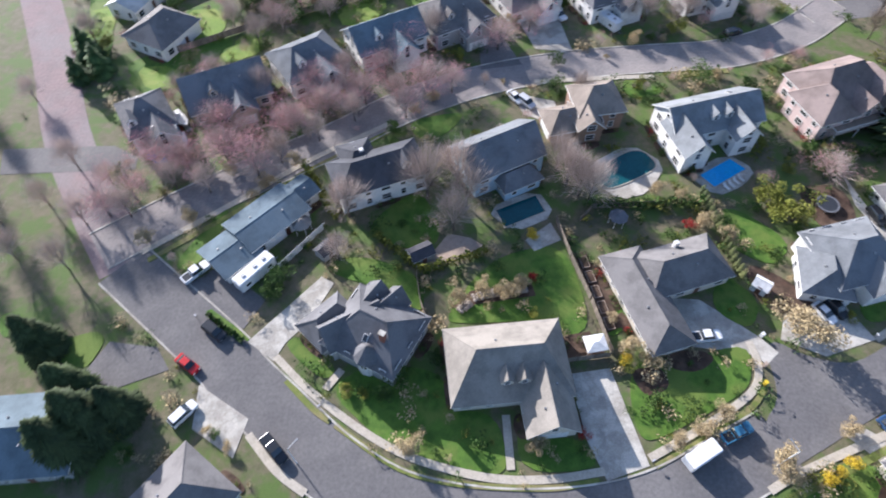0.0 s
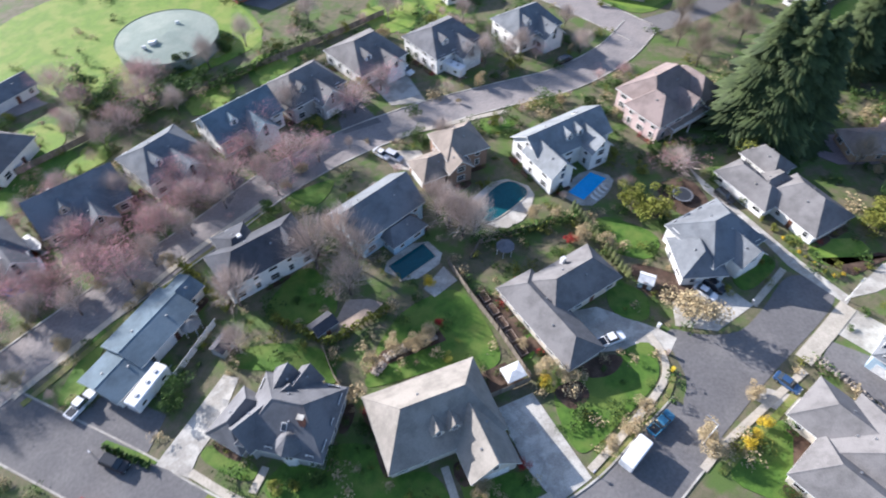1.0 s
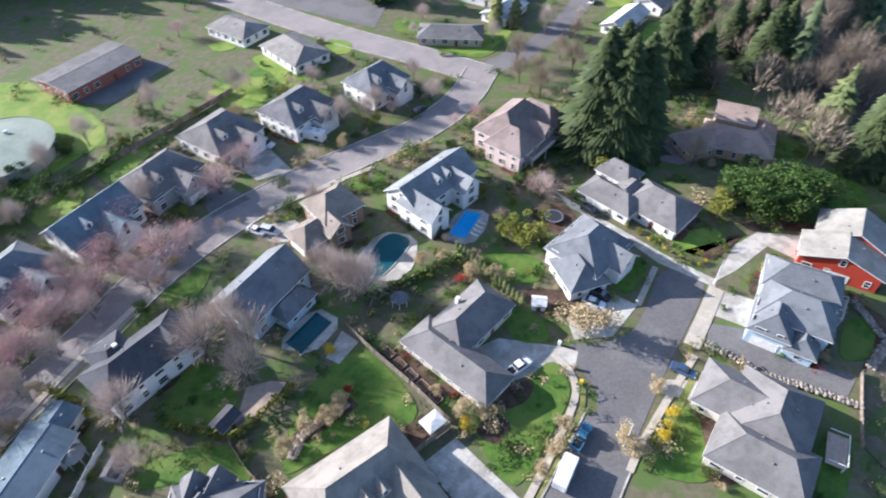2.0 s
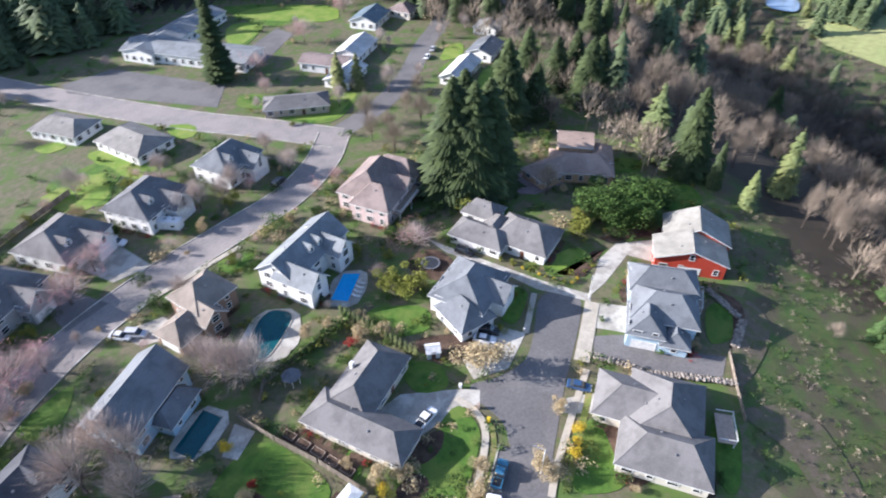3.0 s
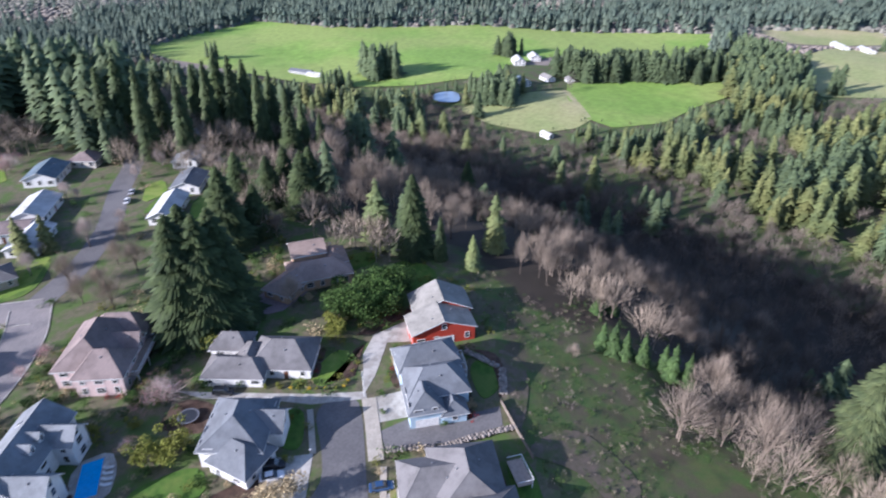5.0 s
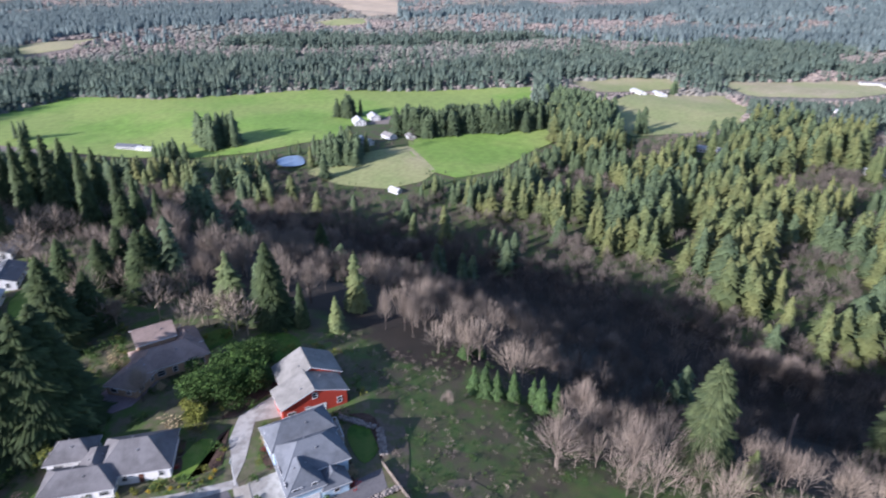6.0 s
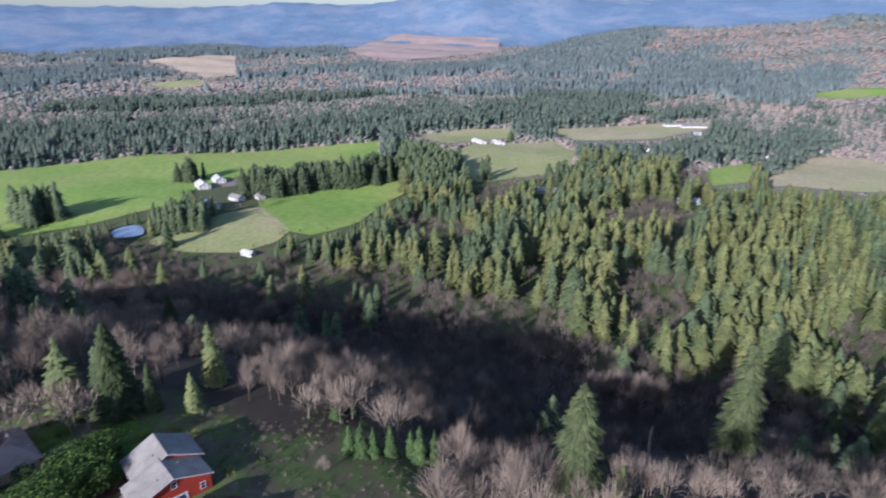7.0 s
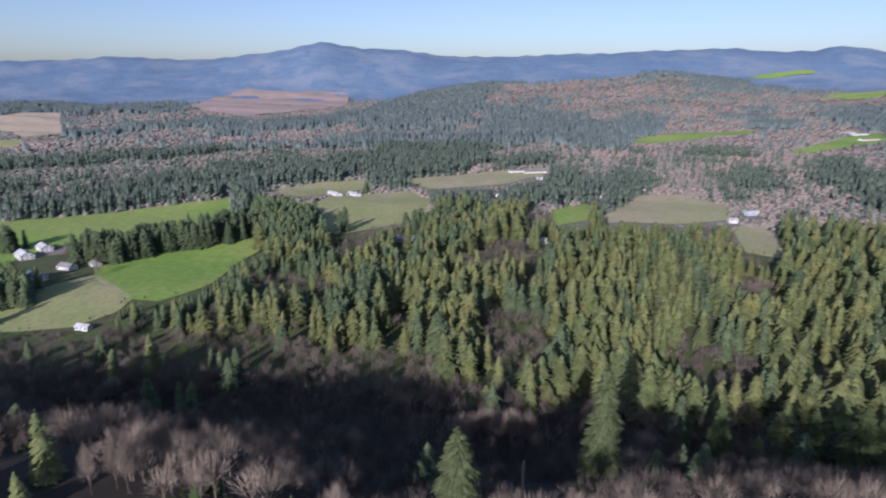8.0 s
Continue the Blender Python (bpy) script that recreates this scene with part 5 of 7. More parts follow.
def wood(name, protos, x, y, heights, rng, mat, label):
    """Many trees joined into one mesh."""
    if not len(x):
        return
    z = land(x, y)
    vs, fs, count = [], [], 0
    pick = rng.integers(0, len(protos), len(x))
    for p, (v, f, base) in enumerate(protos):
        ids = np.where(pick == p)[0]
        if not len(ids):
            continue
        k = heights[ids] / base
        a = rng.uniform(0, 6.283, len(ids))
        wide = k * rng.uniform(0.75, 1.5, len(ids))
        c, s = np.cos(a), np.sin(a)
        px = x[ids, None] + (v[None, :, 0] * c[:, None] - v[None, :, 1] * s[:, None]) * wide[:, None]
        py = y[ids, None] + (v[None, :, 0] * s[:, None] + v[None, :, 1] * c[:, None]) * wide[:, None]
        pz = z[ids, None] + v[None, :, 2] * k[:, None]
        vs.append(np.stack((px, py, pz), 2).reshape(-1, 3))
        fs.append((f[None] + (np.arange(len(ids)) * len(v))[:, None, None]).reshape(-1, 3) + count)
        count += len(ids) * len(v)
    me = fast_mesh(name, np.concatenate(vs), np.concatenate(fs))
    me.materials.append(mat)
    if mat in (M_BARE_FAR_HAZE, M_WOOD_FAR_HAZE):
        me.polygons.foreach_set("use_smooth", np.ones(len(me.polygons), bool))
    tagged(part(name, me, None), label, "woods", kind="stuff")


# ---- fields in the valley, laid on the land ----
FIELDS = []


def in_poly(x, y, pts):
    hit = np.zeros(x.shape, bool)
    n = len(pts)
    for i in range(n):
        (ax, ay), (bx, by) = pts[i], pts[(i + 1) % n]
        cross = ((ay > y) != (by > y)) & (x < (bx - ax) * (y - ay) / (by - ay + 1e-9) + ax)
        hit ^= cross
    return hit


def field(name, mat, label, *pts):
    FIELDS.append(pts)
    mid = sum((Vector(p) for p in pts), Vector((0, 0))) / len(pts)
    pts = [p + 7.0 * (p - mid).normalized() for p in map(Vector, pts)] if name == "field" else pts
    bm = bmesh.new()
    f = bm.faces.new([bm.verts.new((q[0], q[1], 0)) for i in range(len(pts)) for q in (Vector(pts[i]).lerp(Vector(pts[(i + 1) % len(pts)]), 0.08), Vector(pts[i]).lerp(Vector(pts[(i + 1) % len(pts)]), 0.92))])
    bmesh.ops.triangulate(bm, faces=[f])
    for _ in range(3):
        bmesh.ops.subdivide_edges(bm, edges=[e for e in bm.edges if e.calc_length() > 60], cuts=1, use_grid_fill=True)
        bmesh.ops.triangulate(bm, faces=bm.faces[:])
    for v in bm.verts:
        v.co.z = z_at(v.co.x, v.co.y) + 0.5 + 0.0018 * max(0.0, math.hypot(v.co.x, v.co.y) - 1300)
    bmesh.ops.recalc_face_normals(bm, faces=bm.faces)
    if sum(g.normal.z for g in bm.faces) < 0:
        bmesh.ops.reverse_faces(bm, faces=bm.faces[:])
    tagged(part(name, bm, mat), label, "field", kind="structure")
M_CLEARCUT = material("clear_cut_hillside", (0.40, 0.30, 0.26), (0.34, 0.26, 0.225), 60, patch=(0.29, 0.255, 0.205), patch_size=200)


field("field", M_FIELD, "wide bright green valley field", (629.0, 538.7), (729.6, 534.0), (834.7, 509.1), (806.6, 378.5), (884.4, 201.3), (899.2, -45.1), (896.6, -119.8), (761.2, -97.0), (737.2, 72.8), (675.5, 120.1), (627.2, 117.6), (583.4, 186.7), (568.7, 240.0), (568.4, 310.6), (589.5, 402.0), (600.7, 473.8))
field("field", M_FIELD, "bright green mown field among conifers", (614.7, 34.9), (639.8, 11.2), (653.5, -55.9), (674.3, -123.0), (640.2, -120.8), (590.9, -73.1), (529.9, -45.1), (504.7, -8.9), (520.5, 12.3), (568.5, 30.5))
field("field", M_PASTURE, "pale yellow-green pasture", (515.3, 118.3), (548.8, 97.0), (574.9, 58.7), (585.0, 40.0), (516.5, 17.5), (494.9, 26.8), (480.8, 51.4), (490.5, 88.8))
field("field", M_PASTURE, "narrow pale pasture beyond the trees", (957.0, -179.6), (984.1, -267.6), (981.2, -341.7), (925.3, -341.3), (868.9, -212.7))
field("field", M_PASTURE, "wide yellow-green pasture round white sheds", (808.6, -202.5), (866.4, -258), (865.9, -380.1), (781.7, -376.3), (704.8, -337.8), (670.6, -279.0), (659.1, -235.0), (648.6, -196.2), (723.3, -196.3))
field("field", M_DRY, "pale tan dry pasture", (963.6, -410.7), (963.9, -583.1), (952.1, -707.6), (903.0, -673.6), (839.1, -537.4), (865.2, -422.6))
field("field", M_FIELD, "small green field beside farm sheds", (639.1, -478.9), (660.5, -560.2), (582.6, -502.7), (570.7, -439.4))
field("field", M_DRY, "pale dry pasture among conifers", (551.5, -478.4), (589.3, -533.0), (673.1, -666.1), (652.4, -724.5), (563.7, -725.6), (502.6, -655.2), (519.8, -582.3), (555.1, -525.3))
field("field", M_DRY, "small pale clearing among conifers", (469.6, -619.3), (462.2, -658.6), (397.5, -607.0), (363.0, -549.1), (392.2, -538.5))
field("field", M_FIELD, "distant green field", (895.9, -1318.2), (941.6, -1575.3), (981.8, -1839.9), (848.7, -1612.7), (871.5, -1361.3))
field("field", M_FIELD, "distant green field", (1234.6, -1165.0), (1243.0, -1355.5), (1205.8, -1618.6), (1128.9, -1484.0), (1151.6, -1162.0))
field("field", M_FIELD, "distant green field on a rise", (2327.2, -2997.0), (2276.5, -3151.4), (2168.6, -3319.0), (2132.7, -3268.5), (2238.9, -3060.4))
field("field", M_FIELD, "distant green field", (1649.9, -2593.6), (1661.3, -2801.5), (1590.8, -2946.5), (1406.0, -2611.3), (1488.1, -2517.0))
field("field", M_FIELD, "distant green field", (1061.7, 923.3), (1167.9, 851.0), (1123.1, 797.1), (1005.5, 856.0))
field("field", M_PASTURE, "distant pale field", (1325.3, 897.8), (1454.8, 801.5), (1301.5, 772.0), (1238.1, 823.9))
field("field", M_TILLED, "tan tilled field beyond the woods", (2667.4, 569.0), (2686.2, 471.2), (2827.4, 356.3), (2894.8, 228.3), (2072.1, 163.6), (2007.0, 254.9), (2394.1, 391.7))
field("field", M_PASTURE, "small pale field beyond the woods", (1853.5, 381.1), (1907.9, 317.9), (1947.9, 248.3), (1795.6, 237.6), (1792.3, 339.0))
field("field", M_CLEARCUT, "reddish bare clear-cut on the far hills", (3059.1, -237.9), (3467.2, -432.8), (3687.8, -621.4), (3501.6, -872.1), (3415.7, -1135.8), (2826.4, -922.7), (2572.1, -614.2), (2499.1, -393.3))
field("lane", M_DRY, "pale farm lane between two fields", (592, 41), (560, 28), (519, 12.5), (515.5, 16.0), (557, 31), (588, 44))

MEADOW = [(76, 2), (98, 12), (118, 20), (142, 27), (140, 12), (138, 0), (133, -8), (136, -28), (121, -29), (106, -24), (86, -20), (70, -18)]
FARM = [(575, 92), (600, 100), (720, 112), (735, 70), (660, 66), (632, 48), (628, 28), (600, 30), (580, 60)]
SHEDS = [(565, -262), (560, -240), (600, -240), (612, -258)]
GAP = [(110, -90), (122, -76), (153, -97), (152, -117), (136, -113)]
CLEAR = [MEADOW, FARM, SHEDS, GAP]
# yards and the pond, open on the near side
for px, py, r in ((587, -252, 17), (510, -369, 15), (527, -443, 13), (424, -348, 11), (507, -697, 15), (490, -641, 11), (467, 44, 9), (847, -612, 12), (693, -606, 16), (698, -696, 14), (764, -477, 11), (545, 143, 19), (940, -655, 20)):
    FIELDS.append([(px + r * math.cos(a), py + r * math.sin(a)) for a in (0.4, 1.4, 2.4, 3.4, 4.4, 5.4)])
# leafless woods that reach from the slope out over the valley's near side
BARE_VALLEY = [(0, 0), (300, 420), (470, 330), (452, 237), (410, 140), (478, 86), (455, 30), (402, -42), (340, -98), (288, -137), (250, -168), (212, -212), (150, -230)]
THICKET = [(444, -212), (495, -284), (490, -345), (440, -330), (420, -255)]


def free(x, y, pad_fields=True):
    ok = np.ones(x.shape, bool)
    for pts in FIELDS + CLEAR:
        ok &= ~in_poly(x, y, pts)
    return ok


def cloud(x, y, size):
    """Smooth chance field between -1 and 1 that groups kinds of trees."""
    a, b = x / size, y / size
    return (np.sin(a * 2.1 + 1.7 * np.sin(b * 1.3)) + np.sin(b * 2.7 + 1.4 * np.sin(a * 1.9 + 2.0)) + np.sin((a + b) * 1.3 + 4)) / 3


def head(x, y):
    return np.degrees(np.arctan2(x, y))


wr = np.random.default_rng(11)


def low_edge(x, y, h):
    """Heights of trees, kept low where they stand just before a field on its uphill side."""
    out = h.copy()
    for share in (0.35, 0.6, 0.85, 1.0):
        k = 1 + share * h / (170.0 - h)
        hit = np.zeros(x.shape, bool)
        for pts in FIELDS:
            hit |= in_poly(x * k, y * k, pts)
        out = np.where(hit, np.minimum(out, h * max(0.12, share - 0.25)), out)
    return out



def cone_arrays(h, r, sides, tiers, rng):
    """A jagged far conifer: overlapping star-shaped skirts."""
    v, f = [], []
    for k in range(tiers):
        z1, z0 = h * (1 - k * 0.42), h * (0.5 if tiers > 1 and k == 0 else 0.06)
        rad = r * (0.62 if tiers > 1 and k == 0 else 1.0)
        a0, c = rng.random() * 6.28, len(v)
        v.append((0, 0, z1))
        for i in range(sides):
            a = a0 + 6.283 * i / sides
            q = rad * rng.uniform(0.6, 1.15)
            v.append((q * math.cos(a), q * math.sin(a), z0 + h * rng.uniform(-0.05, 0.1)))
        f += [(c, c + 1 + i, c + 1 + (i + 1) % sides) for i in range(sides)]
    return np.array(v), np.array(f)


MID_FIR = [(*skirt_arrays(26, 6.2, 12, 7, wr, wr.uniform(0.42, 0.72)), 26) for _ in range(8)]
FAR_FIR = [(*cone_arrays(26, 4.6, 5, 2, wr), 26) for _ in range(6)]
DIM_FIR = [(*cone_arrays(26, 6.0, 4, 1, wr), 26) for _ in range(6)]
MID_BARE = [(*fan_arrays(13, 4.4, wr, 3, 100, 0.09), 13) for _ in range(6)]
NEAR_BARE = [(*fan_arrays(13, 4.4, wr, 5, 210, 0.047), 13) for _ in range(6)]


def dome_arrays(h, r, sides, rings, rng):
    """A lumpy rounded crown of a far broadleaf tree."""
    v, f = [(0, 0, h)], []
    for k in range(1, rings + 1):
        a = 1.45 * k / rings
        t0 = rng.random() * 6.28
        for i in range(sides):
            q = rng.uniform(0.7, 1.2)
            t = t0 + 6.283 * (i + 0.5 * rng.random()) / sides
            v.append((r * math.sin(a) * q * math.cos(t), r * math.sin(a) * q * math.sin(t), h * (0.30 + 0.70 * math.cos(a)) * rng.uniform(0.85, 1.12) if k < rings else h * 0.1))
    for i in range(sides):
        j = (i + 1) % sides
        f.append((0, 1 + i, 1 + j))
        for k in range(rings - 1):
            a, b = 1 + k * sides, 1 + (k + 1) * sides
            f += [(a + i, b + i, b + j), (a + i, b + j, a + j)]
    return np.array(v), np.array(f)


FAR_BARE = [(*dome_arrays(5.5, 6.0, 5, 2, wr), 8) for _ in range(6)]
DIM_BARE = [(*dome_arrays(5, 9.0, 4, 2, wr), 8) for _ in range(6)]


def sector(x, y, a0=8, a1=168):
    h = head(x, y)
    return (h > a0) & (h < a1)


# slope below the houses: mostly bare broadleaf trees, some conifers
x, y = scatter(26000, lambda x, y: sector(x, y) & (off_edge(x, y) > 6) & (off_edge(x, y) < 215) & (np.hypot(x, y) < 520) & free(x, y), wr, (40, 520, -330, 420))
c = cloud(x, y, 60)
near = np.hypot(x, y) < 150
bare = (c > -0.62) & (off_edge(x, y) > 22)
keep = wr.random(len(x)) < np.where(y > -8, 0.36, 0.29)
# top stands get tan twigs; lower ones the twigs darkened for shade
top = off_edge(x, y) < 48
for b2, mat, lab in ((bare & keep & (top | (y > 60)), M_TWIG_TAN, "leafless pale tan woods at the top of the slope"), (bare & keep & ~top & (y <= 60), M_TWIG_SHADED, "leafless grey-brown woods on the slope, darkened for shade")):
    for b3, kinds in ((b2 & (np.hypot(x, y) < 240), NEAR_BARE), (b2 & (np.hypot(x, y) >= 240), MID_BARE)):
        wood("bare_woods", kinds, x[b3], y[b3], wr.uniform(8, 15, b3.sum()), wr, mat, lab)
k2 = ((c <= -0.62) | (wr.random(len(x)) < 0.02)) & (wr.random(len(x)) < np.where((off_edge(x, y) < 110) | in_poly(x, y, BARE_VALLEY), 0.08, 0.35)) & ~near
def earth(label, mat, *pts):
    """Bare earth laid on the slope."""
    bm = bmesh.new()
    f = bm.faces.new([bm.verts.new((x, y, 0)) for x, y in ring(pts, 4)])
    bmesh.ops.triangulate(bm, faces=[f])
    for _ in range(3):
        bmesh.ops.subdivide_edges(bm, edges=[e for e in bm.edges if e.calc_length() > 2.5], cuts=1, use_grid_fill=True)
        bmesh.ops.triangulate(bm, faces=bm.faces[:])
    for v in bm.verts:
        v.co.z = z_at(v.co.x, v.co.y) + 0.12
    bmesh.ops.recalc_face_normals(bm, faces=bm.faces)
    if sum(g.normal.z for g in bm.faces) < 0:
        bmesh.ops.reverse_faces(bm, faces=bm.faces[:])
    tagged(part("bare_earth", bm, mat), label, "ground", kind="structure")


earth("brown bare earth at the top of the slope", M_EARTH, (113.4, 17.0), (110.9, 10.8), (100.4, 8.1), (88.1, 8.7), (100.9, 14.5))
earth("brown bare earth track down the slope", M_EARTH, (84.9, 5.8), (93.6, 0.0), (93.7, -6.8), (85.1, -15.4), (76.3, -12.9), (83.4, -3.8))
KIT["wild"] = [(26, trunk_mesh(26, 0.35, wr), [("crown", fast_mesh("crown", v, f), M_FIR)]) for v, f, b in MID_FIR[:3]]


def stand(x, y, lo, hi, most):
    """The nearest conifers as trees of their own; gives back which are left for the joined wood."""
    order = np.argsort(np.hypot(x, y))
    for i in order[:most]:
        plant("wild", float(x[i]), float(y[i]), wr.uniform(lo, hi), wr.uniform(0.8, 1.4))
    return order[most:]


rest = stand(x[k2], y[k2], 12, 25, 190)
XX, YY = x[k2][rest], y[k2][rest]
wood("slope_conifers", MID_FIR, XX, YY, wr.uniform(12, 25, len(XX)), wr, M_FIR, "dark conifers on the slope")
# hilltop woods behind the far houses
x, y = scatter(3000, lambda x, y: (off_edge(x, y) < 8) & free(x, y) & (((y > np.interp(x, (-140, 75, 118, 141, 163, 194, 235), (262, 257, 276, 266, 225, 217, 207))) & (x > -140)) | ((x > 168 + 0.2 * (y - 120)) & (y > 60)) | ((x > 140) & (y > 55) & (y < 115))), wr, (-140, 260, 50, 470))
c = cloud(x, y, 50) - np.where(y > 185, 0.5, 0.0)
rest = stand(x[c < -0.2], y[c < -0.2], 14, 27, 90)
XX, YY = x[c < -0.2][rest], y[c < -0.2][rest]
wood("hilltop_conifers", MID_FIR, XX, YY, wr.uniform(18, 31, len(XX)) + 6 * (YY > 190), wr, M_FIR, "dark conifers on the hilltop")
wood("hilltop_bare_woods", MID_BARE, x[c >= -0.2], y[c >= -0.2], wr.uniform(9, 15, (c >= -0.2).sum()), wr, M_TWIG_TAN, "leafless trees on the hilltop")
# valley floor, near
x, y = scatter(17000, lambda x, y: sector(x, y) & (off_edge(x, y) >= 185) & (np.hypot(x, y) < 760) & free(x, y), wr, (60, 760, -720, 720))
c = cloud(x, y, 48)
c = np.where(in_poly(x, y, THICKET), 1.0, c)
under = in_poly(x, y, BARE_VALLEY)
f1 = (c < 0.42) & (wr.random(len(x)) < np.where(under, 0.04, 0.5))
dark = cloud(x, y, 34) + 0.28 * wr.normal(size=len(x)) > np.clip((head(x, y) - 104) / 40, 0, 0.5)
for pick, mat, name, lab in ((f1 & dark, M_FIR, "valley_conifers", "dark green conifer woods in the valley"), (f1 & ~dark, M_CEDAR, "valley_cedars", "yellow-green conifer woods in the valley")):
    tall = wr.uniform(16, 28, pick.sum()) + 6 * wr.random(pick.sum()) ** 3 + 3 * (head(x, y)[pick] > 108)
    wood(name, MID_FIR, x[pick], y[pick], low_edge(x[pick], y[pick], tall), wr, mat, lab)
# leafless valley trees also wear the twig colour darkened for shade
b1 = ((c >= 0.42) & ~f1 & ~under) | (~f1 & (wr.random(len(x)) < np.where(under, 1.0, 0.12)))
wood("valley_bare_woods", MID_BARE, x[b1], y[b1], low_edge(x[b1], y[b1], wr.uniform(9, 14, b1.sum())), wr, M_TWIG_SHADED, "leafless brown woods in the valley")


def belts(x, y, size):
    """Like cloud, drawn out across the valley."""
    return cloud(0.75 * x + 0.45 * y, -0.30 * x + 0.32 * y, size) + 0.6 * cloud(x, y, size * 0.35)


# further off
x, y = scatter(120000, lambda x, y: sector(x, y, 30) & (np.hypot(x, y) >= 760) & (np.hypot(x, y) < 1500) & free(x, y), wr, (100, 1500, -1450, 1300))
c = belts(x, y, 150)
near = np.clip((1080 - np.hypot(x, y)) / 160, 0, 1) * (head(x, y) < 100)
f1 = (wr.random(len(x)) < np.maximum(np.clip(0.32 - 3.5 * c, 0.05, 0.92), 0.8 * near)) & (wr.random(len(x)) < 0.65)
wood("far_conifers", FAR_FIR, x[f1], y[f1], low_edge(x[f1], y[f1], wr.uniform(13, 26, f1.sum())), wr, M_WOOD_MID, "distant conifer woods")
b1 = ~f1 & (wr.random(len(x)) < 0.8)
wood("far_bare_woods", FAR_BARE, x[b1], y[b1], low_edge(x[b1], y[b1], wr.uniform(4.5, 8.5, b1.sum())), wr, M_BARE_FAR_HAZE, "distant leafless brown woods")
x, y = scatter(150000, lambda x, y: sector(x, y, 35) & (np.hypot(x, y) >= 1500) & (np.hypot(x, y) < 3300) & free(x, y), wr, (100, 3300, -3000, 2700))
c = belts(x, y, 300)
f1 = wr.random(len(x)) < np.clip(0.26 - 3.5 * c, 0.05, 0.92)
wood("distant_conifers", DIM_FIR, x[f1], y[f1], low_edge(x[f1], y[f1], wr.uniform(14, 28, f1.sum())), wr, M_WOOD_FAR_HAZE, "far woods of dark conifers")
wood("distant_bare_woods", DIM_BARE, x[~f1], y[~f1], wr.uniform(4, 8, (~f1).sum()), wr, M_BARE_FAR_HAZE, "far leafless brown woods")

# brambles and low brush on the open slope
x, y = scatter(5200, lambda x, y: (off_edge(x, y) > 1) & (np.hypot(x, y) < 150) & (wr.random(x.shape) < 0.45 + 0.6 * cloud(x, y, 11)), wr, (60, 150, -75, 45))
BRUSH = [(*leaf_arrays(2.0, 2.0, wr, 34, 0.26, 0.05), 2) for _ in range(5)]
k3 = wr.random(len(x)) < 0.55
wood("brambles", BRUSH, x[k3], y[k3], wr.uniform(0.25, 1.0, k3.sum()), wr, M_LEAF, "dark green brambles on the open slope")
wood("dry_brush", BRUSH, x[~k3], y[~k3], wr.uniform(0.3, 0.9, (~k3).sum()), wr, M_TWIG_TAN, "dry brown brush on the open slope")

# ---- pools ----
M_WATER = material("pool_water_teal", (0.012, 0.085, 0.10), (0.01, 0.07, 0.085), 3, rough=0.12, spec=0.25)
M_WATER_BLUE = material("pool_water_blue", (0.03, 0.36, 0.78), (0.04, 0.40, 0.80), 3, rough=0.12, spec=0.3)
M_POND = material("pond_water", (0.28, 0.36, 0.46), (0.24, 0.32, 0.42), 8, rough=0.08, spec=0.6)


def pool(label, water, deck, pts, rounded=False):
    out = cut_corners(pts, 2) if rounded else [Vector(p) for p in pts]
    slab("pool_deck", cut_corners(deck, 1), 0.115, M_CONCRETE, "pale concrete paving round a pool", "paving")
    x0, y0 = sum(p.x for p in out) / len(out), sum(p.y for p in out) / len(out)
    e = thing("swimming_pool", x0, y0, 0, 0, label, "pool")
    c = Vector((x0, y0))
    n = len(out)
    v, f = [], []
    for p in out:
        q = p + (p - c).normalized() * 0.28
        v += [(p.x - x0, p.y - y0, 0.02), (p.x - x0, p.y - y0, 0.24), (q.x - x0, q.y - y0, 0.24), (q.x - x0, q.y - y0, 0.02)]
    for i in range(n):
        a, b = 4 * i, 4 * ((i + 1) % n)
        f += [(a, a + 1, b + 1, b), (a + 1, a + 2, b + 2, b + 1), (a + 2, a + 3, b + 3, b + 2)]
    part("coping", mesh_of("coping", v, f), M_PALE, e)
    part("water", mesh_of("water", [(p.x - x0, p.y - y0, 0.16) for p in out], [tuple(range(n))]), water, e)
    return e


pool("rectangular pool with dark teal water", M_WATER, [(8.1, 73.9), (18.7, 79.0), (21.9, 72.3), (13.3, 68.2)], [(10.3, 73.5), (18.3, 77.3), (19.8, 73.3), (11.9, 69.5)])
pool("rounded pool with teal water and stone edge", M_WATER, [(29.9, 85.4), (39.2, 91.4), (45.9, 85.6), (41.0, 78.0), (34.8, 76.1), (30.3, 80.9)], [(32.2, 84.6), (38.5, 89.2), (41.8, 89.2), (43.9, 85.6), (42.6, 83.6), (34.0, 79.0), (31.4, 79.6)], True)
pool("bright blue swimming pool behind the white house", M_WATER_BLUE, [(49.5, 82.9), (58.8, 88.6), (63.8, 84.1), (60.3, 79.9), (54.0, 76.9)], [(51.9, 82.5), (59.2, 87.0), (61.8, 84.2), (54.2, 79.4)])

# ---- vehicles ----
M_PAINT = {k: material("paint_" + k, c, c, 1, rough=0.25, spec=0.6) for k, c in dict(white=(0.72, 0.72, 0.72), black=(0.02, 0.022, 0.026), red=(0.42, 0.02, 0.02), blue=(0.035, 0.075, 0.16), silver=(0.5, 0.5, 0.52),
                                                                                      teal=(0.05, 0.16, 0.26), bright=(0.05, 0.2, 0.6)).items()}
M_TYRE = material("tyre_rubber", (0.02, 0.02, 0.02), None, 0.3, rough=0.9)
M_RIM = material("wheel_rim", (0.45, 0.45, 0.46), None, 0.3, rough=0.3, metal=0.8)
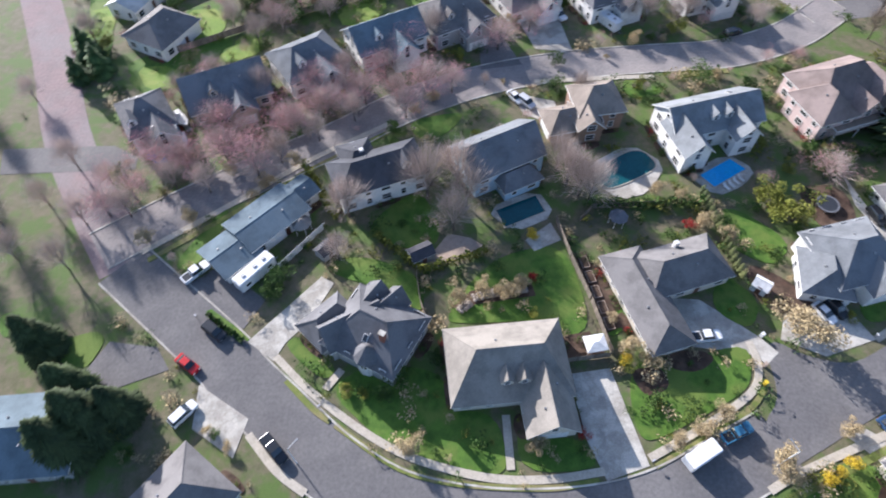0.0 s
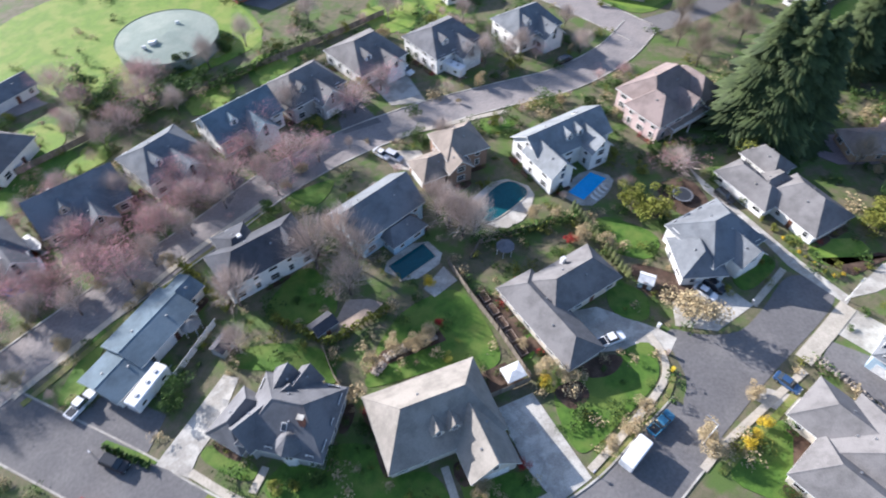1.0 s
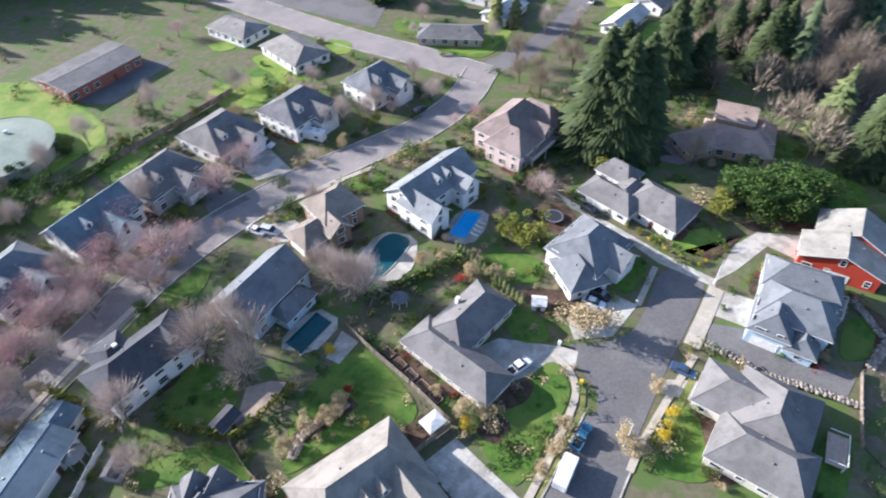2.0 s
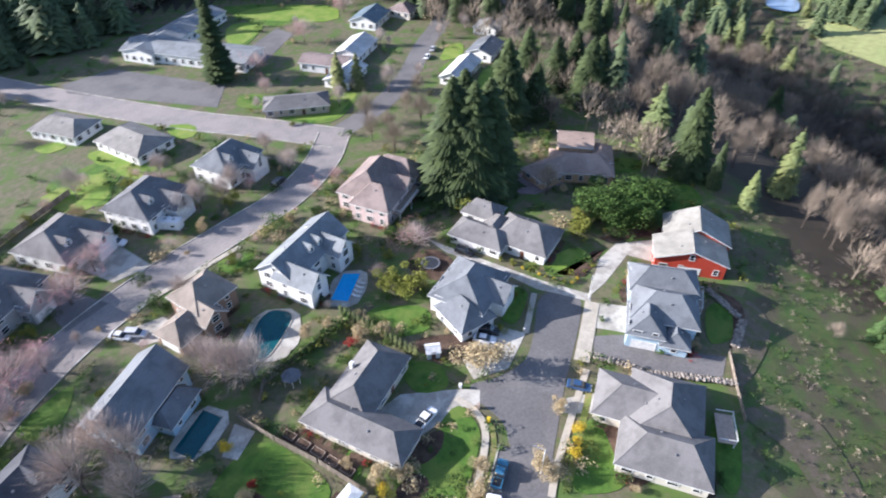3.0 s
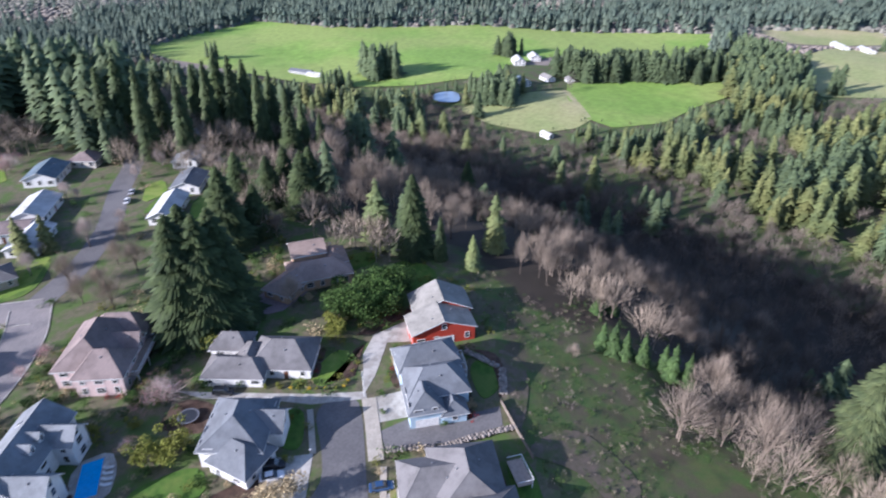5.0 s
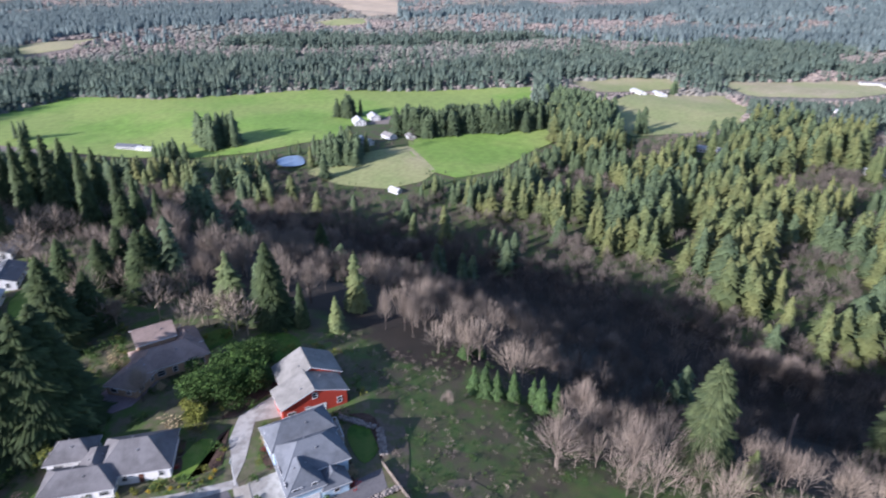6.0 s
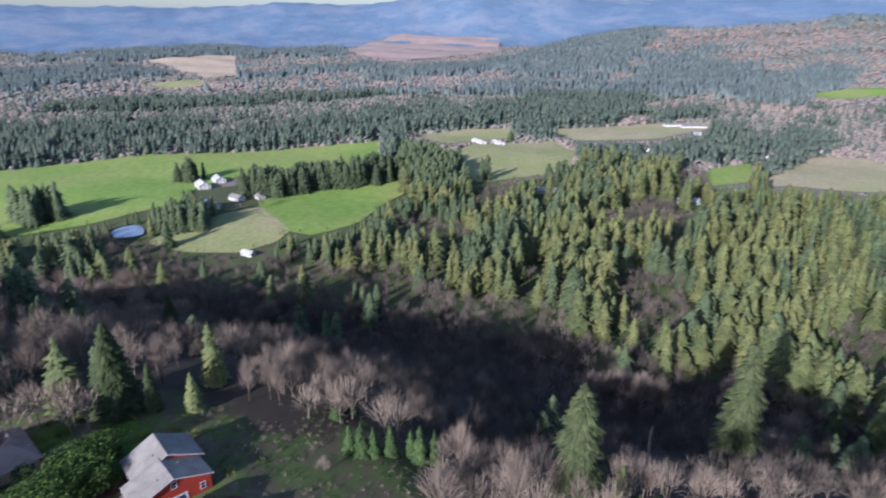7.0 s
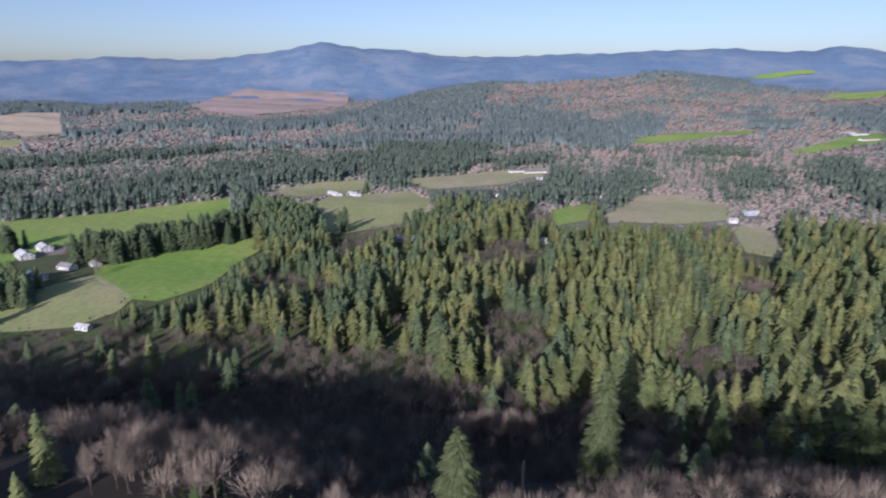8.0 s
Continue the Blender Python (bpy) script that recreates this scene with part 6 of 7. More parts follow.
M_LIGHT = material("headlight_glass", (0.6, 0.6, 0.58), None, 0.3, rough=0.1)
M_TAIL = material("tail_light", (0.35, 0.02, 0.02), None, 0.3, rough=0.2)


def loft(name, stations):
    """A closed body from cross-sections (x, half width low, half width high, z low, z high)."""
    v, f = [], []
    for x, w0, w1, z0, z1 in stations:
        s = (z1 - z0) * 0.25
        v += [(x, -w0, z0), (x, w0, z0), (x, w0, z1 - s), (x, w1, z1), (x, -w1, z1), (x, -w0, z1 - s)]
    n = len(stations)
    for i in range(n - 1):
        a, b = 6 * i, 6 * i + 6
        f += [(a + k, a + (k + 1) % 6, b + (k + 1) % 6, b + k) for k in range(6)]
    f += [tuple(range(5, -1, -1)), tuple(6 * (n - 1) + k for k in range(6))]
    me = mesh_of(name, v, f)
    return me


def wheel_meshes():
    bm = bmesh.new()
    bmesh.ops.create_cone(bm, cap_ends=True, segments=14, radius1=0.34, radius2=0.34, depth=0.22, matrix=Matrix.Rotation(radians(90), 4, "X"))
    bmesh.ops.bevel(bm, geom=[e for e in bm.edges if len(e.link_faces) == 2 and e.calc_face_angle() > 1], offset=0.04, segments=1, affect="EDGES")
    t = bpy.data.meshes.new("tyre")
    bm.to_mesh(t)
    bm.free()
    bm = bmesh.new()
    bmesh.ops.create_cone(bm, cap_ends=True, segments=10, radius1=0.2, radius2=0.2, depth=0.235, matrix=Matrix.Rotation(radians(90), 4, "X"))
    r = bpy.data.meshes.new("rim")
    bm.to_mesh(r)
    bm.free()
    t.materials.append(M_TYRE)
    r.materials.append(M_RIM)
    return t, r


TYRE, RIM = wheel_meshes()


def wheels(host, spots):
    for x, y in spots:
        w = part("wheel", TYRE, None, host, m=Matrix.Translation((x, y, 0.34)))
        part("rim", RIM, None, w)


CAR_SHAPES = {}


def car_shape(kind):
    if kind not in CAR_SHAPES:
        if kind == "pickup":
            body = [(-2.7, 0.85, 0.8, 0.45, 1.0), (-2.6, 0.95, 0.9, 0.35, 1.05), (1.2, 0.97, 0.9, 0.33, 1.08), (2.4, 0.95, 0.85, 0.35, 1.02), (2.7, 0.8, 0.7, 0.45, 0.9)]
            cab = [(-0.9, 0.85, 0.70, 1.05, 1.62), (-0.7, 0.86, 0.72, 1.05, 1.82), (0.7, 0.86, 0.72, 1.05, 1.82), (1.35, 0.86, 0.76, 1.05, 1.25)]
        elif kind == "suv":
            body = [(-2.35, 0.8, 0.75, 0.45, 0.95), (-2.25, 0.93, 0.86, 0.33, 1.05), (1.1, 0.95, 0.88, 0.3, 1.02), (2.1, 0.92, 0.8, 0.33, 0.95), (2.4, 0.75, 0.65, 0.42, 0.8)]
            cab = [(-2.2, 0.82, 0.66, 1.0, 1.35), (-1.9, 0.84, 0.7, 1.0, 1.72), (0.5, 0.84, 0.7, 1.0, 1.74), (1.25, 0.84, 0.76, 1.0, 1.15)]
        else:
            body = [(-2.3, 0.75, 0.7, 0.42, 0.85), (-2.15, 0.9, 0.82, 0.3, 0.95), (1.0, 0.91, 0.84, 0.28, 0.93), (2.0, 0.88, 0.76, 0.3, 0.82), (2.3, 0.7, 0.6, 0.4, 0.7)]
            cab = [(-1.75, 0.78, 0.66, 0.9, 1.0), (-1.1, 0.8, 0.62, 0.9, 1.40), (0.3, 0.8, 0.62, 0.9, 1.43), (1.1, 0.8, 0.72, 0.9, 1.0)]
        top = [(x, a * 0.98, b, z1 - 0.04, z1 + 0.02) for x, a, b, z0, z1 in cab[1:3]]
        top = [(x, b * 1.0, b * 0.96, z0, z1) for x, a, b, z0, z1 in top]
        CAR_SHAPES[kind] = body, cab, top
    return CAR_SHAPES[kind]


def car(label, kind, paint, x, y, ang):
    body, cab, top = car_shape(kind)
    e = thing("pickup_truck" if kind == "pickup" else "car", x, y, 0.06, ang, label, "pickup" if kind == "pickup" else "car", "parked vehicles")
    b = part("body", loft("body", body), M_PAINT[paint], e)
    part("cabin_glass", loft("cabin_glass", cab), M_GLASS, e)
    part("roof", loft("roof", top), M_PAINT[paint], e)
    end = body[-1][0]
    for s in (-1, 1):
        part("headlight", box_mesh("headlight", end - 0.12, s * 0.55 - 0.14, 0.62, end + 0.03, s * 0.55 + 0.14, 0.76, 0.02), M_LIGHT, b)
        part("tail_light", box_mesh("tail_light", body[0][0] - 0.03, s * 0.62 - 0.1, 0.7, body[0][0] + 0.1, s * 0.62 + 0.1, 0.86, 0.02), M_TAIL, b)
    if kind == "pickup":
        part("cargo_bed", box_mesh("cargo_bed", -2.45, -0.72, 1.03, -1.0, 0.72, 1.075, 0.01), M_PAINT["black"], b)
    wheels(e, [(u, s * 0.84) for u in (-1.45, 1.45) for s in (-1, 1)])


car("black car parked at the kerb of the street", "suv", "black", -38.8, 47.2, -35)
car("red car parked at the kerb of the street", "sedan", "red", -41.9, 41.2, -35)
car("white sport utility car on a paved drive", "suv", "white", -40.7, 32.9, 51)
car("dark blue car parked along the kerb", "pickup", "black", -25.6, 27.4, -46)
car("blue pickup truck towing a white trailer", "pickup", "teal", 45.2, 29.9, 24)
car("white pickup truck on a curved concrete drive", "pickup", "white", 44.3, 46.3, 6)
car("white car parked in front of a garage", "sedan", "white", 66.0, 50.8, -60)
car("dark car parked beside a white car", "suv", "black", 68.2, 51.8, -60)
car("dark blue car on a concrete drive", "sedan", "blue", 69.3, 30.4, -64)
car("white pickup truck on an asphalt drive", "pickup", "white", 28.7, 134.9, -57)
car("white car on a pale concrete drive", "sedan", "white", 16.0, 105.0, -56)
car("silver car beside another on the drive", "suv", "silver", 18.4, 103.4, -50)
car("white pickup truck beside a long low house", "pickup", "white", -44.6, 59.0, 47)
car("dark green car on a narrow lane", "suv", "black", 83.3, 71.8, -76)
car("blue car in front of a dark-roofed house", "sedan", "bright", -58.6, 86.5, -33)
car("white car beside a low ranch house", "sedan", "white", 92.2, 163.2, -70)
car("white car parked by the narrow road", "sedan", "white", 157.2, 156.4, 30)
car("silver car parked by the narrow road", "sedan", "silver", 163.8, 159.9, 32)
car("dark car parked by the street corner", "suv", "black", 70.5, 127.8, 20)


def trailer(label, x, y, ang, L, W, h, name="caravan", vents=True):
    """A boxy trailer with rounded edges, wheels, drawbar, door, windows and roof hatches."""
    e = thing(name, x, y, 0.06, ang, label, name.replace("_", " "), "parked vehicles")
    b = part("body", box_mesh("body", -L / 2, -W / 2, 0.45, L / 2, W / 2, h, 0.16), M_PAINT["white"], e)
    part("drawbar", box_mesh("drawbar", L / 2 - 0.1, -0.08, 0.4, L / 2 + 1.1, 0.08, 0.52, 0.02), M_METAL, e)
    part("door", box_mesh("door", -0.2, -W / 2 - 0.03, 0.6, 0.55, -W / 2 + 0.02, h - 0.35, 0.01), M_TRIM, b)
    if vents:
        for u in (-0.28, 0.05, 0.3):
            part("roof_hatch", box_mesh("roof_hatch", u * L - 0.35, -0.3, h - 0.02, u * L + 0.35, 0.3, h + 0.2, 0.04), M_METAL if u else M_GLASS, b)
        for u in (-0.3, 0.3):
            part("window", box_mesh("window", u * L - 0.5, -W / 2 - 0.02, 1.4, u * L + 0.5, -W / 2 + 0.02, 2.0, 0.02), M_GLASS, b)
    wheels(e, [(u, s * (W / 2 - 0.14)) for u in (-0.5, 0.4) for s in (-1, 1)])


trailer("white caravan with roof hatches beside the house", -33.6, 58.5, 51, 8.0, 2.5, 3.0)
trailer("white caravan on a drive by the street", 40.0, 131.8, -54, 8.6, 2.5, 3.0)
trailer("plain white box trailer at the kerb", 38.7, 26.3, 30, 5.6, 2.4, 2.6, "box_trailer", False)


def boat(x, y, ang, L):
    e = thing("boat", x, y, 0.06, ang, "white motor boat under a cover on its trailer", "boat", "parked vehicles")
    part("hull", loft("hull", [(-L / 2, 0.8, 0.95, 0.7, 1.4), (0, 0.85, 1.05, 0.6, 1.45), (L * 0.3, 0.6, 0.9, 0.7, 1.5), (L / 2, 0.05, 0.1, 1.2, 1.55)]), M_PAINT["white"], e)
    part("cover", loft("cover", [(-L / 2 + 0.2, 0.85, 0.4, 1.38, 1.6), (0, 0.9, 0.4, 1.42, 1.95), (L * 0.3, 0.7, 0.25, 1.45, 1.65)]), M_WALL["white"], e)
    part("trailer_frame", box_mesh("trailer_frame", -L / 2, -0.5, 0.34, L / 2 + 0.8, 0.5, 0.62, 0.02), M_METAL, e)
    wheels(e, [(-0.4, s * 0.95) for s in (-1, 1)])


boat(-56.3, 97.5, -50, 5.8)
boat(-54.4, 91.0, -64, 4.6)

# ---- fences, hedges, walls ----
M_FENCE = material("weathered_fence", (0.24, 0.20, 0.16), (0.16, 0.135, 0.11), 0.8, bump=0.01, each=0.25)
M_FENCE_WHITE = material("white_fence", (0.72, 0.72, 0.70), None, 0.8, rough=0.5)
M_STONE = material("wall_stone", (0.30, 0.26, 0.22), (0.20, 0.175, 0.15), 0.5, bump=0.03, each=0.35)


def fence(label, h, mat, *pts, gap=0.0):
    x0, y0 = pts[0]
    e = thing("fence", x0, y0, 0, 0, label, "fence", "fences")
    board = box_mesh("board", 0, -0.02, 0.08, 0.58, 0.02, h)
    board.materials.append(mat)
    post = box_mesh("post", -0.06, -0.06, -0.2, 0.06, 0.06, h + 0.12, 0.01)
    post.materials.append(mat)
    for (ax, ay), (bx, by) in zip(pts[:-1], pts[1:]):
        ln, ang = math.hypot(bx - ax, by - ay), math.degrees(math.atan2(by - ay, bx - ax))
        m = pose(ax - x0, ay - y0, 0, 0, 0, ang)
        for i in range(int(ln / 0.6)):
            part("board", board, None, e, m=m @ Matrix.Translation((i * 0.6, 0, 0)))
        for i in range(int(ln / 2.4) + 1):
            part("post", post, None, e, m=m @ Matrix.Translation((i * 2.4, 0.08, 0)))
        part("rail", box_mesh("rail", 0, 0.03, h * 0.8, ln, 0.09, h * 0.8 + 0.1), mat, e, m=m)


fence("weathered grey board fence between back gardens", 1.8, M_FENCE, (-4.8, 58.5), (-4.0, 53.0), (-2.4, 48.0))
fence("weathered grey board fence between back gardens", 1.8, M_FENCE, (21.6, 70.9), (23.5, 62.4), (26.0, 53.3), (28.1, 43.0))
fence("dark board fence beside the driveway", 1.8, M_FENCE, (19.5, 41.7), (28.1, 42.9))
fence("white board fence catching the sun", 1.9, M_FENCE_WHITE, (-29.6, 60.0), (-22.3, 69.5))
fence("grey board fence behind the street houses", 1.8, M_FENCE, (-66, 119), (-45, 131), (-24, 141), (4, 152), (30, 164))
fence("grey board fence between gardens", 1.6, M_FENCE, (26.3, 71.0), (29.0, 74.0), (44, 75))
fence("grey board fence along the slope", 1.2, M_FENCE, (96.5, 13.5), (89.5, 9.0), (83.0, 4.5))


def hedge(label, w, h, mat, *pts):
    """A clipped hedge: a leafy mass along a line."""
    x0, y0 = pts[0]
    hr = np.random.default_rng(len(pts) + int(abs(x0) * 10))
    v, f = [], []
    for (ax, ay), (bx, by) in zip(pts[:-1], pts[1:]):
        ln = math.hypot(bx - ax, by - ay)
        ux, uy = (bx - ax) / ln, (by - ay) / ln
        n = int(ln * 42)
        for _ in range(n):
            s, side, up_ = hr.random() * ln, hr.uniform(-1, 1), hr.random() ** 0.6
            wob = 1 + 0.18 * math.sin(s * 2.3) + 0.1 * hr.normal()
            px, py, pz = ax - x0 + ux * s - uy * side * w / 2 * wob * (1.1 - 0.4 * up_), ay - y0 + uy * s + ux * side * w / 2 * wob * (1.1 - 0.4 * up_), h * up_ * wob
            a, b = hr.normal(size=3) * 0.17, hr.normal(size=3) * 0.17
            c = len(v)
            p = np.array([px, py, max(0.05, pz)])
            v += [p - a, p + b, p + a, p - b]
            f += [(c, c + 1, c + 2), (c, c + 2, c + 3)]
    e = thing("hedge", x0, y0, 0, 0, label, "hedge", "hedges")
    part("foliage", fast_mesh("foliage", v, f), mat, e)
    return e


hedge("clipped green hedge between gardens", 1.3, 1.9, M_YELLOW, (-12.5, 67.2), (-3.8, 59.3), (8.2, 63.7))
hedge("dense green hedge behind the pools", 1.8, 2.2, M_LEAF, (50.7, 75.0), (40, 74.6), (27.2, 74.4))
hedge("narrow green hedge beside the street house", 1.7, 2.0, M_YELLOW, (-28.6, 85.2), (-20.2, 71.2))
hedge("green hedge by a drive", 1.6, 2.4, M_LEAF, (74.9, 86.5), (84, 88), (92.2, 87.9))
hedge("low clipped kerbside hedge by the drive", 0.9, 0.9, M_LEAF, (-40.8, 50.6), (-33.6, 45.4))
hedge("dark hedge row behind the gardens", 2.2, 2.4, M_LEAF, (-20, 140), (-8, 147), (6, 156))
ARBOR = [fast_mesh("crown", *conifer_arrays(3.6, 0.75, 14, 9, 1, rnd, 0.1, 0.02, 0.5)) for _ in range(3)]
ARBOR_TRUNK = trunk_mesh(3.4, 0.07, rnd)
for i in range(17):
    t = i / 16
    e = thing("arborvitae", 50.9 + 2.6 * t, 77.5 - 19.5 * t, 0, 40 * i, "narrow columnar evergreen in a garden row", "tree", "row of columnar evergreens")
    part("crown", ARBOR[i % 3], M_CEDAR, e)
    part("trunk", ARBOR_TRUNK, M_BARK, e)


def stone_wall(label, h, *pts):
    """A dry wall of uneven stones in two courses."""
    x0, y0 = pts[0]
    e = thing("stone_wall", x0, y0, 0, 0, label, "wall", "garden walls")
    sr = random.Random(5)
    shapes = []
    for k in range(5):
        bm = bmesh.new()
        bmesh.ops.create_icosphere(bm, subdivisions=1, radius=0.5)
        for v in bm.verts:
            v.co = Vector((v.co.x * sr.uniform(0.8, 1.2), v.co.y * sr.uniform(0.7, 1.1), v.co.z * sr.uniform(0.6, 0.9)))
        me = bpy.data.meshes.new("stone")
        bm.to_mesh(me)
        bm.free()
        me.materials.append(M_STONE)
        shapes.append(me)
    for (ax, ay), (bx, by) in zip(pts[:-1], pts[1:]):
        ln, ang = math.hypot(bx - ax, by - ay), math.degrees(math.atan2(by - ay, bx - ax))
        for row in range(3):
            for i in range(int(ln / 0.72)):
                m = pose(ax - x0, ay - y0, 0, 0, 0, ang) @ pose(i * 0.72 + sr.uniform(-0.1, 0.1), (row - 1) * 0.55 + sr.uniform(-0.12, 0.12), 0.15 + 0.22 * h * (2 - row), sr.uniform(-15, 15), sr.uniform(-15, 15), sr.uniform(0, 360))
                part("stone", shapes[sr.randrange(5)], None, e, m=m @ Matrix.Scale(sr.uniform(0.7, 1.15), 4))
    return e


stone_wall("rough boulder retaining wall between two drives", 1.0, (77.5, 33.0), (79.5, 28.0), (81.2, 22.6), (86.0, 16.0), (91.0, 8.5))
stone_wall("low garden wall of rough stones", 0.6, (3.0, 51.5), (5.5, 54.0), (9.0, 55.0), (15.5, 56.0))
stone_wall("low boulder edge below the lawn", 0.6, (111, 25), (107, 15), (98.5, 13.2))

# ---- yard and street things ----
M_ROUGHWOOD = material("deck_boards", (0.42, 0.33, 0.26), (0.33, 0.26, 0.21), 0.8, bump=0.01)
M_DARKFELT = material("dark_roofing", (0.07, 0.07, 0.08), None, 1, rough=0.9)
M_CANVAS = material("white_canvas", (0.78, 0.77, 0.74), None, 1, rough=0.8)
M_GREYCLOTH = material("grey_cloth", (0.16, 0.165, 0.185), None, 0.8, rough=0.9)
M_BLACKNET = material("black_netting", (0.035, 0.04, 0.05), None, 0.4, rough=0.6)


def pitched_shed(label, x, y, ang, L, W, h, wall, roof, name="garden_shed"):
    e = thing(name, x, y, 0.05, ang, label, "shed")
    walls_part(e, Matrix.Identity(4), L, W, h, 0.8, "gable", wall)
    roof_part(e, Matrix.Identity(4), L, W, h, 0.8, "gable", 0, roof, 0.2, 0.1)
    d = part("door", DOOR, None, e, m=Matrix.Translation((0, -W / 2 - 0.003, 0)) @ Matrix.Diagonal((0.9, 1, 0.92, 1)))
    part("door_handle", KNOB, None, d)


pitched_shed("small dark-roofed garden shed beside a patio", -4.0, 62.6, 28, 4.2, 3.0, 2.1, M_WALL["grey"], M_DARKFELT)
pitched_shed("small white garden tent on the lawn", 56.3, 56.0, -38, 2.6, 2.4, 1.8, M_CANVAS, M_CANVAS, "garden_tent")
pitched_shed("small grey-roofed lean-to shed by a fence", -21.5, 63.5, 50, 3.2, 2.6, 1.9, M_WALL["grey"], M_DARKFELT)


def canopy(x, y, ang, L, W, h):
    e = thing("canopy", x, y, 0.05, ang, "square white canvas canopy on four posts", "canopy")
    for sx in (-1, 1):
        for sy in (-1, 1):
            part("post", box_mesh("post", sx * L / 2 - 0.04, sy * W / 2 - 0.04, 0, sx * L / 2 + 0.04, sy * W / 2 + 0.04, h), M_METAL, e)
    v = [(-L / 2 - 0.1, -W / 2 - 0.1, h), (L / 2 + 0.1, -W / 2 - 0.1, h), (L / 2 + 0.1, W / 2 + 0.1, h), (-L / 2 - 0.1, W / 2 + 0.1, h), (-0.4, 0, h + 0.45), (0.4, 0, h + 0.45)]
    v += [(a, b, c - 0.25) for a, b, c in v[:4]]
    part("cover", mesh_of("cover", v, [(0, 1, 5, 4), (1, 2, 5), (2, 3, 4, 5), (3, 0, 4), (1, 0, 6, 7), (2, 1, 7, 8), (3, 2, 8, 9), (0, 3, 9, 6)]), M_CANVAS, e)


canopy(25.2, 44.3, 10, 3.4, 2.8, 2.2)


def gazebo(label, x, y, r, h, mat):
    e = thing("gazebo", x, y, 0.05, 0, label, "gazebo")
    for k in range(6):
        a = k * math.pi / 3
        part("post", box_mesh("post", r * 0.85 * math.cos(a) - 0.05, r * 0.85 * math.sin(a) - 0.05, 0, r * 0.85 * math.cos(a) + 0.05, r * 0.85 * math.sin(a) + 0.05, h), M_TRIM, e)
    bm = bmesh.new()
    bmesh.ops.create_cone(bm, cap_ends=True, segments=8, radius1=r, radius2=0.1, depth=1.1, matrix=Matrix.Translation((0, 0, h + 0.5)))
    part("roof", bm, mat, e)


gazebo("grey eight-sided gazebo roof in a garden", 33.2, 70.6, 1.9, 2.1, M_GREYCLOTH)
gazebo("pale domed gazebo beside the long house", -26.6, 69.0, 2.0, 2.2, M_ROOF["pale"])


def trampoline(x, y, r):
    e = thing("trampoline", x, y, 0.05, 0, "round black trampoline with a blue-grey rim", "trampoline")
    bm = bmesh.new()
    bmesh.ops.create_cone(bm, cap_ends=True, segments=24, radius1=r * 0.85, radius2=r * 0.85, depth=0.03, matrix=Matrix.Translation((0, 0, 0.85)))
    part("mat", bm, M_BLACKNET, e)
    v, f = [], []
    for i in range(24):
        a = i * math.pi / 12
        for q, z in ((r * 0.85, 0.84), (r * 0.85, 0.9), (r, 0.9), (r, 0.84)):
            v.append((q * math.cos(a), q * math.sin(a), z))
    for i in range(24):
        a, b = 4 * i, 4 * ((i + 1) % 24)
        f += [(a + k, a + (k + 1) % 4, b + (k + 1) % 4, b + k) for k in range(4)]
    part("rim", mesh_of("rim", v, f), M_GREYCLOTH, e)
    for i in range(6):
        a = i * math.pi / 3
        part("leg", box_mesh("leg", r * 0.95 * math.cos(a) - 0.03, r * 0.95 * math.sin(a) - 0.03, 0, r * 0.95 * math.cos(a) + 0.03, r * 0.95 * math.sin(a) + 0.03, 0.86), M_METAL, e)


trampoline(74.8, 74.6, 2.2)

slab("patio", [(-3.4, 61.4), (1.0, 68.0), (5.2, 67.0), (7.6, 65.2), (-2.0, 59.6)], 0.125, M_ROUGHWOOD, "pale wooden deck with garden furniture", "deck")
slab("patio", [(15.5, 66.5), (20.6, 70.6), (22.2, 66.6), (17.0, 64.0)], 0.125, M_CONCRETE, "small paved terrace behind the pool", "paving")
slab("patio", [(19.3, 46.5), (25, 47.5), (27, 43.6), (19.8, 42.3)], 0.118, M_MULCH, "bare earth corner beside the canopy", "ground")
slab("garden_bed", [(24.2, 63.5), (26.5, 64.0), (31.0, 48.5), (27.6, 47.0)], 0.112, M_MULCH, "brown vegetable beds along the fence", "bed")
slab("garden_bed", [(1.5, 52.0), (5.0, 55.5), (15.8, 57.2), (16.5, 54.5), (8.5, 53.2)], 0.116, M_MULCH, "brown planting bed with rocks", "bed")
slab("garden_bed", cut_corners([(37, 43.2), (43, 44.2), (45.5, 42.5), (42, 40.0), (37.5, 40.5)]), 0.118, M_MULCH, "round dark mulch bed in the lawn", "bed")
slab("garden_bed", cut_corners([(30.3, 40.5), (36, 41.2), (37, 37.5), (32.5, 35.5)]), 0.122, M_MULCH, "mulch bed with small shrubs", "bed")
slab("garden_bed", [(57.8, 12.7), (66, 24), (69.0, 22.2), (62, 11)], 0.122, M_MULCH, "brown planting bed beside the house", "bed")
slab("garden_bed", cut_corners([(112, 24), (112.5, 17), (102, 12.6), (97, 14), (101.3, 14.6), (110.4, 18.8)]), 0.118, M_MULCH, "red-brown mulch bed round a lawn", "bed")
slab("garden_bed", [(104.5, 50.2), (107, 48.6), (96, 46.6), (91.5, 52.4), (93.5, 49.6)], 0.116, M_MULCH, "red-brown mulch bed beside a lane", "bed")
slab("garden_bed", [(109.5, 52), (121, 46.5), (119.8, 42.6), (110.9, 48.4)], 0.117, M_MULCH, "red-brown mulch slope by the barn", "bed")
slab("garden_bed", cut_corners([(55, 62), (62, 58), (66, 52), (61, 50), (55, 53)]), 0.105, M_MULCH, "brown planting bed under a budding tree", "bed")
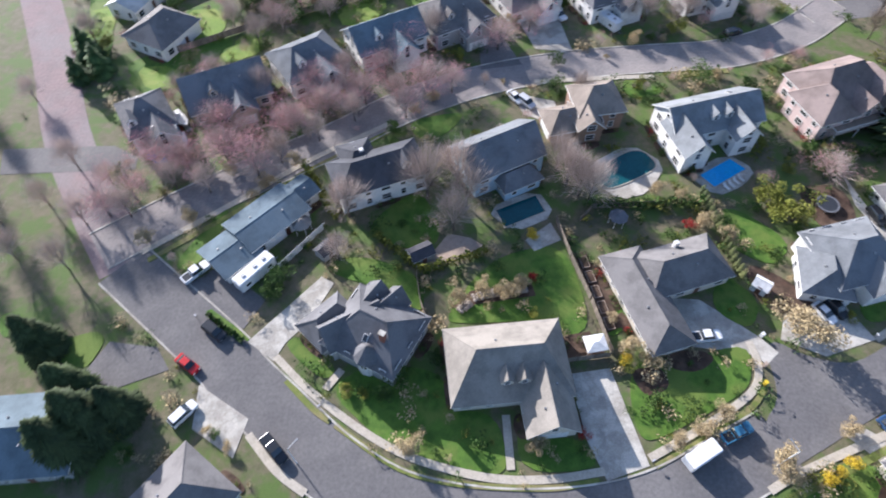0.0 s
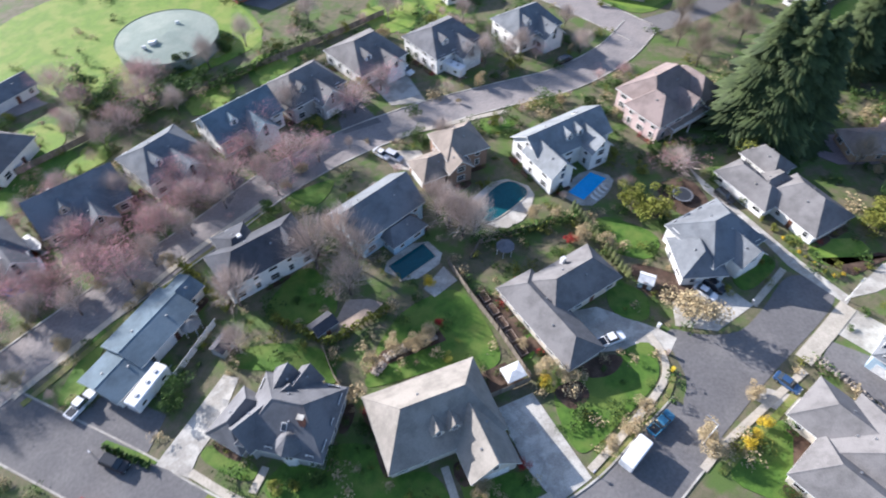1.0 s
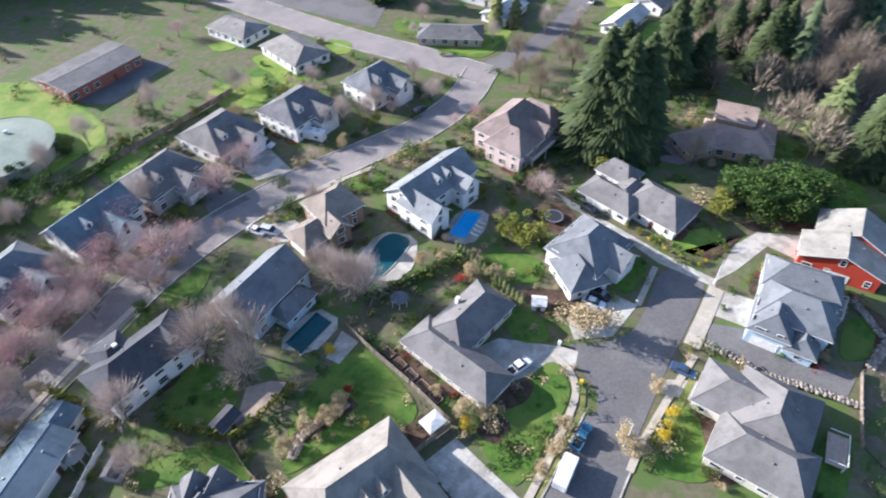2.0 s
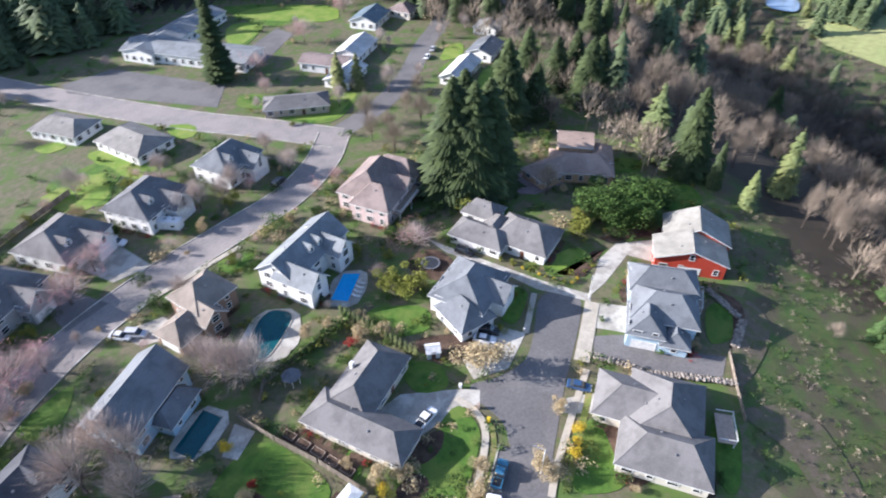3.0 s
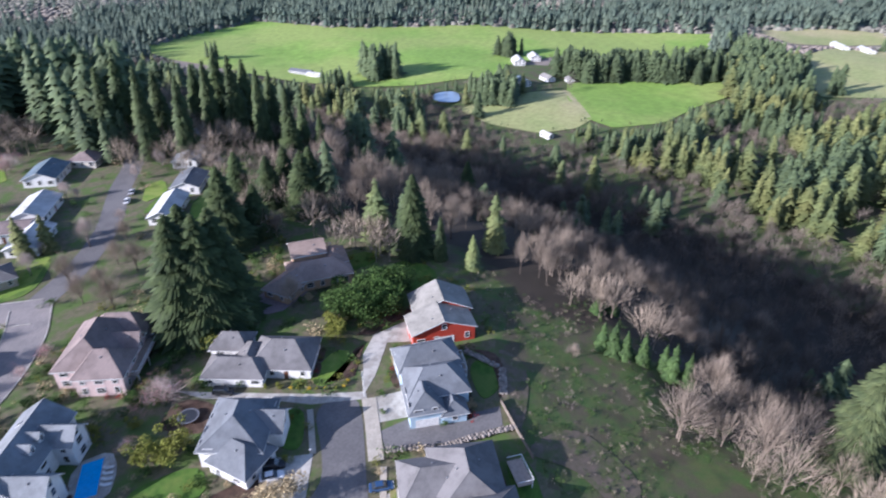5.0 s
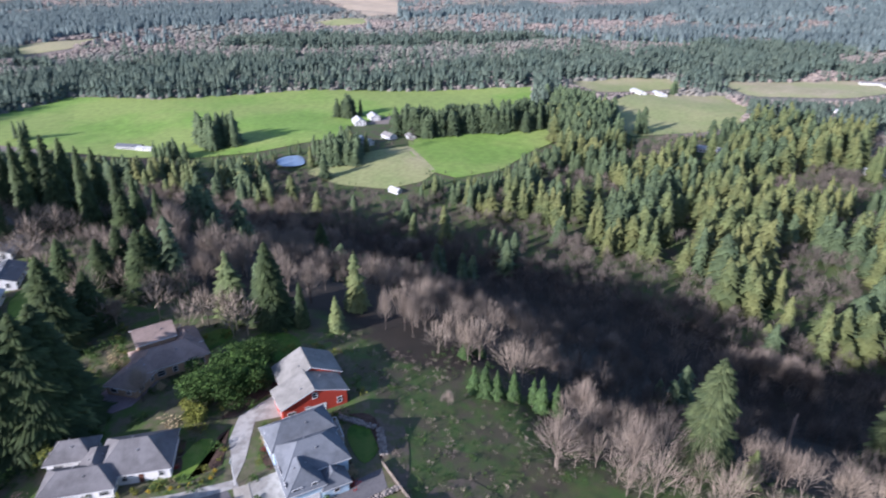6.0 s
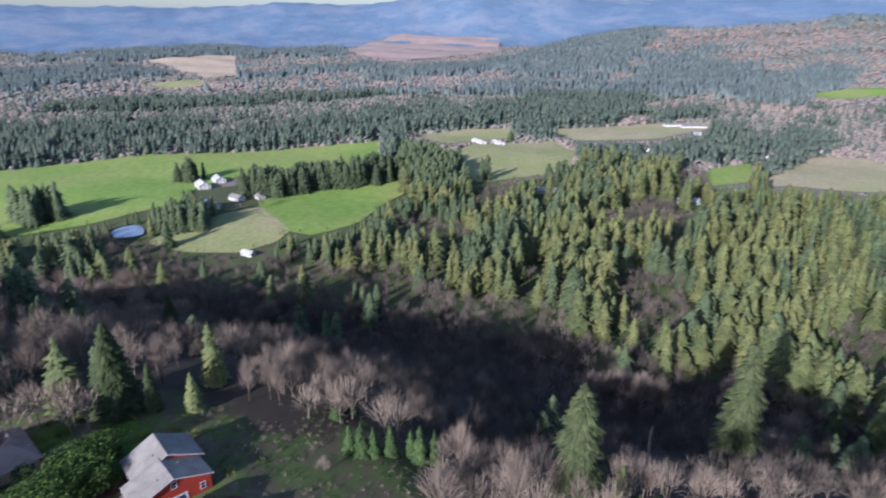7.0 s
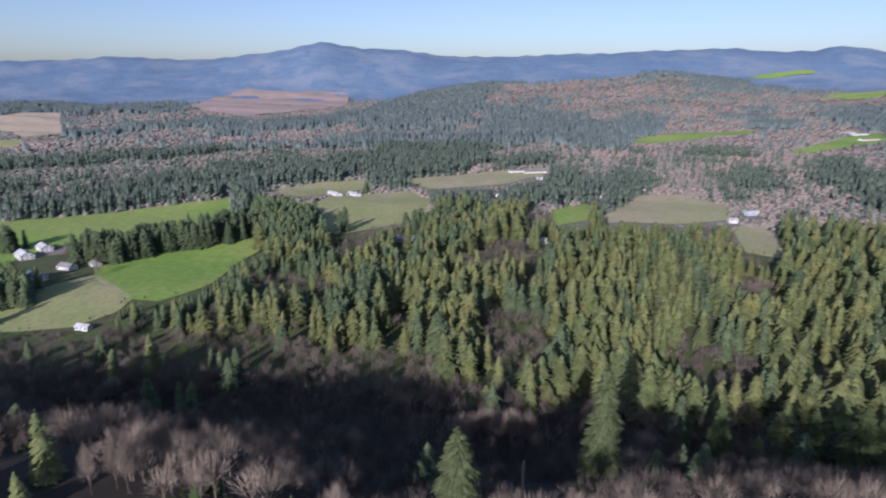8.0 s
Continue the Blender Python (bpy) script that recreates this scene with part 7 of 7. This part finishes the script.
slab("garden_bed", cut_corners([(70, 80), (80, 80), (80, 70), (72, 68)]), 0.102, M_MULCH, "brown bark ground round the trampoline", "bed")


def planks(x, y, ang, n, L):
    """Raised bed frames: planks laid in rows."""
    for i in range(n):
        e = thing("raised_bed", x + i * 3.2 * math.cos(radians(ang)), y + i * 3.2 * math.sin(radians(ang)), 0.1, ang, "wooden raised vegetable bed frame", "garden bed", "raised beds")
        for a, b, c, d in ((-1.2, -0.7, 1.2, -0.62), (-1.2, 0.62, 1.2, 0.7), (-1.2, -0.62, -1.12, 0.62), (1.12, -0.62, 1.2, 0.62)):
            part("plank", box_mesh("plank", a, b, 0, c, d, 0.3), M_ROUGHWOOD, e)
        part("soil", box_mesh("soil", -1.11, -0.61, 0, 1.11, 0.61, 0.22, 0.02), M_MULCH, e)


planks(25.9, 61.5, -78, 5, 2.4)


def lounger(x, y, ang):
    e = thing("sun_lounger", x, y, 0.12, ang, "white poolside sun lounger", "lounger", "loungers by the pool")
    part("seat", box_mesh("seat", -0.9, -0.33, 0.3, 0.35, 0.33, 0.38, 0.03), M_CANVAS, e)
    part("backrest", box_mesh("backrest", 0, -0.33, 0, 0.75, 0.33, 0.08, 0.03), M_CANVAS, e, m=pose(0.33, 0, 0.33, 0, -40, 0))
    for u in (-0.8, 0.3):
        for s in (-0.28, 0.28):
            part("leg", box_mesh("leg", u - 0.03, s - 0.03, 0, u + 0.03, s + 0.03, 0.31), M_METAL, e)


for i in range(4):
    lounger(56.4 + i * 1.15, 79.2 + i * 0.75, 122)


def street_lamp(x, y, ang):
    e = thing("street_lamp", x, y, 0, ang, "tall white street lamp on the pavement", "lamp post")
    v, f = [], []
    stem((0, 0, 0), (0, 0, 7.2), 0.1, 0.06, v, f, 8)
    part("pole", fast_mesh("pole", v, f), M_TRIM, e)
    v, f = [], []
    stem((0, 0, 7.1), (1.5, 0, 7.5), 0.05, 0.04, v, f, 6)
    part("arm", fast_mesh("arm", v, f), M_TRIM, e)
    part("lamp_head", box_mesh("lamp_head", 1.35, -0.14, 7.42, 2.0, 0.14, 7.58, 0.04), M_METAL, e)


street_lamp(90.6, 42.2, 200)
street_lamp(-22.0, 25.5, 45)
street_lamp(50.3, 25.2, 120)


def mailbox(x, y, ang):
    e = thing("mailbox", x, y, 0.1, ang, "small mailbox on a wooden post", "mailbox", "mailboxes")
    part("post", box_mesh("post", -0.05, -0.05, 0, 0.05, 0.05, 1.0, 0.01), M_FENCE, e)
    part("box", box_mesh("box", -0.28, -0.12, 0.98, 0.28, 0.12, 1.22, 0.06), M_PAINT["silver"], e)


mailbox(-19.5, 34.0, 40), mailbox(31.5, 25.6, 30), mailbox(73.2, 46.4, 110), mailbox(-42.5, 50.0, 140)


def bin_(x, y, mat, label):
    e = thing("wheeled_bin", x, y, 0.1, 30, label, "bin", "wheeled bins")
    part("body", loft("body", [(-0.28, 0.26, 0.26, 0.05, 0.95), (0.28, 0.3, 0.3, 0.05, 1.0)]), mat, e)
    part("lid", box_mesh("lid", -0.32, -0.32, 0.97, 0.34, 0.32, 1.05, 0.03), mat, e)


bin_(52.9, 41.2, M_ROUGHWOOD, "brown wheeled bin at the kerb")
bin_(52.0, 38.0, M_GOLD, "yellow wheeled bin at the kerb")
bin_(54.0, 46.6, M_TRIM, "pale utility box beside the drive")


def tank(x, y, r, h):
    e = thing("water_tank", x, y, 0, 0, "large round pale green-white water tank", "tank")
    bm = bmesh.new()
    bmesh.ops.create_cone(bm, cap_ends=False, segments=72, radius1=r, radius2=r, depth=h, matrix=Matrix.Translation((0, 0, h / 2)))
    mt = material("tank_paint", (0.225, 0.27, 0.225), (0.195, 0.235, 0.195), 3, rough=0.8, patch=(0.26, 0.295, 0.245), patch_size=9)
    part("wall", bm, mt, e)
    bm = bmesh.new()
    bmesh.ops.create_cone(bm, cap_ends=True, segments=72, radius1=r + 0.25, radius2=0.3, depth=0.9, matrix=Matrix.Translation((0, 0, h + 0.42)))
    lid = part("roof", bm, mt, e)
    for u, v_, s in ((-3.5, -4.0, 0.9), (-5.5, -5.6, 0.5), (3.0, 4.5, 0.5), (-2.6, -3.4, 0.4)):
        part("hatch", box_mesh("hatch", u - s, v_ - s * 0.6, h + 0.4, u + s, v_ + s * 0.6, h + 1.3, 0.05), M_TRIM, lid)
    bm = bmesh.new()
    bmesh.ops.create_cone(bm, cap_ends=False, segments=72, radius1=r + 0.3, radius2=r + 0.3, depth=0.3, matrix=Matrix.Translation((0, 0, h - 0.05)))
    part("rim", bm, M_METAL, e)


tank(-29.7, 163.6, 13.2, 3.4)


def deck(label, x, y, ang, L, W, h):
    """A raised timber deck on posts with a white railing."""
    e = thing("deck", x, y, 0, ang, label, "deck")
    part("floor", box_mesh("floor", -L / 2, -W / 2, h - 0.18, L / 2, W / 2, h, 0.02), M_ROUGHWOOD, e)
    for u in (-L / 2 + 0.15, 0, L / 2 - 0.15):
        part("post", box_mesh("post", u - 0.08, -W / 2 + 0.1, -0.2, u + 0.08, -W / 2 + 0.26, h), M_TRIM, e)
    r = part("railing", box_mesh("railing", -L / 2, -W / 2, h + 0.95, L / 2, -W / 2 + 0.09, h + 1.05), M_TRIM, e)
    for s in (-1, 1):
        part("railing", box_mesh("railing", s * L / 2 - 0.05, -W / 2 + 0.09, h + 0.95, s * L / 2 + 0.05, W / 2, h + 1.05), M_TRIM, e)
    bal = box_mesh("baluster", -0.03, 0.02, h, 0.03, 0.07, h + 0.96)
    bal.materials.append(M_TRIM)
    for i in range(int(L / 0.4)):
        part("baluster", bal, None, r, m=Matrix.Translation((-L / 2 + 0.2 + i * 0.4, -W / 2, 0)))


deck("raised deck with white railing behind the pink house", 86.5, 94.2, 20, 13.0, 2.6, 3.0)
deck("raised deck with white railing behind the blue house", 103.0, 24.5, 25, 6.5, 3.0, 2.8)
deck("raised wooden deck beside the wide grey house", 78.5, 6.5, 31, 6.0, 3.0, 1.4)
deck("upper wooden deck of the cedar house", 141.5, 75.5, 96, 5.0, 2.2, 3.4)


def slide(x, y, ang):
    e = thing("play_tower", x, y, 0, ang, "green and white garden play slide", "play equipment")
    for s in (-0.6, 0.6):
        part("rail", box_mesh("rail", -5, s - 0.06, 1.6, 5, s + 0.06, 1.85, 0.03), M_TRIM, e)
        for u in (-4.5, 0, 4.5):
            part("leg", box_mesh("leg", u - 0.06, s - 0.06, -0.2, u + 0.06, s + 0.06, 1.65), M_WALL["green"], e)
    part("bed", box_mesh("bed", -5, -0.5, 1.5, 5, 0.5, 1.58), M_WALL["green"], e)


slide(166, 114, 27)


def snag(x, y, h):
    e = thing("dead_tree", x, y, z_at(x, y), 0, "broken pale dead tree trunk with stubs", "tree")
    v, f = [], []
    stem((0, 0, -0.5), (0.3, 0.2, h * 0.6), 0.55, 0.4, v, f, 7)
    stem((0.3, 0.2, h * 0.6), (0.9, -0.5, h), 0.36, 0.22, v, f, 7)
    stem((0.2, 0.2, h * 0.35), (-0.3, 0.9, h * 0.96), 0.36, 0.2, v, f, 7)
    part("trunk", fast_mesh("trunk", v, f), material("dead_wood", (0.60, 0.42, 0.30), (0.46, 0.33, 0.25), 0.8, bump=0.03), e)
    for i in range(14):
        a, z = i * 2.4, h * (0.35 + 0.045 * i)
        v, f = [], []
        stem((0.3, 0.2, z), (0.3 + 1.1 * math.cos(a), 0.2 + 1.1 * math.sin(a), z + 0.2), 0.08, 0.03, v, f, 4)
        part("stub", fast_mesh("stub", v, f), M_TWIG_PALE, e)


snag(144.0, -103.0, 14.1)

# ---- farm buildings and clumps in the valley ----
for lab, x, y, a, L, W, e_, rise, roof, wall in (
        ("long white farm shed in a pasture", 872, -263, 12, 30, 9, 3.5, 2.0, "white", "white"), ("long white farm shed in a pasture", 861, -289, 12, 26, 9, 3.5, 2.0, "white", "white"),
        ("white house in a clearing among conifers", 584, -250, 60, 26, 9, 3.5, 2.2, "white", "white"), ("pale house roof among conifers", 510, -368, 70, 20, 10, 3.5, 2.0, "white", "white"),
        ("long pale greenhouse sheds beside pasture", 934, -640, 75, 60, 10, 3.0, 1.6, "pale", "white"), ("long pale greenhouse sheds beside pasture", 915, -655, 75, 50, 10, 3.0, 1.6, "pale", "white"),
        ("white farm building by the pasture", 506, -696, 75, 18, 8, 3.5, 2.0, "white", "blue"), ("small white house among trees", 490, -641, 60, 10, 8, 3.5, 2.0, "white", "white"), ("white shed beside dry pasture", 847, -612, 60, 12, 8, 3.0, 1.6, "white", "white"), ("low farmhouse with a pinkish roof", 698, -696, 70, 18, 9, 3.5, 2.0, "pink", "white"), ("small pale shed beside a pasture", 764, -477, 60, 10, 7, 3.0, 1.6, "white", "white"),
        ("pale green roof among conifers", 422, -347, 60, 12, 8, 3.0, 1.8, "white", "white"), ("white farmhouse by the green field", 716, 88, 20, 18, 11, 4.5, 3.0, "white", "white"),
        ("white barn with pale roof", 690, 102, 20, 20, 12, 4.5, 3.5, "white", "white"), ("grey-roofed farmhouse beside conifers", 597, 83, 40, 16, 10, 4.5, 3.0, "blue", "white"), ("white house by the green field", 625, 62, 40, 15, 9, 3.5, 2.5, "pale", "white"),
        ("low farm shed by the lane", 628, 40, 20, 12, 7, 3.0, 1.8, "pale", "white"), ("white house beside a field", 529, -443, 60, 12, 8, 3.5, 2.0, "white", "white"), ("pale low farm sheds in a clearing", 693, -603, 70, 24, 9, 3.5, 2.0, "pale", "white"),
        ("white shed among dark trees", 468, 43, 50, 10, 5, 3.0, 1.5, "white", "white"), ("white farm shed by the field", 590, 300, 80, 16, 7, 3.0, 1.6, "white", "white"), ("low grey farm building by the field", 596, 318, 80, 26, 9, 3.5, 1.8, "slate", "grey"),
        ("pale low buildings of a distant hamlet", 1010, -1740, 80, 40, 12, 4, 2, "white", "white"), ("pale low buildings of a distant hamlet", 960, -1700, 80, 50, 12, 4, 2, "white", "white"), ("pale low buildings of a distant hamlet", 900, -1640, 80, 60, 12, 4, 2, "pink", "white")):
    house(lab, [(x, y, a, L, W, e_, rise, "gable", 0)], roof, wall, doors=[(0, "s")], vents=0, name="farm_building")
bm = bmesh.new()
bm.faces.new([bm.verts.new((px - 545, py - 143, 0)) for px, py in cut_corners([(530, 128), (562, 138), (560, 152), (545, 160), (526, 150)])])
tagged(part("pond", bm, M_POND, m=Matrix.Translation((545, 143, z_at(545, 143) + 1.2))), "small pale blue farm pond beside trees", "pond", kind="structure")


def clump(label, n, x, y, rx, ry, h):
    px, py = x + wr.normal(size=n) * rx * 0.5, y + wr.normal(size=n) * ry * 0.5
    wood("conifer_clump", MID_FIR, px, py, h * wr.uniform(0.75, 1.1, n), wr, M_FIR, label)


clump("dense clump of tall conifers in the green field", 34, 604, 226, 14, 18, 33)
clump("small clump of conifers at the field's edge", 16, 559, 259, 8, 12, 20)
clump("row of conifers between the green fields", 60, 650, 26, 12, 30, 28)
clump("row of conifers between the green fields", 80, 664, -32, 12, 42, 28)
clump("row of conifers between the green fields", 60, 685, -85, 16, 32, 29)
clump("dark belt of conifers between fields", 170, 715, -150, 70, 34, 30)
clump("dark belt of conifers between fields", 70, 648, -152, 26, 26, 29)
clump("conifers beside the pond", 46, 540, 103, 12, 22, 24)
clump("conifers behind the white barns", 24, 728, 120, 10, 14, 26)
clump("belt of conifers behind a white house", 60, 600, -300, 30, 40, 27)
clump("lone conifers in the wide field", 3, 618, 440, 6, 6, 19)
clump("conifers beside the white sheds", 4, 872, -312, 5, 5, 20)


# ---- garden planting between houses, paving and streets ----
def open_ground(x, y):
    ax, ay = np.array([x]), np.array([y])
    if off_edge(ax, ay)[0] > 0 or any((x - a) ** 2 + (y - b) ** 2 < (r + 0.6) ** 2 for a, b, r in FOOT):
        return False
    return not any(in_poly(ax, ay, p)[0] for p in PAVED)


LOW = {}


def low_plant(kind, x, y, h):
    """Small garden plants are gathered by kind; trees and tall shrubs stand on their own."""
    if kind in ("bare", "plum", "fir") or h > 2.6:
        plant(kind, x, y, h, gr.uniform(0.9, 1.3))
    else:
        LOW.setdefault(kind, []).append((x, y, h))


for n, x0, x1, y0, y1, kinds, lo, hi in (
        (260, -60, 60, 20, 80, ("leaf", "bud", "yellow", "leaf", "bud"), 0.6, 2.0),
        (110, -90, 80, 80, 165, ("leaf", "bud", "bare", "plum", "leaf", "yellow"), 1.0, 4.0),
        (170, -95, 90, 82, 170, ("leaf", "bud", "leaf", "yellow"), 0.8, 2.5),
        (240, 40, 150, 20, 120, ("leaf", "bud", "yellow", "leaf", "leaf"), 0.8, 2.5),
        (26, 20, 200, 130, 250, ("bare", "bare", "plum", "fir", "bare"), 4.0, 8.0),
        (150, -60, 200, 130, 250, ("leaf", "bud", "leaf"), 1.0, 2.5)):
    for i in range(n):
        for _ in range(8):
            px, py = gr.uniform(x0, x1), gr.uniform(y0, y1)
            if open_ground(px, py):
                low_plant(gr.choice(kinds), px, py, gr.uniform(lo, hi))
                break


# ---- planting beds along the house walls ----
def foundation_bed(host, face, length, taken, inside):
    """A narrow mulch bed before a wall with a few low shrubs in it."""
    depth = gr.uniform(0.9, 1.6)
    for k in range(max(1, int(length / 4.5))):
        n = max(1, int(length / 4.5))
        a, b = -length / 2 + k * length / n + 0.2, -length / 2 + (k + 1) * length / n - 0.2
        at = host.matrix_basis @ face @ Vector(((a + b) / 2, -depth / 2 - 0.1, 0))
        mid = face @ Vector(((a + b) / 2, -0.9, 0))
        if taken or inside(mid) or gr.random() < 0.3 or math.hypot(at.x, at.y) > 150 or any(in_poly(np.array([at.x]), np.array([at.y]), p)[0] for p in PAVED):
            continue
        pts = [host.matrix_basis @ face @ Vector((u, v, 0)) for u, v in ((a, -0.05), (b, -0.05), (b - 0.2, -depth), ((a + b) / 2, -depth * gr.uniform(1.0, 1.4)), (a + 0.2, -depth))]
        slab("garden_bed", cut_corners([(p.x, p.y) for p in pts], 1), 0.128 + 0.004 * gr.random(), M_MULCH, "narrow brown mulch bed along a house wall", "bed")
        for q in range(gr.randint(2, 3)):
            p = host.matrix_basis @ face @ Vector((gr.uniform(a + 0.4, b - 0.4), -depth * gr.uniform(0.4, 0.9), 0))
            low_plant(gr.choice(("leaf", "leaf", "bud", "yellow", "leaf", "leaf", "red")), p.x, p.y, gr.uniform(0.5, 1.3))


for spot in BED_SPOTS:
    foundation_bed(*spot)

CUSHION = [(*leaf_arrays(2.0, 1.5, wr, 130, 0.15, 0.1), 2) for _ in range(6)]
for kind, mat, lab in (("leaf", M_LEAF, "low dark green garden shrubs"), ("bud", M_BUD, "low tan budding garden shrubs"), ("yellow", M_YELLOW, "low yellow-green garden plants"), ("red", M_RED, "small red-leaved garden plants")):
    q = np.array(LOW.get(kind, []))
    if len(q):
        wood("garden_plants", CUSHION, q[:, 0], q[:, 1], q[:, 2], wr, mat, lab)

# grass verges between pavement and kerb
for pts, w in (([(-16.8, 31.3), (-7.9, 25.4), (-1.4, 23.1), (6.2, 22.15), (16, 21.9), (23.2, 22.9)], 0.95), ([(32.0, 25.0), (40.5, 29.2), (48.2, 33.6), (52.0, 37.2)], 0.9), ([(-25.5, 38.6), (-20.5, 33.8), (-17.6, 31.8)], 0.95),
               ([(-54.2, 61.9), (-40.4, 73.0), (-26.4, 84.5), (-12, 94.4)], 1.1), ([(52, 112.6), (66, 114.5)], 1.6), ([(70, 28.5), (60.5, 24.4), (50.5, 20.2)], 1.2)):
    band("verge", pts, w, 0.14, M_DRYGRASS, "yellowish grass verge between pavement and kerb", "lawn")
